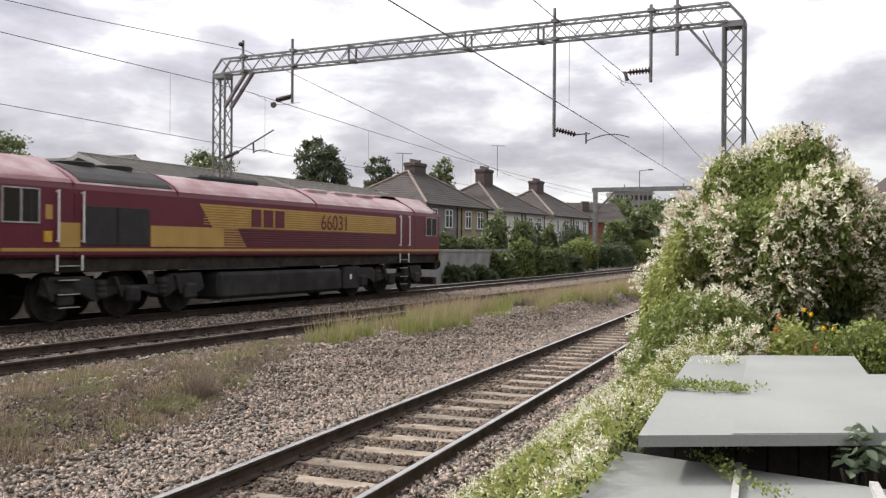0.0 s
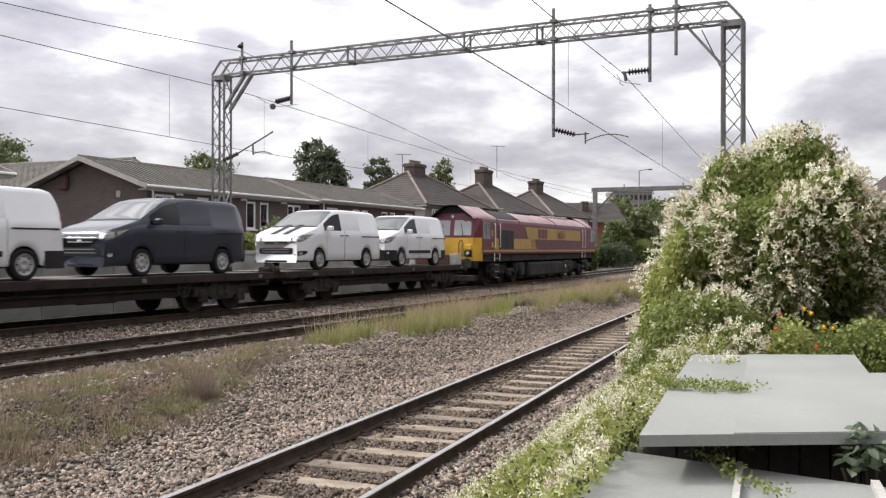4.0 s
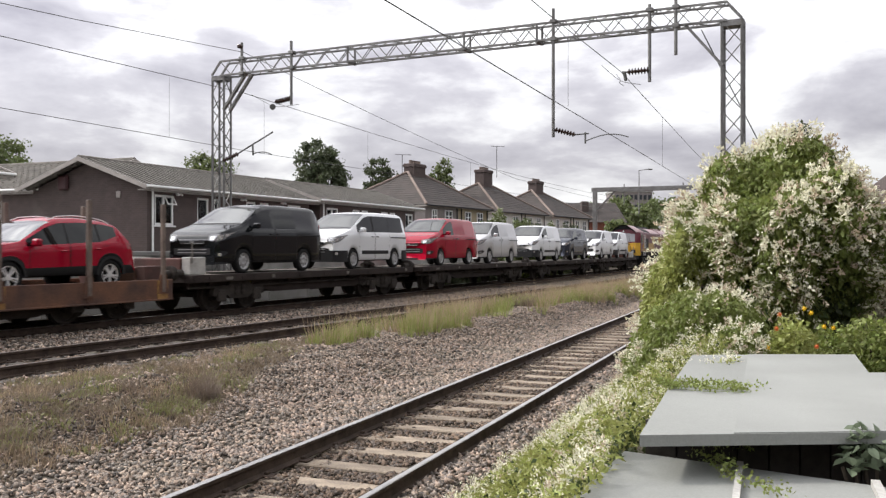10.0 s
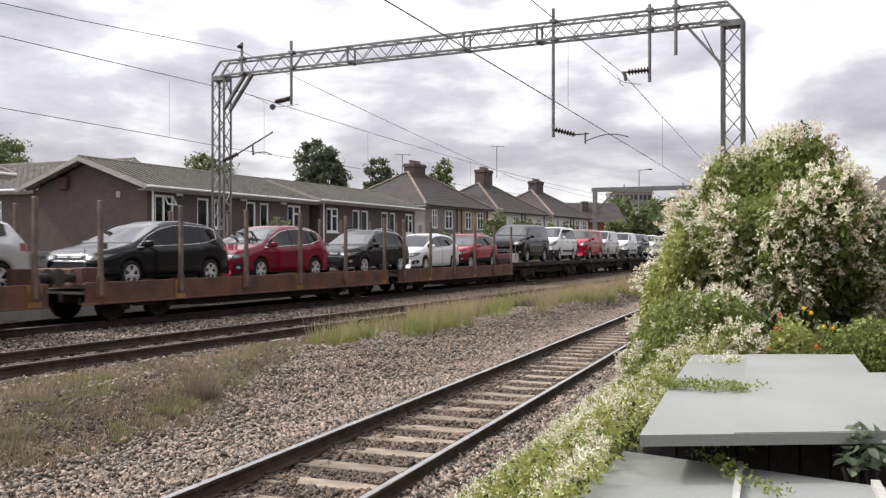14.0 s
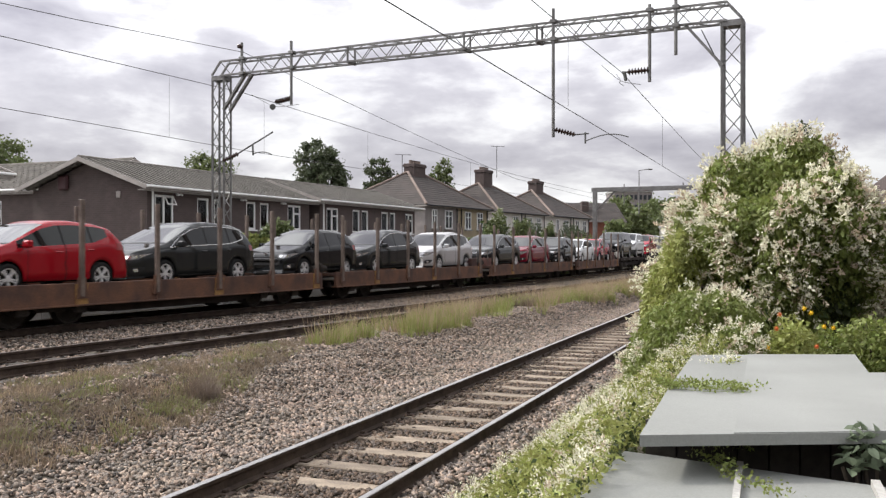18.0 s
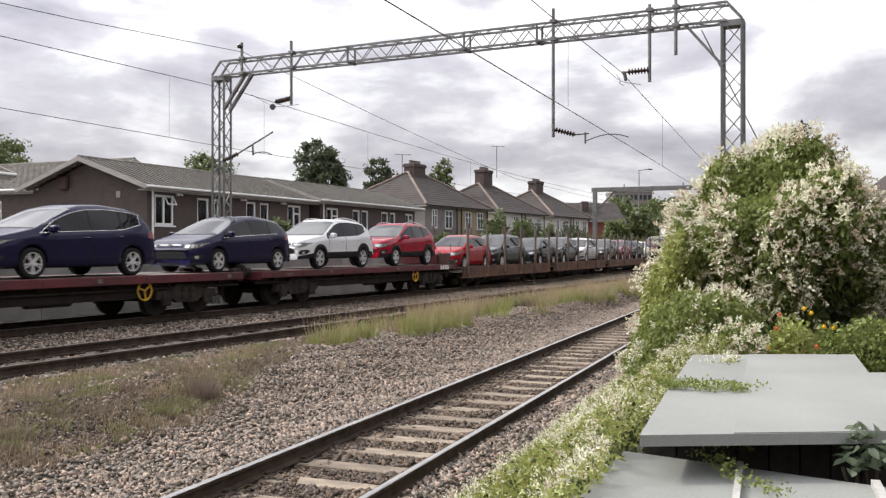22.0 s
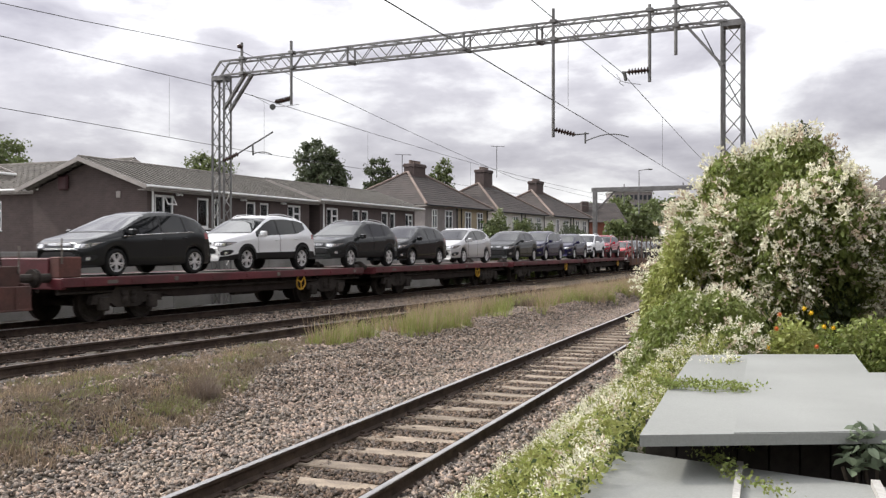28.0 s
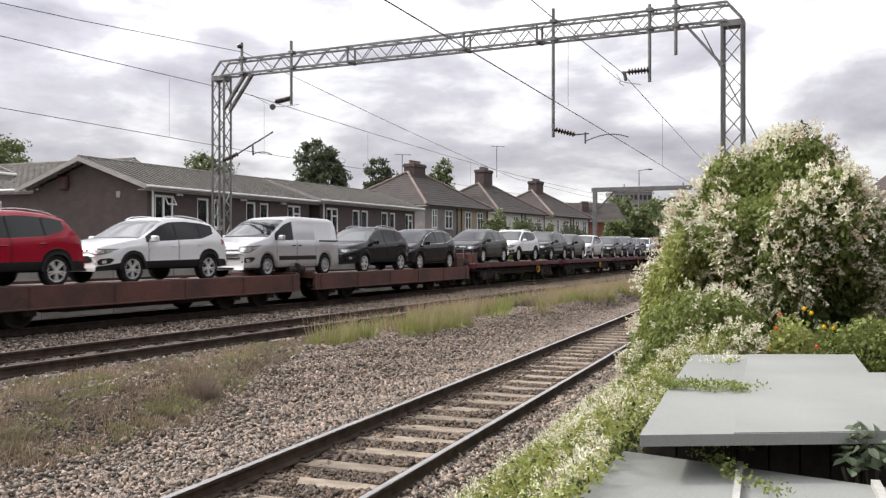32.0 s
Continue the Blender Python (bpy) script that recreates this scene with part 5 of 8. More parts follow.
# ---- flowering vine over the garden edge ----
def field(p, k, seed=0.0):
    """Smooth patches between 0 and 1 over places p."""
    x, y, z = p[:, 0] * k + seed, p[:, 1] * k, p[:, 2] * k
    v = np.sin(x * 1.7 + 1.3 * np.sin(y * 1.1 + z)) + np.sin(y * 2.1 + 1.5 * np.sin(z * 1.3 + x * 0.7)) + np.sin(z * 2.3 + 1.1 * np.sin(x * 1.9))
    return np.clip(0.5 + v / 4.2, 0, 1)


def sprays(name, places, outward, parent, share_old=0.15, length=0.15, florets=10, size=0.02):
    """Panicles of tiny cream flowers."""
    n = len(places)
    d = rng.normal(size=(n, 3)) * 0.55 + outward
    d /= np.linalg.norm(d, axis=1)[:, None]
    t = rng.uniform(0, 1, (n, florets, 1)) * length * rng.uniform(0.6, 1.3, (n, 1, 1))
    p = places[:, None, :] + d[:, None, :] * t + rng.normal(size=(n, florets, 3)) * 0.010
    p[:, :, 2] -= (t[:, :, 0] ** 2) * 1.4
    old = rng.uniform(size=n) < share_old
    along = np.repeat(d[:, None, :], florets, 1) * 1.2
    leaves(name, p[~old].reshape(-1, 3), size, M["blossom"], parent, "stuff", 2.2, lean=along[~old].reshape(-1, 3), droop=0.0, loose=0.8)
    if old.any():
        leaves(name + "_fading", p[old].reshape(-1, 3), size, M["blossom_old"], parent, "stuff", 2.2, lean=along[old].reshape(-1, 3), droop=0.0, loose=0.8)


def curtains(n, centre, radii, seed, above, crest, depth, tuck=0.0):
    """Places on a mound made of hanging swags: lumps that bulge out at the top and tuck in underneath, with dark folds between them."""
    g = np.random.default_rng(seed)
    d = g.normal(size=(int(n * 3.2) + 50, 3))
    d /= np.linalg.norm(d, axis=1)[:, None]
    d = d[d[:, 2] > above]
    k = np.random.default_rng(seed + 1000).normal(size=(46, 3))
    k /= np.linalg.norm(k, axis=1)[:, None]
    near = d @ k.T
    best = near.argmax(1)
    fall = (d - k[best])[:, 2]
    edge = (1 - near.max(1)) / 0.075
    swag = np.exp(-edge ** 1.5) * (1.0 + 1.4 * np.clip(fall, -0.35, 0.2))
    ok = (swag > crest + g.normal(0, 0.12, len(d))) & (g.uniform(size=len(d)) < 0.25 + 0.9 * swag)
    d, swag = d[ok][:n], swag[ok][:n]
    r = (0.74 + 0.26 * np.clip(swag, 0, 1.1)) * (1 - depth * g.uniform(0, 1, len(d)) ** 2)
    under = 1 - tuck * np.clip((0.35 - d[:, 2]) / 0.8, 0, 1)
    return np.asarray(centre) + d * r[:, None] * np.asarray(radii) * np.stack([under, under, np.ones_like(under)], 1)


def vine_mass(label, centre, radii, n_leaf, n_flower, seed, leaf="leaf", flower_bias=0.5, size=0.05, above=-0.55, tuck=0.0):
    V = tagged(new("flowering_vine"), label, "climbing vine", "flowering vines along the garden")
    c = np.array(centre)
    g = np.random.default_rng(seed)
    for i in range(6):
        a = g.uniform(0, 6.28)
        b = c + np.array([math.cos(a) * radii[0] * 0.6, math.sin(a) * radii[1] * 0.6, g.uniform(0, 0.6) * radii[2]])
        part("stem", rod(bmesh.new(), (c[0], c[1], c[2] - radii[2] * 0.95), tuple(b), 0.025, 6, 0.01), M["bark"], V)
    p = curtains(n_leaf, centre, radii, seed, above, 0.0, 0.30, tuck)
    leaves("leaves", p, size, M[leaf], V, "stuff", 2.4, lean=np.array([0.0, 0.0, -0.75]), droop=0.2)
    # inner layer coloured dark to stand for shade within the mound
    leaves("inner_shade_leaves", shell_points(n_leaf // 4, centre, np.array(radii) * 0.70, 0.3, seed, 40, above, 0.5), size * 2.0, M["leaf_dark_shade"], V, "stuff", 1.6)
    q = curtains(n_flower * 3, centre, np.array(radii) * 1.01, seed, above + 0.15, 0.45, 0.05, tuck)
    keep = field(q, 3.3, seed) + rng.normal(0, 0.14, len(q)) > 1 - flower_bias
    q = q[keep][:n_flower]
    o = (q - c) / np.array(radii)
    o /= np.linalg.norm(o, axis=1)[:, None]
    o[:, 2] += 0.3
    sprays("blossom", q[::2] if n_flower > 1000 else q, o[::2] if n_flower > 1000 else o, V, 0.28, 0.20 if size > 0.025 else 0.10, 19, 0.0195 if size > 0.025 else 0.012)
    return V


vine_mass("huge mound of white flowering vine behind the sheds", (3.98, 10.6, 1.72), (1.27, 1.7, 1.66), 120000, 4300, 11, flower_bias=0.82, size=0.031, above=-0.8, tuck=0.42)
vine_mass("white flowering vine trailing beside the big mound", (3.55, 11.6, 1.05), (0.95, 1.5, 1.6), 44000, 1500, 12, flower_bias=0.6, size=0.026)
vine_mass("green leafy vine edge beside the siding", (2.82, 10.6, 0.98), (0.50, 0.7, 1.30), 36000, 110, 13, leaf="leaf_bright", flower_bias=0.32, size=0.025)
vine_mass("vine mound spilling towards the garden wall", (6.3, 10.9, 1.0), (1.35, 1.8, 1.95), 46000, 2600, 14, flower_bias=0.7, size=0.026)
vine_mass("low flowering vine hump behind the shed roof", (2.42, 8.3, 0.72), (0.74, 1.1, 0.97), 62000, 620, 15, flower_bias=0.45, size=0.021)
top_sprig = tagged(new("seedling_sprig"), "dark leafy sprig rising from the vine top", "sprig")
part("stem", rod(bmesh.new(), (4.12, 10.3, 3.1), (4.16, 10.3, 3.42), 0.012, 5), M["bark"], top_sprig)
leaves("leaves", shell_points(60, (4.10, 10.3, 3.42), (0.16, 0.1, 0.1), 0.3, 5, 6, -1, 0.3), 0.05, M["leaf_dark_shade"], top_sprig, "stuff", 1.3)

# the bank of vine between siding and sheds
bank = tagged(new("vine_bank"), "cream flowering vine covering the bank beside the siding", "climbing vine", "flowering vines along the garden")


def bank_z(s, o):
    u = np.clip((o - 1.45) / 1.85, 0, 1)
    return -0.14 + 1.34 * u ** 0.85 + 0.10 * np.sin(s * 2.1 + o * 1.7) * u + 0.07 * np.sin(s * 4.7 - o * 3.1)


def bank_points(n, seed, depth=0.14, o0=1.45, o1=3.5, s0=-5.5, s1=11.5):
    g = np.random.default_rng(seed)
    s = s0 + (s1 - s0) * g.uniform(0, 1, n) ** 1.15
    o = g.uniform(0, 1, n) * (o1 - o0) + o0 + 0.12 * np.sin(s * 1.9) + 0.1 * np.sin(s * 4.3)
    z = bank_z(s, o) - g.uniform(0, depth, n)
    x = SIDE_AT[0] + s * math.sin(SIDE_TURN) + o * math.cos(SIDE_TURN)
    y = SIDE_AT[1] + s * math.cos(SIDE_TURN) - o * math.sin(SIDE_TURN)
    p = np.stack([x, y, z], 1)
    roof = ((o > 3.28) & (s < 0.2)) | (y < 2.2)
    return p[~roof]


leaves("leaves", bank_points(190000, 21), 0.0125, M["leaf_bright"], bank, "stuff", 3.0, lean=np.array([-0.3, -0.2, 0.5]))
# shade under the bank's outer leaves, painted as darker leaves
leaves("inner_shade_leaves", bank_points(60000, 22, 0.3), 0.018, M["leaf_dark_shade"], bank, "stuff", 1.7)
q = bank_points(40000, 23, 0.03)
q = q[(field(q, 2.6, 2.0) + rng.normal(0, 0.2, len(q)) > 0.42) & ((q[:, 2] < 0.85) | (q[:, 1] < 7.2) | (rng.uniform(size=len(q)) < 0.25))]
sprays("blossom", q[:5600], np.array([[-0.4, -0.25, 0.75]]), bank, 0.12, 0.085, 15, 0.0075)
bm = bmesh.new()
rows = []
for s in np.arange(-5.5, 11.6, 0.5):
    rows.append([bm.verts.new((*siding(s, o).xy, float(bank_z(s, o)) - 0.34)) for o in np.arange(1.5, 3.6, 0.25)])
for a, b in zip(rows, rows[1:]):
    for i in range(len(a) - 1):
        bm.faces.new((a[i], b[i], b[i + 1], a[i + 1]))
part("litter", bm, M["soil"], bank, "dead leaves and soil under the vine", True)

# garden plants behind the shed roof
for x, y, z, w, h, n, lab, fl in ((3.0, 7.7, 0.55, 0.55, 1.0, 2600, "light green nasturtium plant with orange and yellow flowers", 7), (3.75, 7.9, 0.5, 1.0, 1.05, 5000, "leafy marigold bush with yellow flowers", 3), (4.7, 7.8, 0.5, 1.1, 1.1, 5000, "leafy marigold bush with few yellow flowers", 2), (3.6, 6.7, 0.5, 0.7, 0.75, 2600, "low marigold plant beside the shed roof", 3), (4.3, 6.6, 0.5, 0.9, 0.8, 2600, "low leafy plant beside the shed roof", 2)):
    P = tagged(new("flowering_plant"), lab, "garden plant", "garden plants behind the shed")
    part("stem", rod(bmesh.new(), (x, y, z - 0.25), (x, y, z + h * 0.8), 0.015, 5), M["bark"], P)
    seed = int(x * 100 + y)
    leaves("leaves", shell_points(n * 2, (x, y, z + h * 0.45), (w * 0.62, w * 0.6, h * 0.55), 0.4, seed, 14, -0.8, 0.3), 0.028, M["leaf_bright" if fl > 4 else "leaf"], P, "stuff", 1.5)
    f = shell_points(fl * 3, (x, y - 0.1, z + h * 0.5), (w * 0.66, w * 0.62, h * 0.58), 0.2, seed + 3, 6, 0.0, 0.95)
    f = f[f[:, 1] < y][:fl]
    for i, c in enumerate(f):
        bm = bmesh.new()
        for a in range(7):
            an = a * 2 * math.pi / 7
            vs = [bm.verts.new(Vector(c) + Vector((rr * math.cos(an + da), -0.012, rr * math.sin(an + da)))) for rr, da in ((0.004, 0), (0.018, 0.3), (0.024, 0), (0.018, -0.3))]
            bm.faces.new(vs)
        lathe(bm, [(0.012, -0.005), (0.009, 0.008)], 8, Matrix.Translation(Vector(c) + Vector((0, -0.02, 0))) @ Matrix.Rotation(math.pi / 2, 4, "X"))
        part("flower", bm, M["petal_red" if fl > 6 and i % 2 else "petal"], P, "open flower head")


# ---- shed roofs below the camera ----
def felt_roof(name, label, outline, z, thick, walls, seams):
    S = tagged(new("shed"), label, "shed", "garden sheds")
    bm = prism(bmesh.new(), outline, -z, -(z - thick), Matrix.Rotation(-math.pi / 2, 4, "X"))
    part("roof", bm, M["felt"], S, "grey felted flat roof")
    lo = [Vector((sum(p[0] for p in walls) / len(walls), sum(p[1] for p in walls) / len(walls)))]
    for i in range(len(walls)):
        p, q = Vector((*walls[i], 0)), Vector((*walls[(i + 1) % len(walls)], 0))
        d = q - p
        n = max(1, int(d.length / 0.14))
        for k in range(n):
            c = p.lerp(q, (k + 0.5) / n)
            part("board", boxed((-d.length / n / 2 + 0.004, -0.012, 0.15), (d.length / n / 2 - 0.004, 0.012, z - thick - 0.004), 0, Matrix.Translation(c) @ Matrix.Rotation(math.atan2(d.y, d.x), 4, "Z")), M["shed_wood"], S)
    for p, q, w in seams:
        part("batten", bar(bmesh.new(), (*p, z + 0.014), (*q, z + 0.014), w, 0.03), M["batten"], S, "pale batten along a felt seam")
    return S


shed_near = felt_roof("shed", "garden shed with a grey felted flat roof", [(0.845, 3.88), (2.4, 3.97), (4.1, 4.1), (4.3, 5.85), (2.74, 5.82), (3.11, 6.82), (1.89, 6.84), (1.3, 5.2)], 1.25, 0.05,
          [(1.02, 4.5), (1.55, 4.3), (3.9, 4.35), (4.1, 5.7), (2.2, 6.5)], [])
felt_roof("shed", "low lean-to with grey felted roof and pale battens", [(0.9, 4.47), (1.25, 4.22), (1.86, 3.79), (2.7, 3.2), (1.9, 1.5), (-0.28, 1.9), (0.3, 3.15)], 1.05, 0.04,
          [(0.8, 4.3), (2.5, 3.2), (1.8, 1.7), (0.0, 2.05)], [((1.36, 4.13), (0.92, 2.9), 0.028), ((1.82, 3.80), (1.40, 2.6), 0.035)])
sheet_over = bmesh.new()
prism(sheet_over, [(1.26, 3.912), (2.4, 3.975), (4.1, 4.092), (4.3, 5.845), (2.745, 5.82), (3.11, 6.815), (2.31, 6.83)], -1.2545, -1.2503, Matrix.Rotation(-math.pi / 2, 4, "X"))
part("felt_sheet", sheet_over, M["felt_new"], shed_near, "paler overlapping felt sheet")
# creeper across the roofs
creep = tagged(new("creeping_vine"), "thin vine tendrils creeping across the felt roof", "climbing vine", "flowering vines along the garden")
cp = []
for k in range(5):
    t = np.linspace(0, 1, 260)
    cx = 1.25 + (0.42 + 0.04 * k) * t + 0.02 * np.sin(t * 17 + k)
    cy = 5.12 + 0.045 * k - 0.16 * t ** 2 + 0.03 * np.sin(t * 9 + k * 2)
    keep = rng.uniform(size=260) > t * (0.35 + 0.1 * k)
    cp.append(np.stack([cx, cy + rng.normal(0, 0.04, 260), 1.27 + np.abs(rng.normal(0, 0.014, 260))], 1)[keep])
for k in range(2):
    t = np.linspace(0, 1, 150)
    cp.append(np.stack([1.2 + 0.12 * t + 0.03 * np.sin(t * 8 + k), 4.28 - 0.75 * t, 1.075 + np.abs(rng.normal(0, 0.025, 150))], 1) + rng.normal(0, 0.02, (150, 3)) * np.array([1.5, 1, 0]))
    cp.append(np.stack([1.0 + 0.55 * t, 4.42 - 0.12 * t + 0.05 * np.sin(t * 7), 1.10 + np.abs(rng.normal(0, 0.04, 150))], 1))
leaves("leaves", np.concatenate(cp), 0.012, M["leaf"], creep, "stuff", 1.6)
for k in range(4):
    bm = bmesh.new()
    pts = [(1.25 + (0.5 + 0.05 * k) * t + 0.02 * math.sin(t * 17 + k), 5.1 + 0.06 * k - 0.2 * t * t + 0.03 * math.sin(t * 11 + 2 * k), 1.256) for t in np.linspace(0, 0.8, 14)]
    for a, b in zip(pts, pts[1:]):
        rod(bm, a, b, 0.0012, 4)
    part("tendril", bm, M["leaf"], creep)
# broad-leaved plant in the corner
plant = tagged(new("broad_leaved_shrub"), "grey-green broad-leaved shrub beside the shed", "shrub")
for k in range(6):
    part("stem", rod(bmesh.new(), (1.95, 4.0, 0.5), (1.74 + 0.05 * k, 3.93 + 0.03 * math.sin(k), 1.1 + 0.04 * (k % 3)), 0.008, 5), M["bark"], plant)
lp = shell_points(85, (1.86, 3.93, 1.15), (0.16, 0.11, 0.14), 0.3, 77, 8, -0.7, 0.3)
for k, c in enumerate(lp):
    bm = bmesh.new()
    w, l = 0.028, 0.065
    ring = [(0, 0, 0), (0.3 * l, w * 0.8, 0.006), (0.65 * l, w * 0.75, 0.004), (l, 0, -0.008), (0.65 * l, -w * 0.75, 0.004), (0.3 * l, -w * 0.8, 0.006)]
    m = Matrix.Translation(c) @ Euler((rng.normal() * 0.6, rng.normal() * 0.6, rng.uniform(0, 6.28))).to_matrix().to_4x4()
    vs = [bm.verts.new(m @ Vector(v)) for v in ring]
    mid_ = bm.verts.new(m @ Vector((0.5 * l, 0, -0.006)))
    for i in range(6):
        bm.faces.new((vs[i], vs[(i + 1) % 6], mid_))
    part("leaf", bm, M["leaf_big"], plant)


# ---- ballast, weeds and grass ----
def stones(name, x, y, size, material, label, sink=0.3, lift=0.0):
    n = len(x)
    z = ground_z(x, y) + ripple(x, y) + lift
    s = size * rng.uniform(0.55, 1.4, (n, 1, 1))
    base = np.array([(1, 0, 0), (-1, 0, 0), (0, 1, 0), (0, -1, 0), (0, 0, 1), (0, 0, -1)], float)
    v = base[None] + rng.normal(0, 0.36, (n, 6, 3))
    q = rng.normal(size=(n, 3, 3))
    q, _ = np.linalg.qr(q)
    v = np.einsum("nij,nkj->nki", q, v) * s * np.array([1, 1, 0.8])
    v += np.stack([x, y, z + size * (1 - sink)], 1)[:, None, :]
    ob = soup(name, v, [(0, 2, 4), (2, 1, 4), (1, 3, 4), (3, 0, 4), (2, 0, 5), (1, 2, 5), (3, 1, 5), (0, 3, 5)], material, None, "stuff")
    return tagged(ob, label, "ballast")


def strew(n, s0, s1, o0, o1, line, power=1.0):
    s, o = s0 + (s1 - s0) * rng.uniform(0, 1, n) ** power, rng.uniform(o0, o1, n)
    p = np.array([line(a, b)[:2] for a, b in zip(s, o)])
    return p[:, 0], p[:, 1], s, o


def sid_xy(s, o):
    return (SIDE_AT[0] + s * math.sin(SIDE_TURN) + o * math.cos(SIDE_TURN), SIDE_AT[1] + s * math.cos(SIDE_TURN) - o * math.sin(SIDE_TURN))


def main_xy(s, o):
    p = main_line(s, o)[0]
    return (p.x, p.y)


x, y, s, o = strew(120000, -2.5, 34, -4.9, 1.6, sid_xy, 1.35)
dusty = (np.abs((s + 5.05 + 0.345) % 0.69 - 0.345) < 0.10) & (o < -0.25 - 0.25 * rng.uniform(size=len(o))) & (np.abs(o) < 0.7)
on_wood = (np.abs((s + 5.05 + 0.345) % 0.69 - 0.345) < 0.11) & (np.abs(o) < 0.70) & ~dusty
clear_ = (np.abs(np.abs(o) - 0.7525) > 0.055) & ~on_wood
shoulder = np.interp(x / y, (-0.30, -0.12, 0.1), (-2.9, -4.4, -4.8))
fade = rng.uniform(size=len(o)) < np.clip((o - shoulder) / 0.5 + 0.3, 0, 1)
inner = np.abs(o) < 0.75
ok = clear_ & fade & ~inner
rise_ = np.where(o[ok] > 0.7, 0.07 * np.exp(-((o[ok] - 1.05) / 0.35) ** 2), 0.035 * np.exp(-((o[ok] + 1.1) / 0.4) ** 2))
stones("ballast_stones", x[ok], y[ok], 0.0252, M["stone"], "loose grey and tan ballast stones by the siding", 0.3, rise_)
ok = clear_ & inner
stones("ballast_stones", x[ok], y[ok], 0.025, M["stone_old"], "dirty brown ballast between the siding rails", 0.5, np.where(dusty[ok], 0.03, 0.012) + 0.045 * np.clip((o[ok] - 0.2) / 0.4, 0, 1))
x, y, s, o = strew(76000, -31, 12, -2.2, 7.6, main_xy, 1.0)
clear = (np.abs(np.abs(o) - 0.7525) > 0.10) & (np.abs(np.abs(o - SECOND) - 0.7525) > 0.10)
near = np.array(y) > 8.5
brown = (np.abs(o) < 0.75) | (np.abs(o - SECOND) < 0.75) | (rng.uniform(size=len(o)) < 0.35)
stones("ballast_stones", x[clear & near & ~brown], y[clear & near & ~brown], 0.032, M["stone"], "grey ballast stones between the main tracks", 0.35)
stones("ballast_stones", x[clear & near & brown], y[clear & near & brown], 0.030, M["stone_old"], "grimy brown ballast under the main tracks", 0.45)


def blades(name, x, y, height, width, material, label, lean=0.35, base=None, way=None):
    n = len(x)
    z = ground_z(x, y) if base is None else base
    h = height * rng.uniform(0.4, 1.3, n)
    a = rng.uniform(0, 2 * math.pi, n) if way is None else way
    tip = np.stack([np.cos(a), np.sin(a)], 1) * (h * lean * rng.uniform(0.1, 1.2, n))[:, None]
    w = np.stack([-np.sin(a + 1.0), np.cos(a + 1.0)], 1) * width
    p = np.stack([x, y], 1)
    v = np.zeros((n, 5, 3))
    v[:, 0, :2], v[:, 1, :2] = p - w, p + w
    v[:, 2, :2], v[:, 3, :2] = p + tip * 0.35 - w * 0.7, p + tip * 0.35 + w * 0.7
    v[:, 4, :2] = p + tip
    v[:, :2, 2] = (z - 0.02)[:, None]
    v[:, 2:4, 2] = (z + h * 0.55)[:, None]
    v[:, 4, 2] = z + h
    ob = soup(name, v, [(0, 1, 3), (0, 3, 2), (2, 3, 4)], material, None, "stuff")
    return tagged(ob, label, "grass")


def clumpy(x, y, k, cut, seed):
    f = field(np.stack([x, y, np.zeros_like(x)], 1), k, seed)
    keep = f + rng.normal(0, 0.12, len(x)) > cut
    return x[keep], y[keep]


def tufts(name, x, y, each, spread, height, width, material, label, lean=0.6):
    """Blades that fan out from many small centres."""
    n = len(x)
    r, a = spread * np.sqrt(rng.uniform(0, 1, (n, each))), rng.uniform(0, 2 * math.pi, (n, each))
    size = rng.uniform(0.45, 1.25, (n, 1)) * np.ones((1, each))
    px, py = (x[:, None] + r * np.cos(a) * size).ravel(), (y[:, None] + r * np.sin(a) * size).ravel()
    return blades(name, px, py, (height * size).ravel(), width, material, label, lean, None, a.ravel() + rng.normal(0, 0.5, n * each))


# the green strip beside the second track
x, y, s, o = strew(9000, -24, 75, 5.95, 7.9, main_xy, 1.0)
q = x / y
edge = 7.7 + 0.25 * np.sin(s * 0.9) + 0.15 * np.sin(s * 2.3)
bare = np.exp(-(((q - 0.085) / 0.022) ** 2)) * (o > 6.5)
thick = np.clip((q + 0.15) / 0.06, 0, 1) * np.clip((edge - o) / 0.5 + 0.25, 0, 1)
lim = (rng.uniform(size=len(o)) > bare * 1.2) & (rng.uniform(size=len(o)) < thick) & (o > 6.75 - 0.7 * np.clip((q + 0.12) / 0.1, 0, 1))
x, y = x[lim], y[lim]
gx, gy = clumpy(x, y, 1.5, 0.36, 1.0)
tufts("grass", gx, gy, 24, 0.14, 0.33, 0.0075, M["grass"], "tall green grass between the tracks")
dx, dy = clumpy(x, y, 1.2, 0.30, 4.0)
tufts("dry_grass", dx, dy, 11, 0.14, 0.60, 0.0036, M["straw"], "dry seeding grass stems between the tracks", 0.4)
# low dry weeds on the open side
x, y, s, o = strew(10000, -36, -6, 6.25, 9.9, main_xy, 1.0)
q, so = x / y, side_out(x, y)
lim = (so < -2.75 - 1.7 * np.clip((q + 0.26) / 0.12, 0, 1)) & (y > 8) & (q < -0.10)
x, y = x[lim], y[lim]
dx, dy = clumpy(x, y, 1.1, 0.18, 7.0)
tufts("dry_grass", dx, dy, 18, 0.10, 0.085, 0.006, M["grass_dry"], "low dry brown weeds on the ballast edge", 1.0)
dx, dy = clumpy(x, y, 2.1, 0.66, 5.0)
tufts("dry_grass", dx, dy, 6, 0.10, 0.15, 0.0034, M["straw"], "thin straw-coloured dead stems", 0.7)
gx, gy = clumpy(x, y, 1.7, 0.92, 3.0)
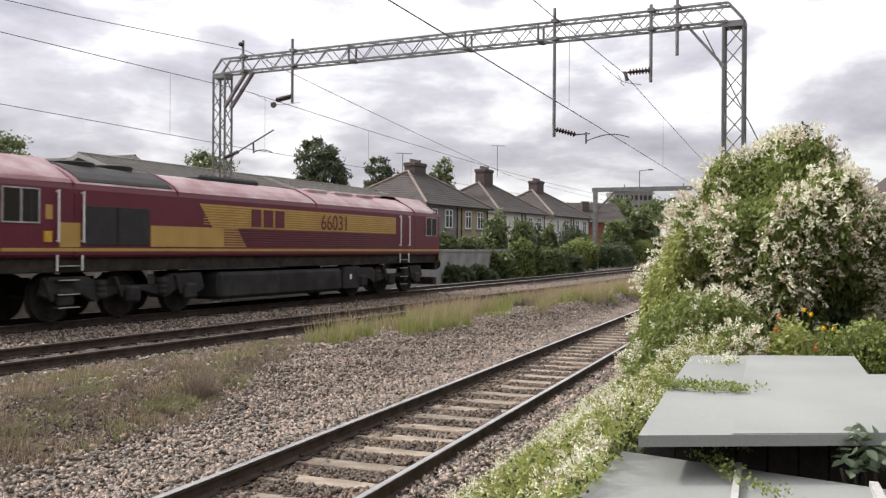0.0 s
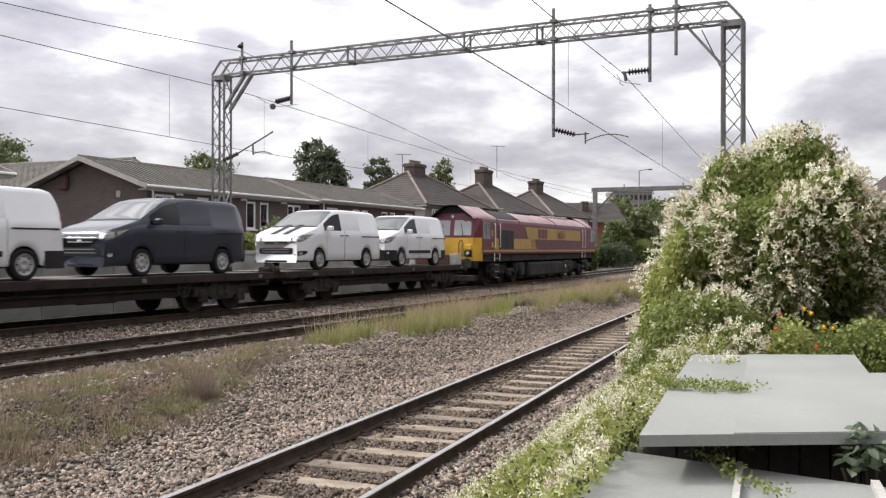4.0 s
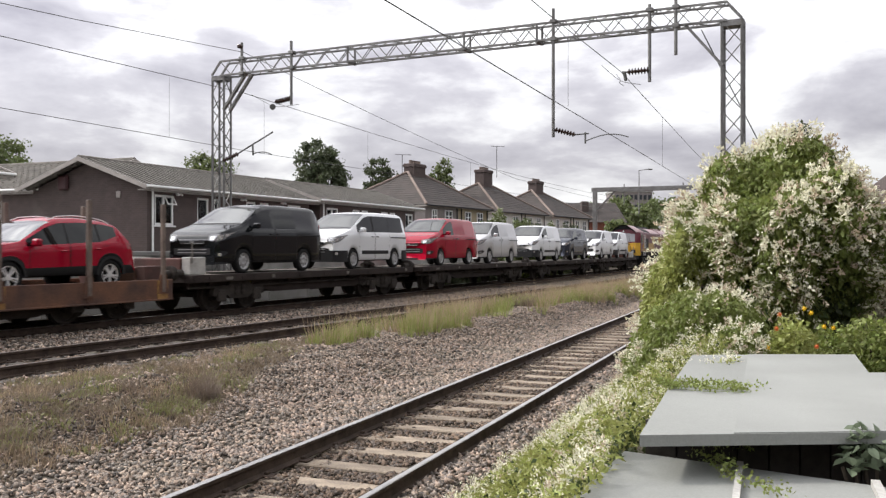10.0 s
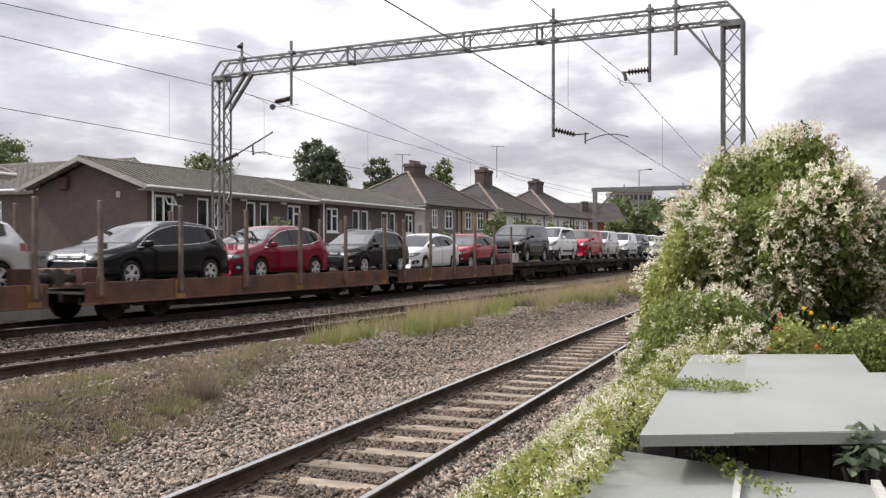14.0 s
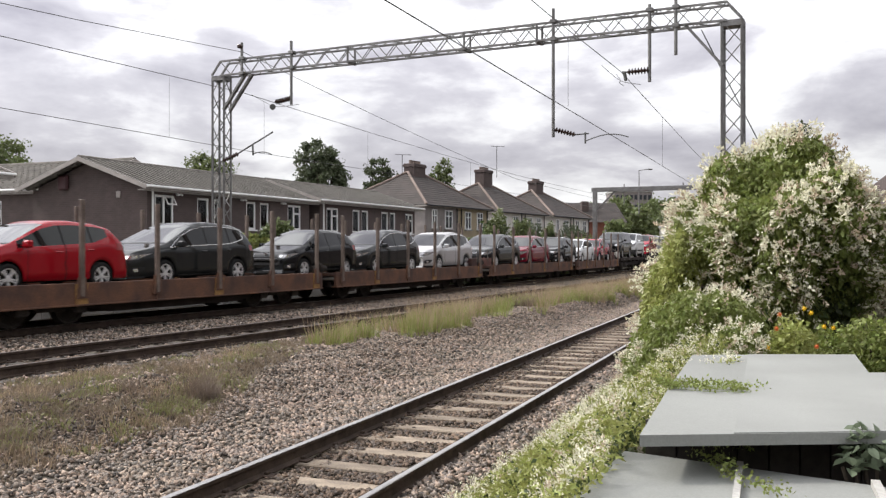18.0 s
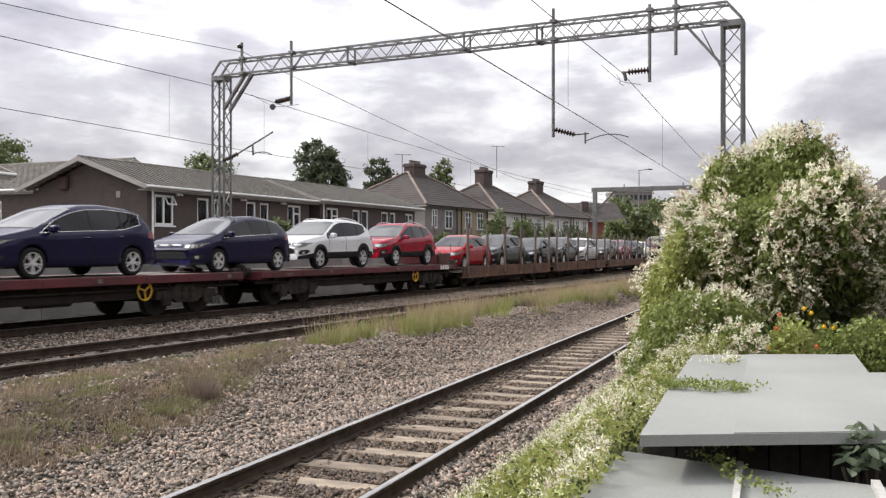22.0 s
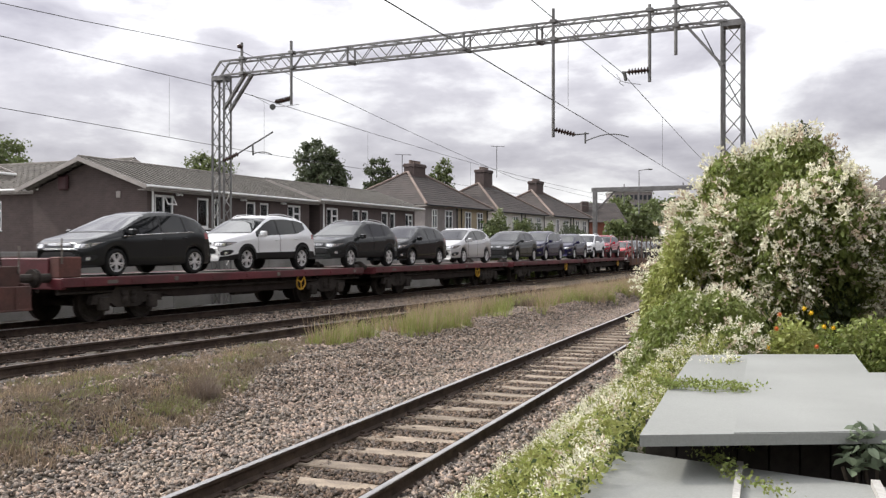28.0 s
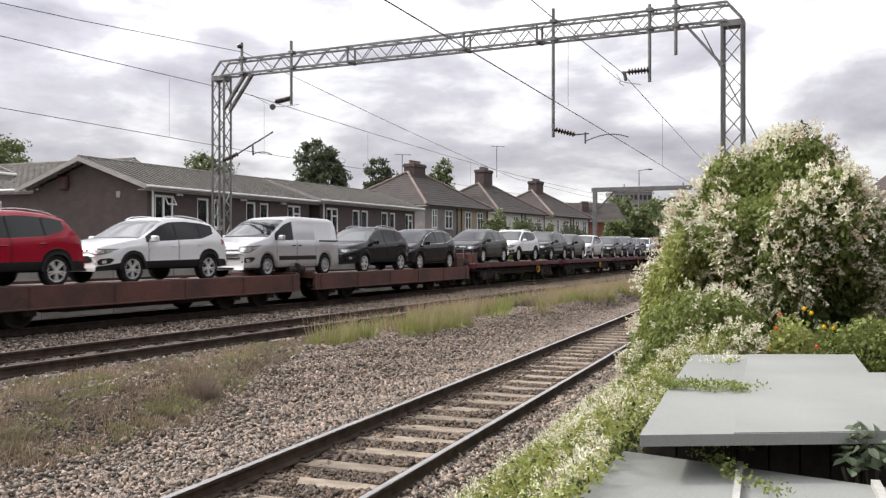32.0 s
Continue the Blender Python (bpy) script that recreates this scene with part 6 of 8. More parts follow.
tufts("grass", gx, gy, 15, 0.10, 0.10, 0.007, M["grass_olive"], "patches of short green grass among dry weeds", 0.9)
wx, wy = clumpy(x, y, 3.3, 0.62, 9.0)
tufts("low_weed", wx, wy, 10, 0.07, 0.07, 0.009, M["grass_olive"], "low olive weeds among the dry stems", 1.1)
x, y, s, o = strew(90000, -36, -2, 6.2, 11.0, main_xy, 1.0)
ok = (side_out(x, y) < -2.7) & (y > 7)
stones("ballast_stones", x[ok], y[ok], 0.022, M["stone_old"], "scattered dirty stones among the weeds", 0.45)
for wx, wy, wr, n, hh in ((-3.25, 12.2, 0.24, 40, 0.36), (-4.0, 11.9, 0.3, 12, 0.2), (2.35, 29.0, 0.6, 90, 0.34), (3.1, 31.0, 0.5, 70, 0.32)):
    r_, a_ = wr * np.sqrt(rng.uniform(0, 1, n)), rng.uniform(0, 6.283, n)
    tufts("dry_weed", wx + r_ * np.cos(a_), wy + r_ * np.sin(a_), 13, 0.05, hh, 0.0042, M["dead_weed"], "dead brown weed clump beside the ballast", 0.9)


# ---- cars and vans ----
# top: outline from the nose back (metres, height); fw: front axle behind the nose
MODELS = {
    "van": dict(L=4.97, W=0.985, fw=1.0, wb=2.93, r=0.335, sill=0.30, belt=[(0, 0.98), (0.5, 1.15), (1.4, 1.23), (4.97, 1.25)], tumble=0.15, steel=True,
                top=[(0, 0.90), (0.04, 1.03), (0.15, 1.12), (0.5, 1.23), (0.92, 1.35), (1.05, 1.41), (1.85, 1.87), (2.2, 1.955), (3.0, 1.97), (4.6, 1.95), (4.8, 1.90), (4.9, 1.55), (4.97, 0.5)],
                screen=(1.02, 2.0), win=[(1.28, 2.33)], rear=(4.8, 4.9), doors=[(1.38, 2.42), (2.46, 3.5)], lamp=(0.16, 0.62), grille=(0.50, 0.70), slot=(0.80, 0.90)),
    "suv": dict(L=4.42, W=0.92, fw=0.92, wb=2.69, r=0.35, sill=0.36, belt=[(0, 0.74), (0.7, 0.92), (1.6, 1.02), (3.6, 1.12), (4.52, 1.12)], tumble=0.2, steel=False,
                top=[(0, 0.66), (0.05, 0.86), (0.2, 0.95), (0.8, 1.06), (1.25, 1.12), (1.95, 1.53), (2.3, 1.655), (2.9, 1.68), (3.55, 1.63), (3.94, 1.54), (4.22, 1.14), (4.36, 1.0), (4.42, 0.5)],
                screen=(1.25, 2.1), win=[(1.38, 2.42), (2.48, 3.3), (3.36, 3.86)], rear=(3.95, 4.22), doors=[(1.42, 2.45), (2.48, 3.4)], lamp=(0.16, 0.52), grille=(0.5, 0.66), slot=(0.74, 0.82)),
    "mpv": dict(L=4.24, W=0.91, fw=0.89, wb=2.66, r=0.325, sill=0.25, belt=[(0, 0.70), (0.6, 0.86), (1.3, 0.98), (3.5, 1.10), (4.4, 1.08)], tumble=0.22, steel=False,
                top=[(0, 0.62), (0.05, 0.79), (0.2, 0.87), (0.6, 0.97), (0.95, 1.06), (1.9, 1.50), (2.25, 1.59), (2.8, 1.62), (3.45, 1.56), (3.82, 1.46), (4.08, 1.08), (4.19, 0.95), (4.24, 0.45)],
                screen=(0.98, 2.0), win=[(1.12, 2.36), (2.42, 3.2), (3.26, 3.7)], rear=(3.82, 4.08), doors=[(1.36, 2.39), (2.42, 3.3)], lamp=(0.14, 0.56), grille=(0.36, 0.56), slot=(0.70, 0.77)),
    "people_carrier": dict(L=4.66, W=0.94, fw=1.04, wb=2.80, r=0.335, sill=0.26, belt=[(0, 0.72), (0.7, 0.90), (1.4, 1.00), (3.8, 1.10), (4.66, 1.08)], tumble=0.2, steel=False,
                           top=[(0, 0.64), (0.05, 0.82), (0.2, 0.91), (0.8, 1.03), (1.15, 1.11), (2.08, 1.56), (2.5, 1.67), (3.1, 1.70), (3.9, 1.63), (4.24, 1.51), (4.47, 1.12), (4.6, 0.97), (4.66, 0.45)],
                           screen=(1.17, 2.18), win=[(1.34, 2.58), (2.64, 3.5), (3.56, 4.08)], rear=(4.24, 4.47), doors=[(1.55, 2.61), (2.64, 3.6)], lamp=(0.14, 0.60), grille=(0.38, 0.60), slot=(0.72, 0.80)),
    "mini_mpv": dict(L=4.08, W=0.88, fw=0.83, wb=2.45, r=0.32, sill=0.25, belt=[(0, 0.70), (0.6, 0.88), (1.2, 0.98), (3.3, 1.10), (4.08, 1.10)], tumble=0.2, steel=False,
                     top=[(0, 0.62), (0.05, 0.80), (0.2, 0.90), (0.6, 1.00), (0.9, 1.08), (1.75, 1.50), (2.1, 1.59), (2.6, 1.61), (3.3, 1.55), (3.65, 1.45), (3.92, 1.08), (4.02, 0.95), (4.08, 0.45)],
                     screen=(0.92, 1.85), win=[(1.06, 2.2), (2.26, 2.98), (3.04, 3.5)], rear=(3.65, 3.92), doors=[(1.28, 2.23), (2.26, 3.08)], lamp=(0.12, 0.52), grille=(0.44, 0.68), slot=(0.30, 0.38)),
    "small_van": dict(L=4.82, W=0.92, fw=0.88, wb=3.03, r=0.325, sill=0.28, belt=[(0, 0.76), (0.6, 0.96), (1.3, 1.06), (4.82, 1.08)], tumble=0.12, steel=True,
                      top=[(0, 0.68), (0.06, 0.90), (0.2, 0.99), (0.8, 1.13), (1.05, 1.20), (1.75, 1.66), (2.1, 1.78), (2.7, 1.83), (4.5, 1.80), (4.66, 1.74), (4.76, 1.4), (4.82, 0.45)],
                      screen=(1.05, 1.9), win=[(1.25, 2.2)], rear=(4.66, 4.76), doors=[(1.3, 2.3), (2.34, 3.35)], lamp=(0.12, 0.58), grille=(0.52, 0.80), slot=(0.34, 0.42)),
}
for k_ in MODELS.values():
    if not k_["steel"]:
        k_.update(top=[(u, z * 0.975) for u, z in k_["top"]], belt=[(u, z * 0.965) for u, z in k_["belt"]], r=k_["r"] * 0.99)
MODELS["minibus"] = dict(MODELS["van"], win=[(1.28, 2.33), (2.46, 3.52), (3.55, 4.62)])


def car_pieces(kind):
    """All meshes of one kind of car: (name, mesh, material or None for the paint, piece it belongs to, label)."""
    k = MODELS[kind]
    L, W, fw, wb, r, sill = (k[n] for n in ("L", "W", "fw", "wb", "r", "sill"))
    mid = fw + wb / 2
    H = max(z for _, z in k["top"])
    ra = r + 0.048
    us = set(np.round(np.linspace(0, L, 44), 3)) | {0.0, 0.015, 0.04, 0.08, 0.13, L}
    for c in (fw, fw + wb):
        us |= {round(c + ra * f, 3) for f in (-1.001, -0.97, -0.9, -0.75, -0.5, -0.25, 0, 0.25, 0.5, 0.75, 0.9, 0.97, 1.001)}
    for a, b in k["win"] + [k["screen"], k["rear"], k["lamp"]]:
        us |= {a, b}
    us |= {k["screen"][0] - 0.10}
    for a, b in k["doors"]:
        us |= {a, round(a + 0.014, 3), b, round(b + 0.014, 3)}
    us = np.array(sorted(u for u in us if 0 <= u <= L))
    us = us[np.concatenate([[True], np.diff(us) > 0.004])]
    tu, tz = zip(*k["top"])
    dense = np.linspace(0, L, 600)
    smooth_top = np.interp(dense, tu, tz)
    ker = np.ones(17) / 17
    padded = np.concatenate([np.full(8, smooth_top[0]), smooth_top, np.full(8, smooth_top[-1])])
    rounded = np.convolve(padded, ker, "valid")
    U = np.interp(us, dense, np.where((dense < 0.12) | (dense > L - 0.12), smooth_top, rounded))
    B = np.minimum(np.interp(us, *zip(*k["belt"])), U - 0.012)
    low = np.full(len(us), sill)
    low = np.where(us < 0.35, sill - 0.06 + 0.05 * us / 0.35, low)
    arch_at = np.zeros(len(us), bool)
    for c in (fw, fw + wb):
        d = np.abs(us - c)
        z = r + np.sqrt(np.maximum(ra * ra - d * d, 0))
        arch_at |= d < ra
        low = np.where(d < ra, np.maximum(low, z), low)
    low = np.minimum(low, B - 0.05)
    blunt = 0.22 if k["steel"] else 0.27
    wide = W * (1 - blunt * np.maximum(0, (0.60 - us) / 0.60) ** 2.8) * (1 - 0.10 * np.maximum(0, (us - (L - 0.5)) / 0.5) ** 2)
    rings = []
    for i, u in enumerate(us):
        w, zl, b, t = wide[i], low[i], B[i], U[i]
        g = max(t - b, 0.001)
        wr = w - k["tumble"] * min(1, g / max(H - b, 0.01)) - 0.03
        kick = 0.0
        if not k["steel"]:
            k0, k1 = k["win"][-1]
            kick = min(0.13 * float(np.clip((u - k0 + 0.1) / (k1 - k0 + 0.1), 0, 1)) ** 1.6, g * 0.5)
        z6 = b + min(0.02, g * 0.2) + kick
        y6 = w - 0.04 + (wr + 0.01 - w + 0.04) * kick / max(0.8 * g, 0.01)
        sec = [(w - 0.05, zl), (w - 0.014, zl + 0.06 * (b - zl)), (w + 0.002, zl + 0.28 * (b - zl)), (w - 0.007, zl + 0.54 * (b - zl)), (w + 0.010, zl + 0.80 * (b - zl)), (w - 0.022, b),
               (y6, z6), (wr + 0.01, b + g * 0.80), (wr - 0.05, b + g * 0.93), (wr - 0.16, b + g * 0.985), (wr * 0.5, t - 0.0), (0.0, t + 0.008 * min(1, g * 3))]
        rings.append([(mid - u, y, z) for y, z in sec])
    R = np.array(rings)
    J = R.shape[1]

    def inside(ranges, u):
        return next((n for n, (a, b) in enumerate(ranges) if a - 1e-4 <= u <= b + 1e-4), None)

    groups = {}
    for i in range(len(us) - 1):
        u = (us[i] + us[i + 1]) / 2
        for j in range(J - 1):
            for side in (1, -1):
                g = "body"
                w = inside(k["win"], u)
                if j in (6,) and w is not None and R[i, 7, 2] - R[i, 6, 2] > 0.03:
                    g = ("side_window", w, side)
                elif j == 6 and len(k["win"]) > 1 and k["win"][0][0] < u < k["win"][-1][1]:
                    g = ("window_pillar", 0, side)
                elif j >= 8 and k["screen"][0] - 0.10 < u < k["screen"][0]:
                    g = "scuttle"
                elif j >= 8 and k["screen"][0] < u < k["screen"][1]:
                    g = "windscreen"
                elif j >= 9 and k["rear"][0] < u < k["rear"][1]:
                    g = "rear_window"
                elif j == 4 and u > L - 0.34 and kind not in ("van", "minibus", "small_van"):
                    g = ("tail_light", 0, side)
                elif j <= 5:
                    d = inside(k["doors"], u)
                    seam = any(abs(u - (a + 0.007)) < 0.0075 or abs(u - (b + 0.007)) < 0.0075 for a, b in k["doors"])
                    if seam and not arch_at[i]:
                        g = ("door_gap", 0, side)
                    elif d is not None:
                        g = ("door", d, side)
                if j <= 1 and kind in ("suv",):
                    g = ("side_cladding", 0, side)
                groups.setdefault(g, []).append((i, j, side))
    out = []
    for g, cells in groups.items():
        bm = bmesh.new()
        vs = {}

        def vert(i, j, side):
            key = (i, j, 1 if j == J - 1 else side)
            if key not in vs:
                x, y, z = R[i, j]
                vs[key] = bm.verts.new((x, y * side, z))
            return vs[key]

        for i, j, side in cells:
            q = [vert(i, j, side), vert(i + 1, j, side), vert(i + 1, j + 1, side), vert(i, j + 1, side)]
            if len(set(q)) == 4:
                try:
                    bm.faces.new(q if side == -1 else q[::-1])
                except ValueError:
                    pass
        if g == "body":
            for i in (0, len(us) - 1):
                loop = [vert(i, j, 1) for j in range(J)] + [vert(i, j, -1) for j in range(J - 2, -1, -1)]
                bm.faces.new(loop if i == 0 else loop[::-1])
        name = g if isinstance(g, str) else g[0]
        mk = {"body": None, "door": None, "windscreen": "car_glass", "side_window": "side_glass", "rear_window": "car_glass", "headlight": "lamp_clear", "tail_light": "lamp_red",
              "door_gap": "under", "side_cladding": "plastic", "window_pillar": "plastic", "scuttle": "plastic"}[name]
        if name == "door":
            for v in bm.verts:
                v.co.y += 0.003 * (1 if v.co.y > 0 else -1)
        out.append([name, bm, mk, None, "", True])
    # the front, laid on the skin: a runs from the centre outwards and round the corner
    nose_u, nose_z = [u for u, _ in k["top"][:4]], [z for _, z in k["top"][:4]]

    def skin(a, z, proud):
        uf = float(np.interp(z, nose_z, nose_u))
        wf = float(np.interp(uf, us, wide)) - 0.02
        if a <= wf:
            return Vector((mid - uf + proud, a, z))
        u = uf + a - wf
        y, y2 = (float(np.interp(v, us, wide)) for v in (u, u + 0.02))
        t = Vector((-0.02, y2 - y, 0)).normalized()
        return Vector((mid - u, y, z)) + Vector((t.y, -t.x, 0)) * (proud + 0.006)

    def patch(name, cols, mk, owner=None, label="", proud=0.007, sides=(1, -1), rows=1):
        """cols: (a, low, high). One mesh per entry of sides; with both in one tuple, one mesh across the front."""
        for grp in sides:
            bm = bmesh.new()
            for side in (grp if isinstance(grp, tuple) else (grp,)):
                grid = [[bm.verts.new(Vector((p.x, p.y * side, p.z))) for p in (skin(a, lo + (hi - lo) * n / rows, proud) for n in range(rows + 1))] for a, lo, hi in cols]
                for p, q in zip(grid, grid[1:]):
                    for n in range(rows):
                        f = (p[n], q[n], q[n + 1], p[n + 1])
                        bm.faces.new(f if side > 0 else f[::-1])
            out.append([name, bm, mk, owner, label, False])

    both_sides = ((1, -1),)
    g0, g1 = k["grille"]
    s0, s1 = k["slot"]
    van_like = k["steel"]
    end = k["lamp"][1]
    inner_a = (0.56 if van_like else 0.50) * W
    outer_a = float(wide[0]) + end - 0.05
    hood = float(np.interp(0.12, us, U))
    tail = float(np.interp(end, us, B)) - 0.02
    tall = 0.21 if van_like else 0.145

    def lamp_cols(f0, f1, lo_cut, hi_cut, n=11):
        cols = []
        for i in range(n):
            f = f0 + (f1 - f0) * i / (n - 1)
            hi = (hood - 0.05) * (1 - f) + tail * f
            h = tall * (0.45 + 0.55 * math.sin(math.pi * min(1, f * 1.1 + 0.12))) * (1 - f ** 3)
            cols.append((inner_a + (outer_a - inner_a) * f, hi - h * lo_cut - 0.004, hi - h * hi_cut))
        return cols

    for side in (1, -1):
        li = len(out)
        patch("headlight", lamp_cols(0, 1, 1.0, 0.0), "lamp_smoke", None, "swept-back headlight with dark surround", 0.007, (side,), 2)
        patch("lamp_reflector", lamp_cols(0.08, 0.48, 0.82, 0.2, 6), "lamp_clear", li, "", 0.011, (side,))
        patch("lamp_reflector", lamp_cols(0.54, 0.86, 0.80, 0.25, 5), "lamp_clear", li, "", 0.011, (side,))
    # underside that closes the arches
    bm = boxed((mid - L + 0.25, -W + 0.27, sill - 0.04), (mid - 0.2, W - 0.27, 0.78))
    out.append(["underbody", bm, "under", None, "", False])
    nose = mid + 0.004
    half = 0.60 * W
    flare = 1.12 if van_like else 0.80
    gi = len(out)
    patch("grille", [(0.0, g0, g1), (half * 0.82, g0, g1), (half * (1.02 if flare < 1 else 1.06), g0 + 0.02, g1 - (0.08 if flare < 1 else 0.02))], "plastic", None, "black lower grille", 0.006, both_sides)
    for z in np.arange(g0 + 0.06, g1 - 0.02, 0.085):
        patch("grille_bar", [(0.0, z, z + 0.016), (half * 0.84, z, z + 0.016)], "steel_rim" if van_like else "grille", gi, "", 0.014, both_sides)
    if s0 > g1:
        patch("upper_grille", [(0.0, s0, s1), (half * 0.72, s0 + 0.005, s1 - 0.005)], "plastic", None, "slim upper grille", 0.006, both_sides)
        ui = len(out) - 1
        patch("grille_trim", [(0.0, s0 + 0.012, s0 + 0.03), (half * 0.66, s0 + 0.016, s0 + 0.03)], "chrome", ui, "", 0.013, both_sides)
        if not van_like:
            patch("grille_trim", [(0.0, s1 - 0.03, s1 - 0.012), (half * 0.68, s1 - 0.03, s1 - 0.016)], "chrome", ui, "", 0.013, both_sides)
    low_z = sill + (0.16 if van_like else 0.10)
    for side in (1, -1):
        fi = len(out)
        patch("fog_light_bezel", [(half * 1.16, low_z, low_z + 0.03), (half * 1.32, low_z - 0.01, low_z + 0.13), (half * 1.62, low_z + 0.02, low_z + 0.15), (half * 1.78, low_z + 0.09, low_z + 0.13)], "plastic", None, "black fog light recess", 0.008, (side,))
        patch("fog_light", [(half * 1.36, low_z + 0.02, low_z + 0.09), (half * 1.50, low_z + 0.02, low_z + 0.10)], "lamp_clear", fi, "", 0.013, (side,))
    patch("lower_lip", [(0.0, sill - 0.05, sill + 0.012), (float(wide[0]), sill - 0.05, sill + 0.012), (float(wide[0]) + 0.3, sill - 0.03, sill + 0.012)], "plastic", None, "black lower lip of the bumper", 0.010, both_sides)
    bz = (s0 + s1) / 2 if s0 > g1 else g1 + 0.09
    out.append(["badge", lathe(bmesh.new(), [(0.075, 0), (0.07, 0.012)], 14, Matrix.Translation(skin(0.0, bz, 0.012)) @ Matrix.Rotation(math.pi / 2, 4, "Y") @ Matrix.Diagonal((0.5, 1, 1, 1))), "chrome", None, "plain oval badge", False])
    if kind == "mpv":
        for y in (-1, 1):
            bm = bmesh.new()
            pts = [(mid - u, y * (float(np.interp(u, us, wide)) - 0.026), float(np.interp(u, us, B)) + 0.008) for u in np.linspace(k["win"][0][0], k["win"][-1][1] - 0.2, 9)]
            for p, q in zip(pts, pts[1:]):
                rod(bm, p, q, 0.010, 5)
            out.append(["belt_trim", bm, "chrome", None, "chrome line under the windows", False])
    # mirrors
    mu = k["win"][0][0] + 0.14
    mz = float(np.interp(mu, us, B)) + 0.08
    for y in (-1, 1):
        bm = boxed((mid - mu - 0.07, y * (W + 0.11) - 0.10, mz - 0.07), (mid - mu + 0.08, y * (W + 0.11) + 0.10, mz + 0.09), 0.035)
        box(bm, (mid - mu - 0.03, y * (W - 0.01) - 0.06, mz - 0.06), (mid - mu + 0.03, y * (W - 0.01) + 0.06, mz - 0.01), 0.01)
        out.append(["wing_mirror", bm, None, None, "", False])
    # handles
    for d0, d1 in k["doors"]:
        for y in (-1, 1):
            hz = float(np.interp(d1, us, B)) - 0.14
            hx = mid - (d1 - 0.16 if (d0, d1) == k["doors"][0] or not k["steel"] else d0 + 0.14)
            out.append(["door_handle", boxed((hx - 0.09, y * (W + 0.012) - 0.018, hz - 0.018), (hx + 0.09, y * (W + 0.012) + 0.018, hz + 0.018), 0.012), "plastic" if k["steel"] else None, None, "", False])
    # wheels
    for wi, c in enumerate((fw, fw + wb)):
        for y in (-1, 1):
            m = Matrix.Translation((mid - c, y * (W - 0.115), r)) @ Matrix.Rotation(-y * math.pi / 2, 4, "X")
            bm = lathe(bmesh.new(), [(r * 0.66, -0.10), (r * 0.93, -0.11), (r, -0.075), (r, 0.075), (r * 0.93, 0.10), (r * 0.70, 0.105), (r * 0.68, 0.06)], 28, m)
            ti = len(out)
            out.append(["wheel", bm, "tyre", None, "black rubber tyre", True])
            bm = bmesh.new()
            if k["steel"]:
                lathe(bm, [(r * 0.69, 0.05), (r * 0.69, 0.098), (r * 0.63, 0.095), (r * 0.58, 0.062), (r * 0.40, 0.07), (r * 0.34, 0.085), (r * 0.2, 0.088), (r * 0.16, 0.075), (0.01, 0.075)], 24, m)
                out.append(["rim", bm, "steel_rim", ti, "grey steel rim", True])
                bm = bmesh.new()
                for a in range(8):
                    an = a * math.pi / 4
                    rod(bm, m @ Vector((math.cos(an) * r * 0.49, math.sin(an) * r * 0.49, 0.055)), m @ Vector((math.cos(an) * r * 0.49, math.sin(an) * r * 0.49, 0.0705)), r * 0.06, 8)
                out.append(["rim_holes", bm, "under", ti, "", False])
            else:
                lathe(bm, [(r * 0.69, 0.04), (r * 0.70, 0.100), (r * 0.64, 0.098), (r * 0.62, 0.03), (r * 0.60, 0.0), (0.01, 0.0)], 28, m)
                out.append(["brake", lathe(bmesh.new(), [(r * 0.60, 0.004), (r * 0.58, 0.012), (0.02, 0.012)], 20, m), "under", ti, "", False])
                for a in range(5):
                    an = a * 2 * math.pi / 5 + 0.3
                    for o in (-0.16, 0.16):
                        bar(bm, m @ Vector((math.cos(an + o * 1.6) * r * 0.12, math.sin(an + o * 1.6) * r * 0.12, 0.08)), m @ Vector((math.cos(an + o) * r * 0.66, math.sin(an + o) * r * 0.66, 0.086)), r * 0.11, 0.03)
                lathe(bm, [(r * 0.2, 0.06), (r * 0.2, 0.092), (r * 0.14, 0.1), (0.01, 0.1)], 14, m)
                out.append(["rim", bm, "alloy", ti, "bright five-spoke alloy rim", False])
    if kind in ("van", "minibus", "small_van"):
        for y in (-1, 1):
            u0, u1 = fw + 0.52, fw + wb - 0.55
            out.append(["side_moulding", boxed((mid - u1, y * (W + 0.012) - 0.014, 0.50), (mid - u0, y * (W + 0.012) + 0.014, 0.62), 0.012), "plastic", None, "black plastic rubbing strip", False])
            out.append(["sliding_rail", boxed((mid - L + 0.18, y * (W + 0.0) - 0.012, 1.06), (mid - fw - wb + 0.35, y * (W + 0.0) + 0.012, 1.10), 0.005), "plastic", None, "", False])
            out.append(["tail_light", boxed((mid - L - 0.012, y * (W - 0.19) - 0.045, 0.95), (mid - L + 0.05, y * (W - 0.19) + 0.045, 1.42), 0.015), "lamp_red", None, "", False])
    if kind in ("van", "minibus"):
        for a, b, n in ((0.0, fw - ra - 0.01, "front_bumper"), (fw + wb + ra + 0.02, L, "rear_bumper")):
            bm = bmesh.new()
            ids = [i for i in range(len(us)) if a - 0.001 <= us[i] <= b + 0.001]
            cols = []
            for i in ids:
                cols.append([bm.verts.new((mid - us[i] + (0.012 if us[i] < 0.02 else -0.012 if us[i] > L - 0.02 else 0), s * (wide[i] + 0.012), z)) for s in (1, -1) for z in (0.24, 0.62)])
            for p, q in zip(cols, cols[1:]):
                bm.faces.new((p[0], q[0], q[1], p[1]))
                bm.faces.new((p[2], p[3], q[3], q[2]))
            e = cols[0] if n == "front_bumper" else cols[-1]
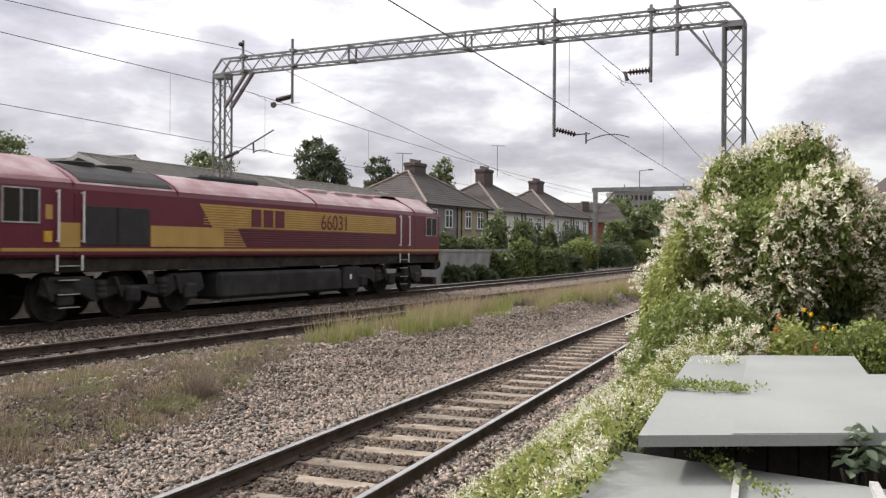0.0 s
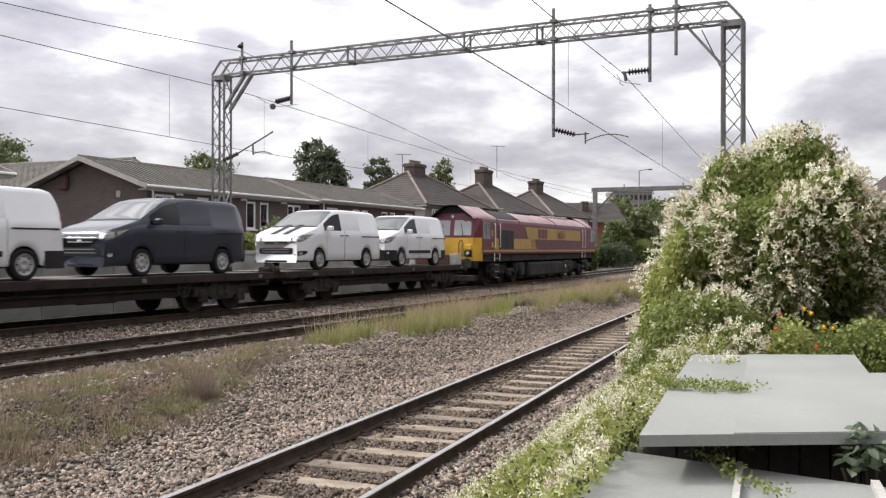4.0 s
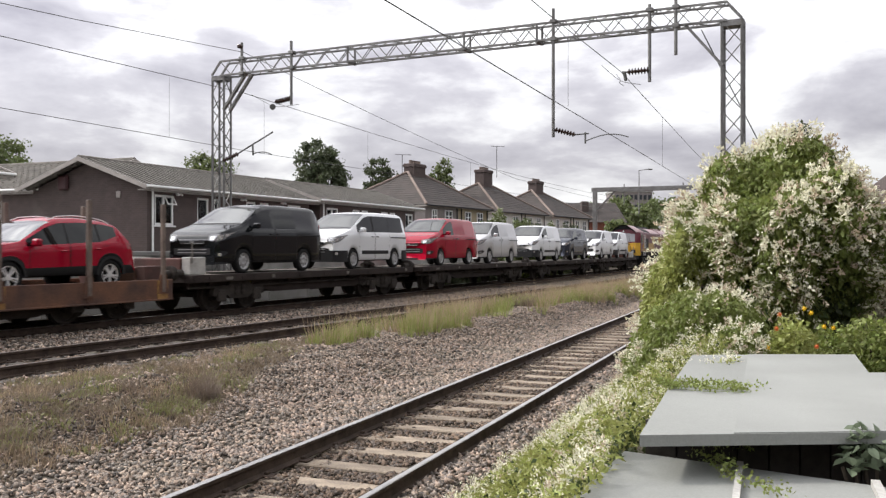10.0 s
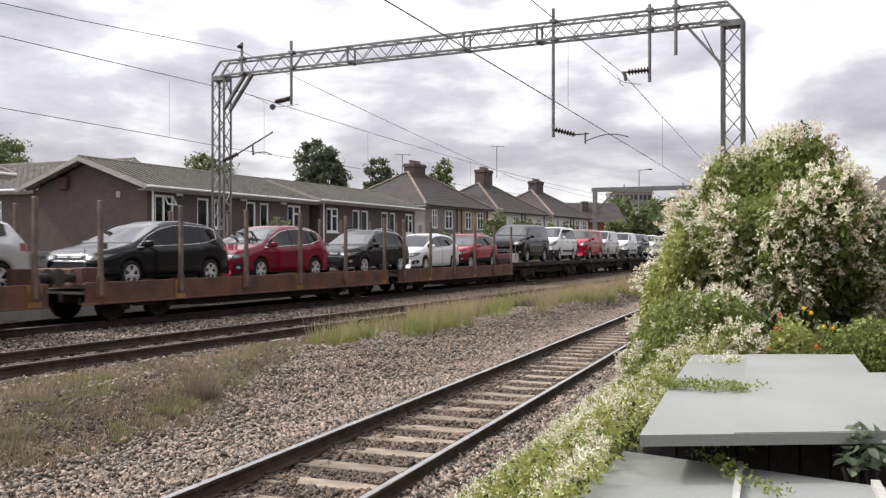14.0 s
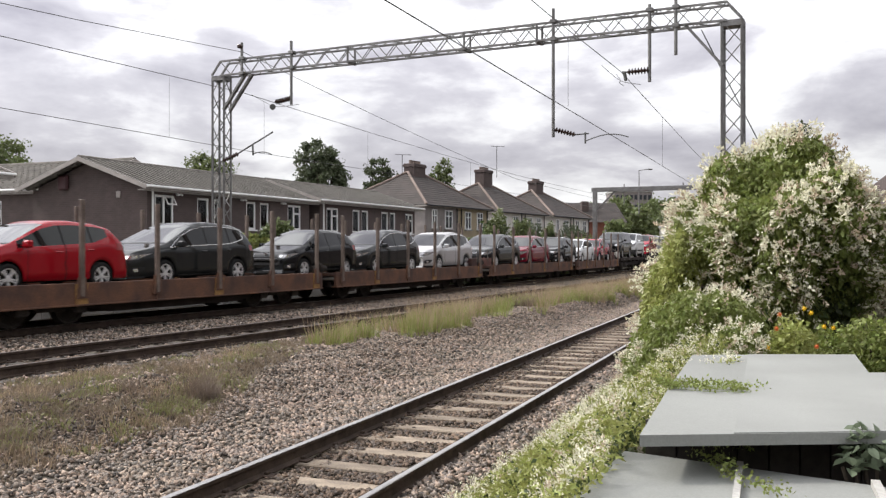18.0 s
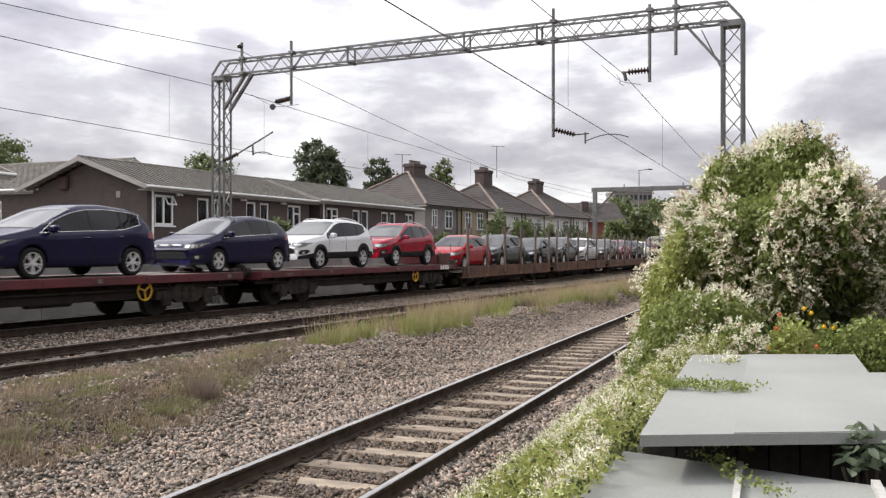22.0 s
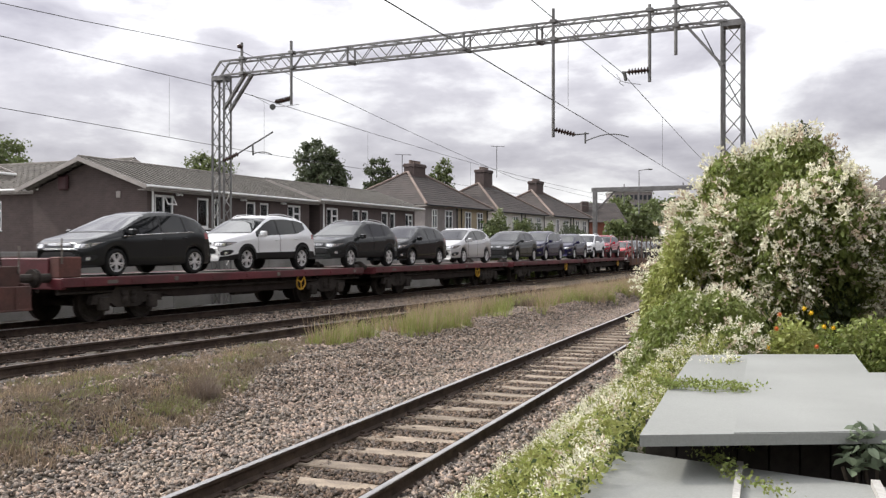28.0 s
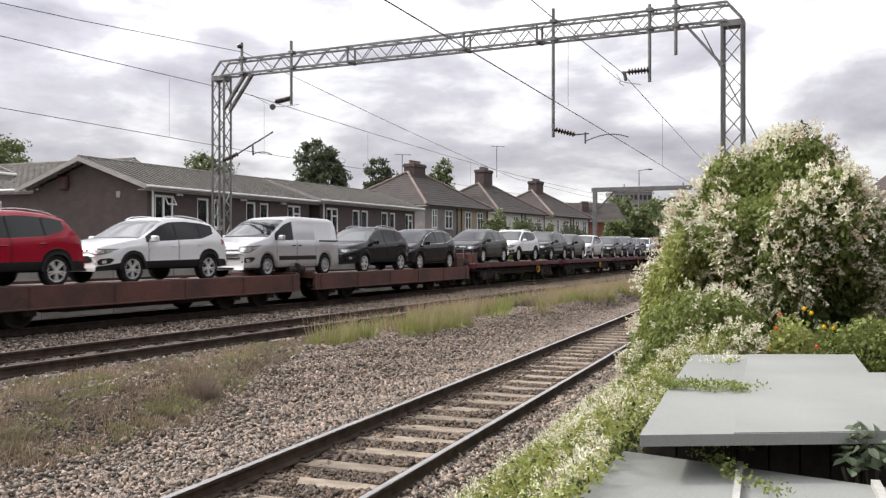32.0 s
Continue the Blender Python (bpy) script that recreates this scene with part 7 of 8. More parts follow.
            bm.faces.new((e[0], e[1], e[3], e[2]))
            bmesh.ops.recalc_face_normals(bm, faces=bm.faces[:])
            out.append([n, bm, "plastic", None, "black plastic bumper", False])
    if kind == "people_carrier":
        for y in (-1, 1):
            bm = bmesh.new()
            pts = []
            for u in np.linspace(k["win"][0][0] - 0.1, k["win"][-1][1] + 0.06, 12):
                i = int(np.argmin(np.abs(us - u)))
                pts.append((mid - us[i], y * (R[i, 6, 1] + 0.004), R[i, 6, 2]))
            for u in np.linspace(k["win"][-1][1] + 0.06, k["win"][0][0] + 0.3, 12):
                i = int(np.argmin(np.abs(us - u)))
                pts.append((mid - us[i], y * (R[i, 7, 1] + 0.004), R[i, 7, 2]))
            for p, q in zip(pts, pts[1:] + pts[:1]):
                if (Vector(p) - Vector(q)).length > 0.01:
                    rod(bm, p, q, 0.009, 5)
            out.append(["window_trim", bm, "chrome", None, "chrome line round the windows", False])
    if kind == "suv":
        for y in (-1, 1):
            bm = bmesh.new()
            pts = [(mid - u, y * (W - 0.34), float(np.interp(u, us, U)) + 0.035 * math.sin(math.pi * n / 8) ** 0.5 + 0.002) for n, u in enumerate(np.linspace(2.15, 3.85, 9))]
            for a, b in zip(pts, pts[1:]):
                rod(bm, a, b, 0.012, 6)
            out.append(["roof_rail", bm, "alloy", None, "silver roof rail", False])
            for c in (fw, fw + wb):
                bm = bmesh.new()
                for n in range(12):
                    a0, a1 = math.pi * (n / 12), math.pi * ((n + 1) / 12)
                    for rr, dy in ((ra, 0.0),):
                        bar(bm, (mid - c + ra * math.cos(a0), y * (W + 0.0), r + ra * math.sin(a0)), (mid - c + ra * math.cos(a1), y * (W + 0.0), r + ra * math.sin(a1)), 0.05, 0.07)
                out.append(["wheel_arch_trim", bm, "plastic", None, "black plastic arch trim", False])
    made = []
    for name, bm, mk, owner, label, smooth in out:
        me = bpy.data.meshes.new(name)
        bm.to_mesh(me)
        bm.free()
        if smooth:
            me.shade_smooth()
        if mk:
            me.materials.append(M[mk])
        made.append((name, me, mk, owner, label))
    return made


PIECES, PAINTED = {}, {}


def car(kind, colour, label, no_bumper=False):
    if kind not in PIECES:
        PIECES[kind] = car_pieces(kind)
    thing = tagged(new({"van": "panel_van", "small_van": "small_panel_van", "minibus": "minibus"}.get(kind, "car")), label,
                   "van" if "van" in kind else "minibus" if kind == "minibus" else "car", "new vehicles on the train")
    obs = []
    for n, (name, me, mk, owner, lab) in enumerate(PIECES[kind]):
        if no_bumper and name in ("front_bumper", "rear_bumper", "side_moulding"):
            obs.append(None)
            continue
        if mk is None:
            if (kind, colour, n) not in PAINTED:
                PAINTED[kind, colour, n] = me.copy()
                PAINTED[kind, colour, n].materials.append(PAINT[colour])
            me = PAINTED[kind, colour, n]
        o = new(name, me)
        o.parent = obs[owner] if owner is not None else thing
        tagged(o, label=lab)
        obs.append(o)
    return thing


# ---- wagons ----
DECK = 1.39


WHEELS = []


def wheelset(parent, x, r=0.42):
    """Two wheels on an axle, turning about it; z is measured from the rail."""
    w = part("wheelset", rod(bmesh.new(), (0, -0.95, 0), (0, 0.95, 0), 0.075, 10), M["grime"], parent)
    w.matrix_basis = Matrix.Translation((x, 0, r))
    for y in (-1, 1):
        m = Matrix.Translation((0, y * 0.7525, 0)) @ Matrix.Rotation(-y * math.pi / 2, 4, "X")
        wh = part("wheel", lathe(bmesh.new(), [(r + 0.03, -0.09), (r + 0.03, -0.06), (r, -0.055), (r, 0.06), (r - 0.06, 0.065), (r - 0.09, 0.03), (0.16, 0.02), (0.14, 0.09), (0.02, 0.09)], 24, m), M["grime"], w)
    WHEELS.append((w, x, r))
    return w


def bogie(parent, x, base=1.6, r=0.42, big=False):
    for dx in (-base / 2, base / 2):
        wheelset(parent, x + dx, r)
    for y in (-1, 1):
        bm = prism(bmesh.new(), [(x - base / 2 - 0.35, 0.42), (x - base / 2 - 0.3, 0.62), (x - 0.5, 0.66), (x - 0.4, 0.78), (x + 0.4, 0.78), (x + 0.5, 0.66), (x + base / 2 + 0.3, 0.62), (x + base / 2 + 0.35, 0.42),
                                 (x + base / 2 - 0.25, 0.42), (x + base / 2 - 0.4, 0.32), (x - base / 2 + 0.4, 0.32), (x - base / 2 + 0.25, 0.42)], y * 1.06 - 0.07, y * 1.06 + 0.07)
        part("bogie_frame", bm, M["grime"], parent)
        for dx in (-base / 2, base / 2):
            bm = boxed((x + dx - 0.16, y * 1.13 - 0.06, r - 0.16), (x + dx + 0.16, y * 1.13 + 0.06, r + 0.16), 0.03)
            part("axle_box", bm, M["grime"], parent)
        for dx in (-0.14, 0.14):
            bm = bmesh.new()
            lathe(bm, [(0.08, 0.42), (0.095, 0.5), (0.08, 0.56), (0.095, 0.62), (0.08, 0.7)], 10, Matrix.Translation((x + dx, y * 1.12, 0)))
            part("spring", bm, M["grime"], parent)
    part("bolster", boxed((x - 0.2, -1.0, 0.5), (x + 0.2, 1.0, 0.8), 0.02), M["grime"], parent)


def buffers(parent, x, out, colour):
    for y in (-0.87, 0.87):
        bm = rod(bmesh.new(), (x, y, 1.03), (x + out * 0.34, y, 1.03), 0.1, 10)
        rod(bm, (x + out * 0.34, y, 1.03), (x + out * 0.38, y, 1.03), 0.2, 14)
        part("buffer", bm, M["grime"], parent)
    bm = rod(bmesh.new(), (x, 0, 0.95), (x + out * 0.42, 0, 0.92), 0.05, 8)
    part("coupling", bm, M["grime"], parent)


def flat_wagon(s0, s1, style, ends=()):
    """A flat wagon between two places along the train. Local x points back along the train, z is measured from the rail."""
    L = s1 - s0
    labels = {"dark": "dark grimy steel flat wagon carrying vans", "rust": "rusty brown flat wagon with upright side posts", "maroon": "faded maroon flat wagon carrying cars",
              "brown": "dull brown flat wagon with deep side beams"}
    w = tagged(new("flat_wagon"), labels[style], "rail wagon", "wagons of the train")
    x0, x1 = -L / 2 + 0.3, L / 2 - 0.3
    zd = {"dark": 0.99, "rust": 0.79, "maroon": 1.03, "brown": 0.85}[style]
    side = M[{"dark": "dark_steel", "rust": "rust", "maroon": "maroon_steel", "brown": "brown_steel"}[style]]
    planks = int((x1 - x0) / 0.6)
    sunk = {"rust": 0.06, "brown": 0.01}.get(style, 0.0)
    part("deck", boxed((x0, -1.2, zd - 0.08 - sunk), (x1, 1.2, zd - 0.012 - sunk), 0.01), M["deck"], w, "worn grey-brown deck")
    for y in (-1, 1):
        if style in ("rust", "brown"):
            top = zd + (0.13 if style == "rust" else 0.05)
            bm = boxed((x0, y * 1.27 - 0.05, top - 0.50), (x1, y * 1.27 + 0.05, top), 0.012)
            box(bm, (x0, y * 1.25 - 0.1, top - 0.50), (x1, y * 1.25 + 0.1, top - 0.46), 0.008)
            part("side_beam", bm, side, w)
            n = 6
            for i in range(n):
                xx = x0 + 0.35 + (x1 - x0 - 0.7) * i / (n - 1)
                rw = 0.17 if style == "rust" and i % 2 == 0 else 0.04
                part("beam_rib", boxed((xx - rw, y * 1.325 - 0.02, top - 0.48), (xx + rw, y * 1.325 + 0.02, top - 0.02), 0.006), M["rust_yellow"] if style == "rust" and i % 2 == 0 else side, w)
                if style == "rust":
                    bm = boxed((xx - 0.055, y * 1.33 - 0.035, top - 0.30), (xx + 0.055, y * 1.33 + 0.055, top + 1.80), 0.012)
                    part("side_post", bm, M["post_steel"], w, "weathered upright post")
                    part("post_socket", prism(bmesh.new(), [(xx - 0.16, top - 0.34), (xx + 0.16, top - 0.34), (xx + 0.09, top + 0.12), (xx - 0.09, top + 0.12)], y * 1.335 - 0.03, y * 1.335 + 0.03), M["rust"], w)
        else:
            part("side_beam", boxed((x0, y * 1.25 - 0.06, zd - 0.20), (x1, y * 1.25 + 0.06, zd), 0.012), side, w)
            for i in range(9):
                xx = x0 + 0.6 + (x1 - x0 - 1.2) * i / 8
                part("securing_ring", boxed((xx - 0.07, y * 1.315 - 0.012, zd - 0.15), (xx + 0.07, y * 1.315 + 0.012, zd - 0.05), 0.01), M["deck"] if i % 3 == 0 else side, w)
    for y in (-0.5, 0.5):
        bm = prism(bmesh.new(), [(x0, zd - 0.1), (x1, zd - 0.1), (x1, zd - 0.32), (x1 - 2.8, zd - 0.36), (x1 - 3.6, zd - 0.58), (x0 + 3.6, zd - 0.58), (x0 + 2.8, zd - 0.36), (x0, zd - 0.32)], y - 0.06, y + 0.06)
        part("centre_sill", bm, M["dark_steel"], w)
    for i in range(7):
        xx = x0 + 0.8 + (x1 - x0 - 1.6) * i / 6
        part("cross_member", boxed((xx - 0.06, -1.18, zd - 0.28), (xx + 0.06, 1.18, zd - 0.09), 0.01), M["dark_steel"], w)
    for y in (-0.98, 0.98):
        part("solebar", prism(bmesh.new(), [(x0 + 0.1, zd - 0.2), (x1 - 0.1, zd - 0.2), (x1 - 0.1, zd - 0.36), (x1 - 3.0, zd - 0.42), (x1 - 3.7, zd - 0.56), (x0 + 3.7, zd - 0.56), (x0 + 3.0, zd - 0.42), (x0 + 0.1, zd - 0.36)], y - 0.05, y + 0.05), M["dark_steel"], w)
    part("brake_reservoir", rod(bmesh.new(), (-1.0, 0.85, 0.55), (0.1, 0.85, 0.55), 0.16, 14), M["grime"], w)
    part("brake_gear", boxed((0.5, -0.9, 0.42), (1.3, -0.45, 0.66), 0.03), M["grime"], w)
    part("brake_pipe", rod(bmesh.new(), (x0, 1.1, zd - 0.34), (x1, 1.1, zd - 0.34), 0.03, 6), M["grime"], w)
    part("truss_rod", rod(bmesh.new(), (x0 + 3.4, -1.05, 0.42), (x1 - 3.4, -1.05, 0.42), 0.03, 6), M["grime"], w)
    for xx in (x0 + 3.4, -0.2, x1 - 3.4):
        part("hanger", boxed((xx - 0.05, -1.09, 0.40), (xx + 0.05, -1.0, zd - 0.1), 0.008), M["grime"], w)
    hx = x0 + 3.55
    for y in (1.22, -1.22):
        bm = bmesh.new()
        bmesh.ops.create_circle(bm, radius=0.01, segments=3)
        bm.clear()
        pts = [(hx + 0.22 * math.cos(a), y, 0.66 + 0.22 * math.sin(a)) for a in np.linspace(0, 2 * math.pi, 17)]
        for a, b in zip(pts, pts[1:]):
            rod(bm, a, b, 0.022, 6)
        for a in (0.4, 2.5, 4.6):
            rod(bm, (hx, y, 0.66), (hx + 0.22 * math.cos(a), y, 0.66 + 0.22 * math.sin(a)), 0.018, 6)
        part("brake_wheel", bm, M["yellow"] if style == "maroon" else M["rust_yellow"] if style == "rust" else M["grime"], w, "spoked handbrake wheel")
    for x in (x0 + 2.0, x1 - 2.0):
        bogie(w, x, 1.5)
    for x, o in ((x0, -1), (x1, 1)):
        part("headstock", boxed((x - 0.12 if o > 0 else x - 0.02, -1.25, 0.78), (x + 0.02 if o > 0 else x + 0.12, 1.25, zd + (0.10 if style in ("rust", "brown") else -0.01)), 0.015), side if style != "maroon" else M["maroon_steel"], w)
        buffers(w, x, o, side)
    for e in ends:
        xe = x0 + 0.38 if e < 0 else x1 - 0.38
        bm = boxed((xe - 0.33, -0.78, zd), (xe + 0.33, 0.78, zd + 0.42), 0.02)
        ebox = part("end_box", bm, M["rust" if style in ("rust", "brown") else "brown_steel" if style == "dark" else "maroon_steel"], w, "raised steel box at the wagon's end")
        for dy in (-0.94, 0.94):
            part("end_block", boxed((xe - 0.30, dy - 0.14, zd + 0.002), (xe + 0.30, dy + 0.14, zd + 0.45), 0.015), M["batten" if style == "dark" else "brown_steel"], ebox, "worn end block")
        part("shunter_rail", rod(bmesh.new(), (xe + 0.25 * e, 1.1, zd + 0.3), (xe + 0.25 * e, 1.1, zd + 0.85), 0.018, 6), M["deck"], ebox)
    if style == "maroon" and -1 in ends:
        for y in (-1, 1):
            for i in range(4):
                xm = x0 + 0.75 + i * 0.21
                part("owner_mark", prism(bmesh.new(), [(xm, zd - 0.19), (xm + 0.15, zd - 0.19), (xm + 0.19 - 0.04 * (y > 0), zd - 0.02), (xm + 0.04, zd - 0.02)], y * 1.311, y * 1.317), M["white"], w, "white letter-sized block")
    if style in ("maroon", "dark"):
        for i, y in enumerate((-1, 1)):
            part("load_panel", boxed((x1 - 1.5, y * 1.318 - 0.003, zd - 0.15), (x1 - 1.2, y * 1.318 + 0.003, zd - 0.07)), M["deck"], w, "small pale data panel")
    return w


# ---- locomotive ----
def locomotive():
    """Local x points back along the train from the far end; z is measured from the rail. Nearer cab at x = 20.5."""
    T = tagged(new("diesel_locomotive"), "maroon and gold heavy freight diesel locomotive with yellow cab front", "locomotive")
    L = 20.5
    sec = [(1.30, 1.40), (1.34, 1.46), (1.34, 2.86), (1.30, 2.98), (1.16, 3.11), (0.92, 3.25), (0.55, 3.42), (0.0, 3.50)]

    def shell(bm, x0, x1, pts, cap=True):
        full = [(y, z) for y, z in pts] + [(-y, z) for y, z in pts[::-1] if y > 0]
        a = [bm.verts.new((x0, y, z)) for y, z in full]
        b = [bm.verts.new((x1, y, z)) for y, z in full]
        for i in range(len(full) - 1):
            bm.faces.new((a[i], a[i + 1], b[i + 1], b[i]))
        if cap:
            bm.faces.new(a[::-1])
            bm.faces.new(b)
        bmesh.ops.recalc_face_normals(bm, faces=bm.faces[:])
        return bm

    def hood(x0, x1, pts, narrow):
        """A roof hood whose outer end, the one past the cab, is narrower."""
        bm = bmesh.new()
        full = [(y, z) for y, z in pts] + [(-y, z) for y, z in pts[::-1] if y > 0]
        xs = (x0, 18.9, x1) if x0 > 10 else (x0, 1.55, x1)
        ks = (1.0, 1.0, narrow) if x0 > 10 else (narrow, 1.0, 1.0)
        rows = [[bm.verts.new((x, y * k, z)) for y, z in full] for x, k in zip(xs, ks)]
        for a, b in zip(rows, rows[1:]):
            for i in range(len(full) - 1):
                bm.faces.new((a[i], a[i + 1], b[i + 1], b[i]))
        return bm

    side = sec[:4] + [(0.9, 3.0), (0, 3.0)]
    part("body", shell(bmesh.new(), 2.35, 18.2, side), M["maroon"], T, "maroon body side")
    for x0, x1, n in ((0.25, 2.33, 0), (18.22, 20.1, 1)):
        part("cab", shell(bmesh.new(), x0, x1, side), M["maroon"], T, "maroon driving cab")
    # roof in sections, with the dark radiator section behind the nearer cab
    roof = [(1.305, 2.985)] + sec[4:]
    # the pale roof colour carries the sky's reflection
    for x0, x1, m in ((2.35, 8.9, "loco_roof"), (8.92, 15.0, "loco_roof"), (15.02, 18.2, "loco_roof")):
        part("roof", shell(bmesh.new(), x0, x1, roof), M[m], T, "dusty maroon roof paled with painted sky sheen")
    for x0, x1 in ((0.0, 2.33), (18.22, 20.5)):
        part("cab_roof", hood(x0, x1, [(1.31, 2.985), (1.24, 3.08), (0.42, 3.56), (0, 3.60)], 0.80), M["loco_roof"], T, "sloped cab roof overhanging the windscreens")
        part("cab_ceiling", hood(x0 + 0.01, x1 - 0.01, [(1.29, 2.965), (1.215, 3.05), (0.41, 3.525), (0, 3.565)], 0.79), M["plastic"], T, "black underside of the cab brow")
        xb = 20.14 if x0 > 10 else 0.2
        part("brow_plate", prism(bmesh.new(), [(-1.12, 2.97), (1.12, 2.97), (1.04, 3.04), (0.34, 3.51), (-0.34, 3.51), (-1.04, 3.04)], 0, 0.03, Matrix.Translation((xb + 0.03, 0, 0)) @ Matrix.Rotation(math.pi / 2, 4, "Z")), M["plastic"], T)
    for y in (-1, 1):
        bm = bmesh.new()
        slope_pts = [(1.25, 3.05), (1.17, 3.125), (0.93, 3.27), (0.56, 3.44), (0.22, 3.50)]
        rows = [[bm.verts.new((x, yy * y, z)) for yy, z in slope_pts] for x in (15.12, 17.98)]
        for n in range(len(slope_pts) - 1):
            f = (rows[0][n], rows[1][n], rows[1][n + 1], rows[0][n + 1])
            bm.faces.new(f if y > 0 else f[::-1])
        bmesh.ops.recalc_face_normals(bm, faces=bm.faces[:])
        bmesh.ops.solidify(bm, geom=bm.faces[:], thickness=0.02)
        part("radiator_grille", bm, M["grille"], T, "black radiator grille on the roof")
    for x in (15.9, 17.1):
        part("cooling_fan", lathe(bmesh.new(), [(0.5, 3.44), (0.52, 3.56), (0.46, 3.58), (0.1, 3.52)], 20, Matrix.Translation((x, 0, 0))), M["grille"], T)
    part("exhaust_silencer", boxed((10.6, -0.45, 3.36), (13.2, 0.45, 3.58), 0.06), M["grille"], T)
    for x in (4.2, 5.6, 7.2):
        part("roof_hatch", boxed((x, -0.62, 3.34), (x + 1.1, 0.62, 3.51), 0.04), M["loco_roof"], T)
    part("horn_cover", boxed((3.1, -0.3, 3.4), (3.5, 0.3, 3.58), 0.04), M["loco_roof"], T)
    for x in (2.34, 8.91, 15.01, 18.21):
        part("roof_joint", shell(bmesh.new(), x - 0.03, x + 0.03, [(1.35, 2.75), (1.325, 3.0), (1.18, 3.13), (0.94, 3.27), (0.56, 3.445), (0, 3.525)], True), M["maroon"], T)

    def panel(name, outline, mat_name, proud, label=""):
        for y in (-1, 1):
            part(name, prism(bmesh.new(), outline, y * 1.335, y * (1.34 + proud)), M[mat_name], T, label)

    gold = [(15.95, 1.64), (12.35, 1.64), (12.75, 2.14), (3.85, 2.14), (3.85, 2.72), (14.25, 2.74), (13.75, 2.14), (15.95, 2.14)]
    panel("gold_band", gold, "gold", 0.008, "gold painted band with slanted ends")
    for n in range(16):
        z = 1.70 + n * 0.066
        x0 = 14.1 if z > 2.2 else 13.6
        for y in (-1, 1):
            part("ribbed_moulding", boxed((3.95, y * 1.352 - 0.009, z - 0.012), (x0 - 0.3 * (z < 2.1), y * 1.352 + 0.009, z + 0.012), 0.006), M["gold" if z > 2.13 else "maroon"], T)
    for y in (-1, 1):
        part("stripe", boxed((0.3, y * 1.343 - 0.006, 1.53), (20.0, y * 1.343 + 0.006, 1.60)), M["gold"], T, "gold waist stripe")
        part("side_grille", boxed((16.0, y * 1.345 - 0.01, 1.66), (18.0, y * 1.345 + 0.012, 2.52), 0.008), M["grille"], T, "black side ventilation grille")
        part("grille_post", boxed((16.95, y * 1.36 - 0.006, 1.66), (17.02, y * 1.36 + 0.006, 2.52)), M["plastic"], T)
        part("corridor_door", boxed((18.05, y * 1.345 - 0.006, 1.62), (18.6, y * 1.345 + 0.006, 2.14)), M["gold"], T)
        for x in (18.02, 18.68, 2.9, 3.58):
            bm = rod(bmesh.new(), (x, y * 1.42, 1.72), (x, y * 1.42, 2.82), 0.022, 8)
            rod(bm, (x, y * 1.33, 1.75), (x, y * 1.42, 1.75), 0.015, 6)
            rod(bm, (x, y * 1.33, 2.78), (x, y * 1.42, 2.78), 0.015, 6)
            part("handrail", bm, M["white"], T, "white handrail")
            part("step_handrail", rod(bmesh.new(), (x, y * 1.38, 1.12), (x, y * 1.38, 1.46), 0.022, 8), M["white"], T)
        for xs in (18.35, 3.24):
            for n, z in enumerate((1.22, 0.92, 0.62, 0.34)):
                part("step", boxed((xs - 0.28, y * 1.30 - 0.12, z - 0.02), (xs + 0.28, y * 1.30 + 0.06, z + 0.02), 0.006), M["bogie"], T, "metal tread step")
                part("step_edge", boxed((xs - 0.28, y * 1.365 - 0.004, z - 0.01), (xs + 0.28, y * 1.365 + 0.004, z + 0.012)), M["batten"], T)
        for x0, x1 in ((19.1, 20.0), (0.5, 1.45)):
            fr = bmesh.new()
            for lo, hi in (((x0, 2.10), (x1, 2.13)), ((x0, 2.79), (x1, 2.82)), ((x0, 2.13), (x0 + 0.03, 2.79)), ((x1 - 0.03, 2.13), (x1, 2.79)), (((x0 + x1) / 2 - 0.02, 2.13), ((x0 + x1) / 2 + 0.02, 2.79))):
                box(fr, (lo[0], y * 1.35 - 0.015, lo[1]), (hi[0], y * 1.35 + 0.015, hi[1]), 0.004)
            wf = part("cab_side_window", fr, M["batten"], T, "pale framed sliding cab window")
            part("pane", boxed((x0 + 0.03, y * 1.343 - 0.004, 2.13), (x1 - 0.03, y * 1.343 + 0.004, 2.79)), M["car_glass"], wf)
        part("notice_plate", boxed((18.78, y * 1.344 - 0.004, 2.2), (18.95, y * 1.344 + 0.004, 2.5)), M["gold"], T)
        part("socket_cover", boxed((18.8, y * 1.35 - 0.02, 1.72), (19.0, y * 1.35 + 0.02, 1.95), 0.01), M["yellow"], T)
    # writing on the sides: the owner's letters as plain shapes, the number as it reads
    for y in (-1, 1):
        for i in range(3):
            x = 12.15 - i * 0.55
            part("owner_mark", boxed((x - 0.42, y * 1.366 - 0.004, 2.2), (x, y * 1.366 + 0.004, 2.68), 0.0), M["maroon"], T, "maroon letter-sized block")
        tx = bpy.data.curves.new("number_text", "FONT")
        tx.body, tx.size, tx.align_x, tx.extrude = "66031", 0.66, "CENTER", 0.003
        tmp = new("running_number", tx)
        bpy.context.view_layer.update()
        me = bpy.data.meshes.new_from_object(tmp.evaluated_get(bpy.context.evaluated_depsgraph_get()))
        bpy.data.objects.remove(tmp)
        me.materials.append(M["maroon"])
        o = new("running_number", me)
        o.parent = T
        o.matrix_basis = Matrix.Translation((7.9, y * 1.366, 2.2)) @ Matrix.Rotation(math.pi if y > 0 else 0, 4, "Z") @ Matrix.Rotation(math.pi / 2, 4, "X")
        tagged(o, label="maroon painted running number")
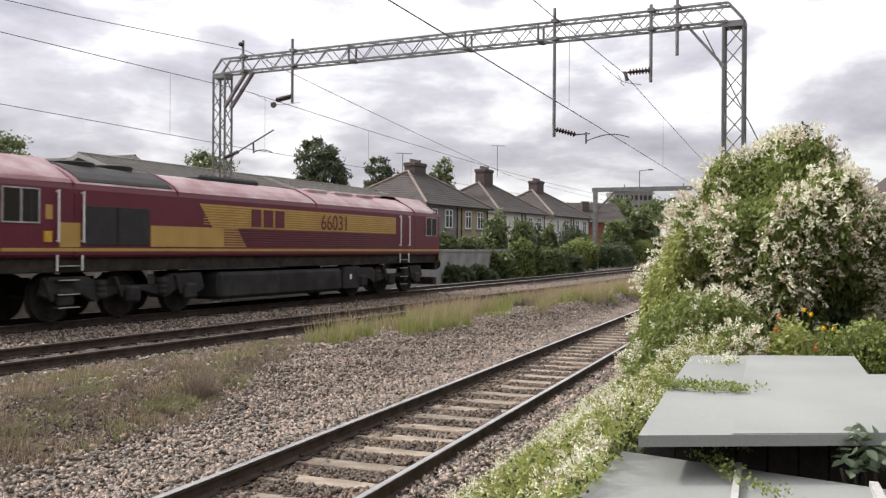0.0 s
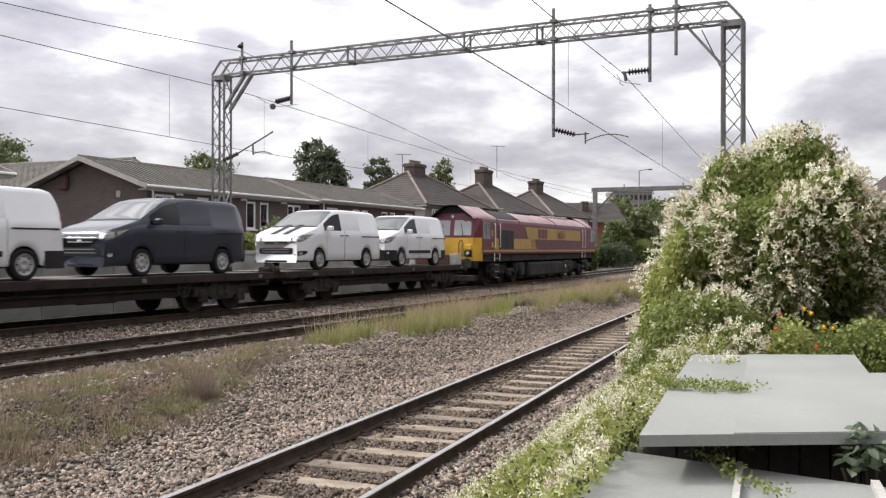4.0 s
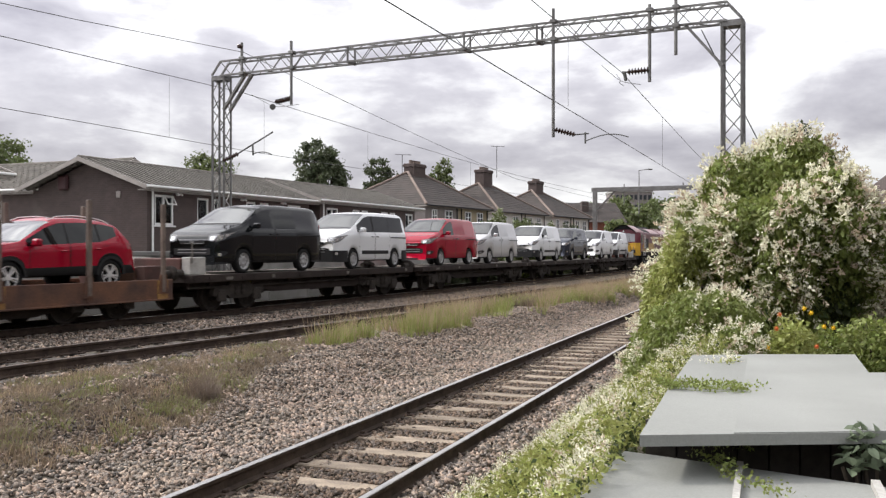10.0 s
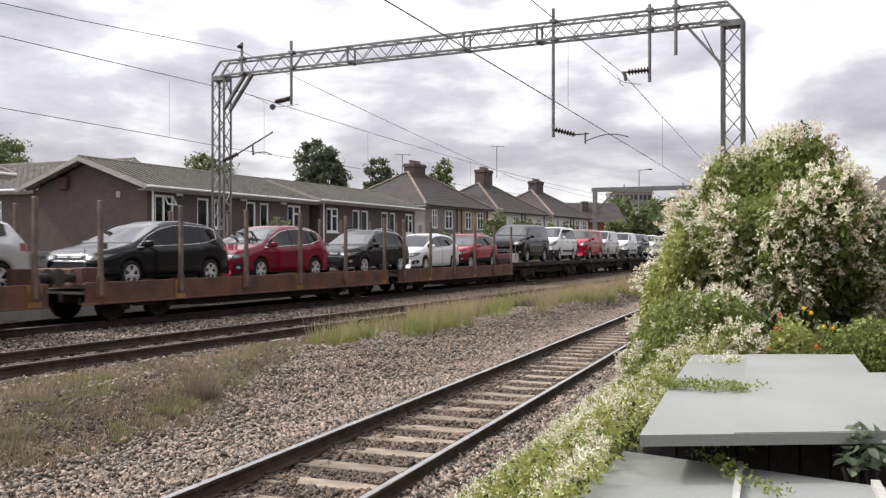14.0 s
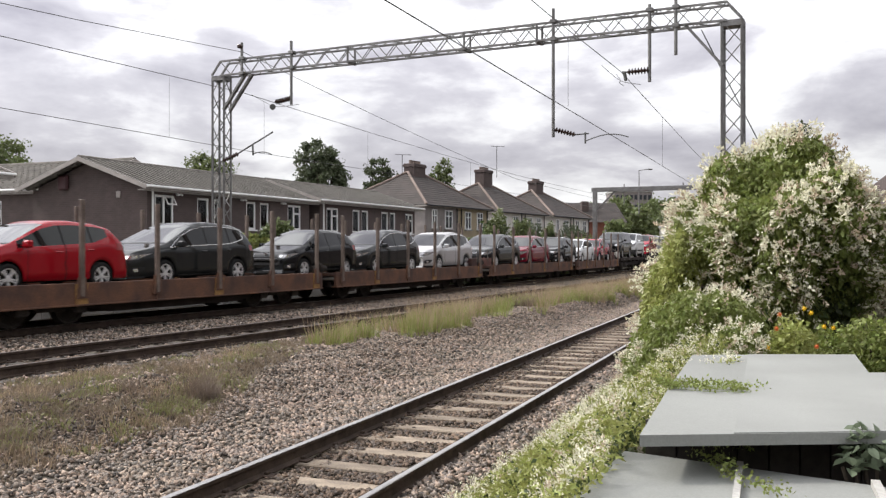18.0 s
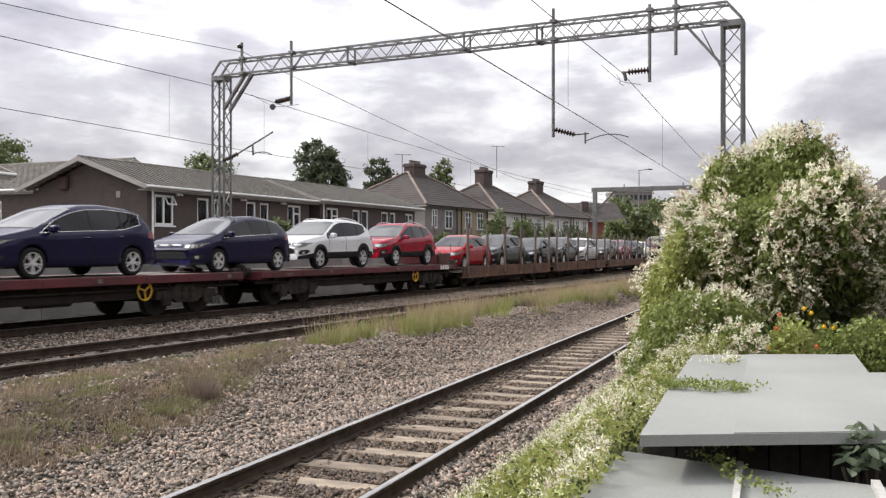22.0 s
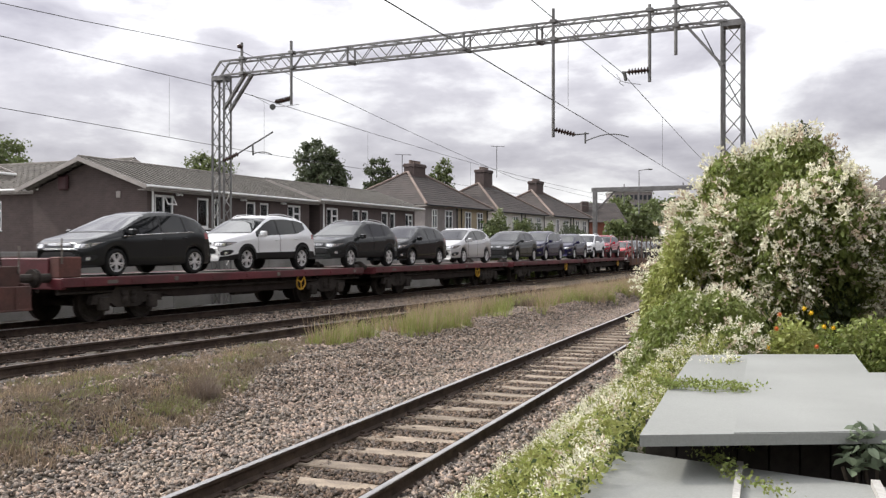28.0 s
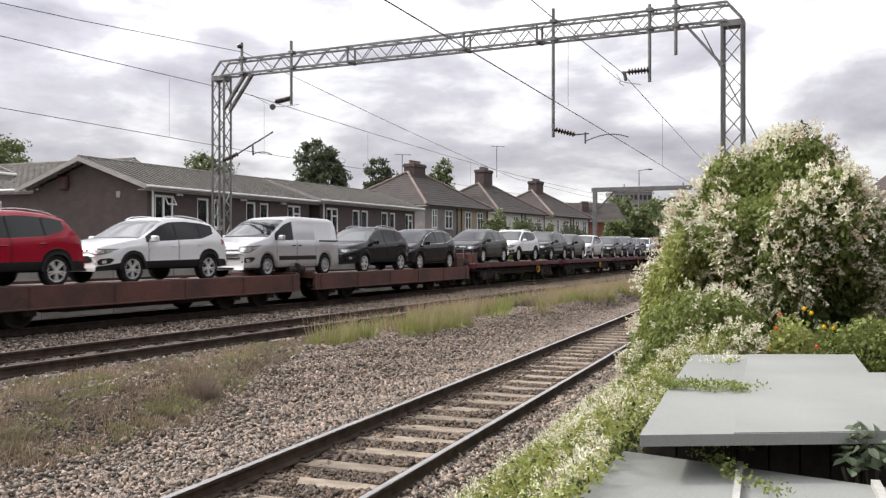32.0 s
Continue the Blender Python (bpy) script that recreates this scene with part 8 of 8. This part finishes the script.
    # cab fronts
    for e, sgn in ((20.1, 1), (0.25, -1)):
        def fx(v, sgn=sgn, e=e):
            return e + sgn * v
        lo, hi = sorted((fx(-0.02), fx(0.30)))
        bm = bmesh.new()
        a = [bm.verts.new((fx(0.30), y, z)) for y, z in ((-1.00, 1.12), (1.00, 1.12), (1.02, 2.14), (-1.02, 2.14))]
        b = [bm.verts.new((fx(-0.02), y, z)) for y, z in ((-1.34, 1.12), (1.34, 1.12), (1.34, 2.14), (-1.34, 2.14))]
        bm.faces.new(a)
        for i in range(4):
            bm.faces.new((a[i], a[(i + 1) % 4], b[(i + 1) % 4], b[i]))
        bmesh.ops.recalc_face_normals(bm, faces=bm.faces[:])
        part("cab_front", bm, M["yellow"], T, "yellow warning panel on the cab front")
        bm = bmesh.new()
        a = [bm.verts.new((fx(0.28), y, 2.145)) for y in (-1.01, 1.01)] + [bm.verts.new((fx(0.12), y, z)) for y, z in ((0.98, 2.96), (0.5, 3.22), (-0.5, 3.22), (-0.98, 2.96))]
        b = [bm.verts.new((fx(-0.02), v.co.y * 1.32, v.co.z)) for v in a]
        bm.faces.new(a)
        for i in range(6):
            bm.faces.new((a[i], a[(i + 1) % 6], b[(i + 1) % 6], b[i]))
        bmesh.ops.recalc_face_normals(bm, faces=bm.faces[:])
        part("cab_head", bm, M["maroon"], T)
        for y in (-1, 1):
            bm = bmesh.new()
            vs = [bm.verts.new((fx(px), y * py, pz)) for px, py, pz in ((0.272, 0.10, 2.24), (0.272, 0.92, 2.24), (0.155, 0.90, 2.84), (0.140, 0.55, 2.92), (0.145, 0.11, 2.90))]
            bm.faces.new(vs)
            bmesh.ops.recalc_face_normals(bm, faces=bm.faces[:])
            bmesh.ops.solidify(bm, geom=bm.faces[:], thickness=0.02)
            part("windscreen", bm, M["cab_glass"], T, "cab windscreen with the sky's reflection painted pale")
            part("wiper", rod(bmesh.new(), (fx(0.31), y * 0.55, 2.2), (fx(0.21), y * 0.42, 2.75), 0.012, 6), M["plastic"], T)
            lx = sorted((fx(0.26), fx(0.38)))
            part("headlamp", boxed((lx[0], y * 0.80 - 0.17, 1.32), (lx[1], y * 0.80 + 0.17, 1.58), 0.02), M["plastic"], T, "black lamp cluster")
            part("headlight", lathe(bmesh.new(), [(0.09, 0), (0.085, 0.03), (0.02, 0.035)], 14, Matrix.Translation((fx(0.38), y * 0.80, 1.45)) @ Matrix.Rotation(sgn * math.pi / 2, 4, "Y")), M["lamp_clear"], T)
            part("lamp_box", boxed((lx[0], y * 0.80 - 0.17, 1.6), (lx[1], y * 0.80 + 0.17, 1.85), 0.03), M["yellow"], T)
            bm = bmesh.new()
            pts = [(fx(0.33), y * 0.36, 1.35), (fx(0.36), y * 0.36, 1.9), (fx(0.36), y * 0.42, 2.02), (fx(0.36), y * 0.52, 2.02), (fx(0.36), y * 0.56, 1.9), (fx(0.33), y * 0.56, 1.35)]
            for p, q in zip(pts, pts[1:]):
                rod(bm, p, q, 0.016, 6)
            part("front_handrail", bm, M["plastic"], T)
            bm = rod(bmesh.new(), (fx(0.2), y * 0.87, 1.02), (fx(0.62), y * 0.87, 1.02), 0.11, 12)
            rod(bm, (fx(0.62), y * 0.87, 1.02), (fx(0.66), y * 0.87, 1.02), 0.22, 16)
            part("buffer", bm, M["grime"], T)
        part("marker_light", lathe(bmesh.new(), [(0.08, 0), (0.07, 0.03), (0.01, 0.03)], 12, Matrix.Translation((fx(0.14), 0.0, 3.08)) @ Matrix.Rotation(sgn * math.pi / 2, 4, "Y")), M["lamp_clear"], T)
        bx = sorted((fx(0.0), fx(0.28)))
        part("buffer_beam", boxed((bx[0], -1.15, 0.80), (bx[1], 1.15, 1.12), 0.03), M["plastic"], T)
        bm = boxed((bx[0], -1.1, 0.22), (bx[1], 1.1, 0.5), 0.04)
        part("snow_plough", bm, M["grime"], T)
        part("coupling_hook", rod(bmesh.new(), (fx(0.38), 0, 1.03), (fx(0.75), 0, 0.98), 0.06, 8), M["grime"], T)
    # underframe, tank, bogies
    part("underframe", boxed((0.3, -1.22, 1.08), (20.05, 1.22, 1.42), 0.02), M["grime"], T)
    for y in (-1, 1):
        part("fuel_tank", boxed((7.3, y * 0.7 - 0.58, 0.26), (13.4, y * 0.7 + 0.58, 0.98), 0.09), M["bogie"], T, "dark grey fuel tank")
        part("battery_box", boxed((6.2, y * 0.85 - 0.42, 0.30), (7.2, y * 0.85 + 0.42, 1.02), 0.03), M["bogie"], T)
        part("fuel_gauge", boxed((6.75, y * 1.28 - 0.01, 0.62), (6.85, y * 1.28 + 0.01, 0.78)), M["white"], T)
        for x in (9.3, 11.6):
            part("air_tank", rod(bmesh.new(), (x - 0.75, y * 0.98, 1.20), (x + 0.75, y * 0.98, 1.20), 0.13, 14), M["bogie"], T, "grey air reservoir")
        for c in (4.0, 16.4):
            bm = prism(bmesh.new(), [(c - 2.5, 0.62), (c - 2.35, 1.0), (c - 1.3, 0.98), (c - 0.9, 0.74), (c + 0.9, 0.74), (c + 1.3, 0.98), (c + 2.35, 1.0), (c + 2.5, 0.62), (c + 2.3, 0.5), (c + 1.5, 0.62), (c + 1.1, 0.42), (c + 0.35, 0.62),
                                     (c - 0.35, 0.62), (c - 1.1, 0.42), (c - 1.5, 0.62), (c - 2.3, 0.5)], y * 1.12 - 0.1, y * 1.12 + 0.1)
            part("bogie_frame", bm, M["bogie"], T, "grimy grey bogie side frame")
            for dx in (-1.95, 0, 1.95):
                part("axle_box", boxed((c + dx - 0.22, y * 1.22 - 0.1, 0.34), (c + dx + 0.22, y * 1.22 + 0.1, 0.74), 0.06), M["bogie"], T)
                part("damper", rod(bmesh.new(), (c + dx + 0.35, y * 1.24, 0.5), (c + dx + 0.55, y * 1.24, 0.95), 0.05, 8), M["bogie"], T)
            for dx in (-0.95, 0.95):
                bm = bmesh.new()
                lathe(bm, [(0.13, 0.5), (0.15, 0.56), (0.13, 0.62), (0.15, 0.68), (0.13, 0.74), (0.15, 0.8), (0.13, 0.9)], 12, Matrix.Translation((c + dx, y * 1.2, 0)))
                part("coil_spring", bm, M["bogie"], T)
    for c in (4.0, 16.4):
        for dx in (-1.95, 0, 1.95):
            wheelset(T, c + dx, 0.53)
    return T


# ---- the train, from the locomotive back: places along the line at the start ----
LOCO_AT = 1.75
loco = locomotive()
WAGONS = [(flat_wagon(a, b, st, en), (a + b) / 2) for a, b, st, en in (
    (-33.2, -19.6, "dark", (-1,)), (-46.9, -33.4, "dark", ()), (-60.4, -47.1, "dark", ()), (-73.2, -60.6, "dark", (1,)),
    (-85.9, -73.4, "rust", (-1,)), (-100.2, -86.1, "rust", (1,)), (-113.4, -100.6, "rust", (-1,)), (-126.2, -113.6, "rust", ()),
    (-140.2, -126.4, "maroon", (-1,)), (-153.9, -140.4, "maroon", ()), (-167.6, -154.1, "maroon", ()), (-180.8, -167.8, "maroon", (1,)),
    (-193.5, -181.0, "brown", (-1,)), (-206.4, -193.7, "brown", ()))]
ON_DARK, ON_RUST, ON_MAROON, ON_BROWN = 0.98, 0.72, 1.02, 0.83
LOAD = [(car(k, c, lab, nb), (f + r) / 2, z) for k, c, lab, nb, f, r, z in (
    ("van", "white", "white panel van with black bumpers and steel wheels", False, -25.2, -22.27, ON_DARK),
    ("van", "white", "white panel van with black bonnet stripes and body-colour bumpers", True, -30.75, -27.8, ON_DARK),
    ("van", "slate", "dark slate-blue panel van on the flat wagon", True, -38.4, -35.47, ON_DARK),
    ("van", "white", "white panel van with black bumpers on the wagon", False, -44.63, -41.68, ON_DARK),
    ("van", "silver", "silver grey panel van on the flat wagon", True, -52.28, -49.36, ON_DARK),
    ("van", "red", "bright red panel van on the flat wagon", True, -57.65, -54.75, ON_DARK),
    ("minibus", "white", "white minibus with dark side windows", False, -64.7, -61.6, ON_DARK),
    ("van", "black", "glossy black panel van at the wagon's end", True, -70.45, -67.6, ON_DARK),
    ("suv", "red", "bright red crossover car with alloy wheels", False, -77.95, -75.28, ON_RUST),
    ("mpv", "white", "white family hatchback with a sloping bonnet", False, -82.45, -79.85, ON_RUST),
    ("suv", "black", "black crossover car with silver roof rails", False, -87.32, -84.66, ON_RUST),
    ("people_carrier", "ruby", "ruby red people carrier with chrome window line", False, -93.2, -90.42, ON_RUST),
    ("people_carrier", "black", "black people carrier behind rusty posts", False, -98.15, -95.4, ON_RUST),
    ("people_carrier", "silver", "silver people carrier behind rusty posts", False, -104.53, -101.78, ON_RUST),
    ("people_carrier", "grey", "dark grey people carrier on the rusty wagon", False, -109.82, -107.05, ON_RUST),
    ("mini_mpv", "black", "small black hatchback with a tall roof", False, -114.18, -111.74, ON_RUST),
    ("people_carrier", "grey", "dark grey people carrier with silver wheels", False, -120.3, -117.5, ON_RUST),
    ("mini_mpv", "orange_red", "small bright red hatchback at the wagon's end", False, -124.7, -122.3, ON_RUST),
    ("suv", "red", "red crossover car with chrome grille bars", False, -131.18, -128.55, ON_MAROON),
    ("suv", "white", "white crossover car with black lower trim", False, -136.27, -133.64, ON_MAROON),
    ("mpv", "navy", "navy blue family car with alloy wheels", False, -141.2, -138.53, ON_MAROON),
    ("people_carrier", "navy", "navy blue people carrier on the maroon wagon", False, -147.1, -144.33, ON_MAROON),
    ("mpv", "grey", "dark grey family car with chrome bumper line", False, -151.85, -149.18, ON_MAROON),
    ("mpv", "silver", "silver family car with dark windows", False, -158.68, -156.05, ON_MAROON),
    ("mini_mpv", "black", "small black tall hatchback on the maroon wagon", False, -163.58, -161.15, ON_MAROON),
    ("suv", "grey", "dark grey crossover car with silver rails", False, -168.24, -165.55, ON_MAROON),
    ("suv", "white", "white crossover car with bright alloy wheels", False, -173.8, -171.15, ON_MAROON),
    ("mpv", "grey", "dark grey seven-seat family car at the wagon's end", False, -178.62, -175.93, ON_MAROON),
    ("people_carrier", "black", "black people carrier on the brown wagon", False, -185.22, -182.43, ON_BROWN),
    ("suv", "black", "black crossover car on the brown wagon", False, -189.42, -186.83, ON_BROWN),
    ("small_van", "silver", "silver small delivery van with steel wheels", False, -195.0, -191.97, ON_BROWN),
    ("suv", "white", "white crossover car on the brown wagon", False, -200.24, -197.6, ON_BROWN),
    ("suv", "red", "red crossover car on the last brown wagon", False, -205.1, -202.5, ON_BROWN))]


# black stripes along the bonnet of the second van
striped = LOAD[1][0]
tops = MODELS["van"]["top"]
for y0, y1 in ((0.12, 0.34), (-0.34, -0.12)):
    bm = bmesh.new()
    us_ = np.linspace(0.14, 1.08, 10)
    for a, b in zip(us_, us_[1:]):
        za, zb = (float(np.interp(u, *zip(*tops))) + 0.012 for u in (a, b))
        xm = MODELS["van"]["fw"] + MODELS["van"]["wb"] / 2
        bm.faces.new([bm.verts.new(v) for v in ((xm - a, y0, za), (xm - a, y1, za), (xm - b, y1, zb), (xm - b, y0, zb))])
    bmesh.ops.recalc_face_normals(bm, faces=bm.faces[:])
    part("bonnet_stripe", bm, M["plastic"], striped, "black bonnet stripe")


def on_line(s, z):
    """The pose of a vehicle at s: its front looks back along the train."""
    p, h = main_line(s)
    return Matrix.Translation((p.x, p.y, MAIN_Z + z)) @ Matrix.Rotation(-math.pi / 2 - h, 4, "Z")


def motions():
    for thing, at, z in [(loco, LOCO_AT, 0.0)] + [(w, s, 0.0) for w, s in WAGONS] + LOAD:
        shift = -10.25 if thing is loco else 0.0
        rows = []
        for t in range(33):
            s = at + SPEED * t + 0.5 * SLOWING * t * t
            if thing is loco:
                rows.append((t, on_line(s + shift, z) @ Matrix.Translation((-10.25, 0, 0))))
            else:
                rows.append((t, on_line(s, z)))
        walk(thing, rows)
    for w, x, r in WHEELS:
        rows = []
        for i in range(321):
            t = i / 10
            rows.append((t, Matrix.Translation((x, 0, r)) @ Matrix.Rotation(-(SPEED * t + 0.5 * SLOWING * t * t) / r, 4, "Y")))
        walk(w, rows)


motions()
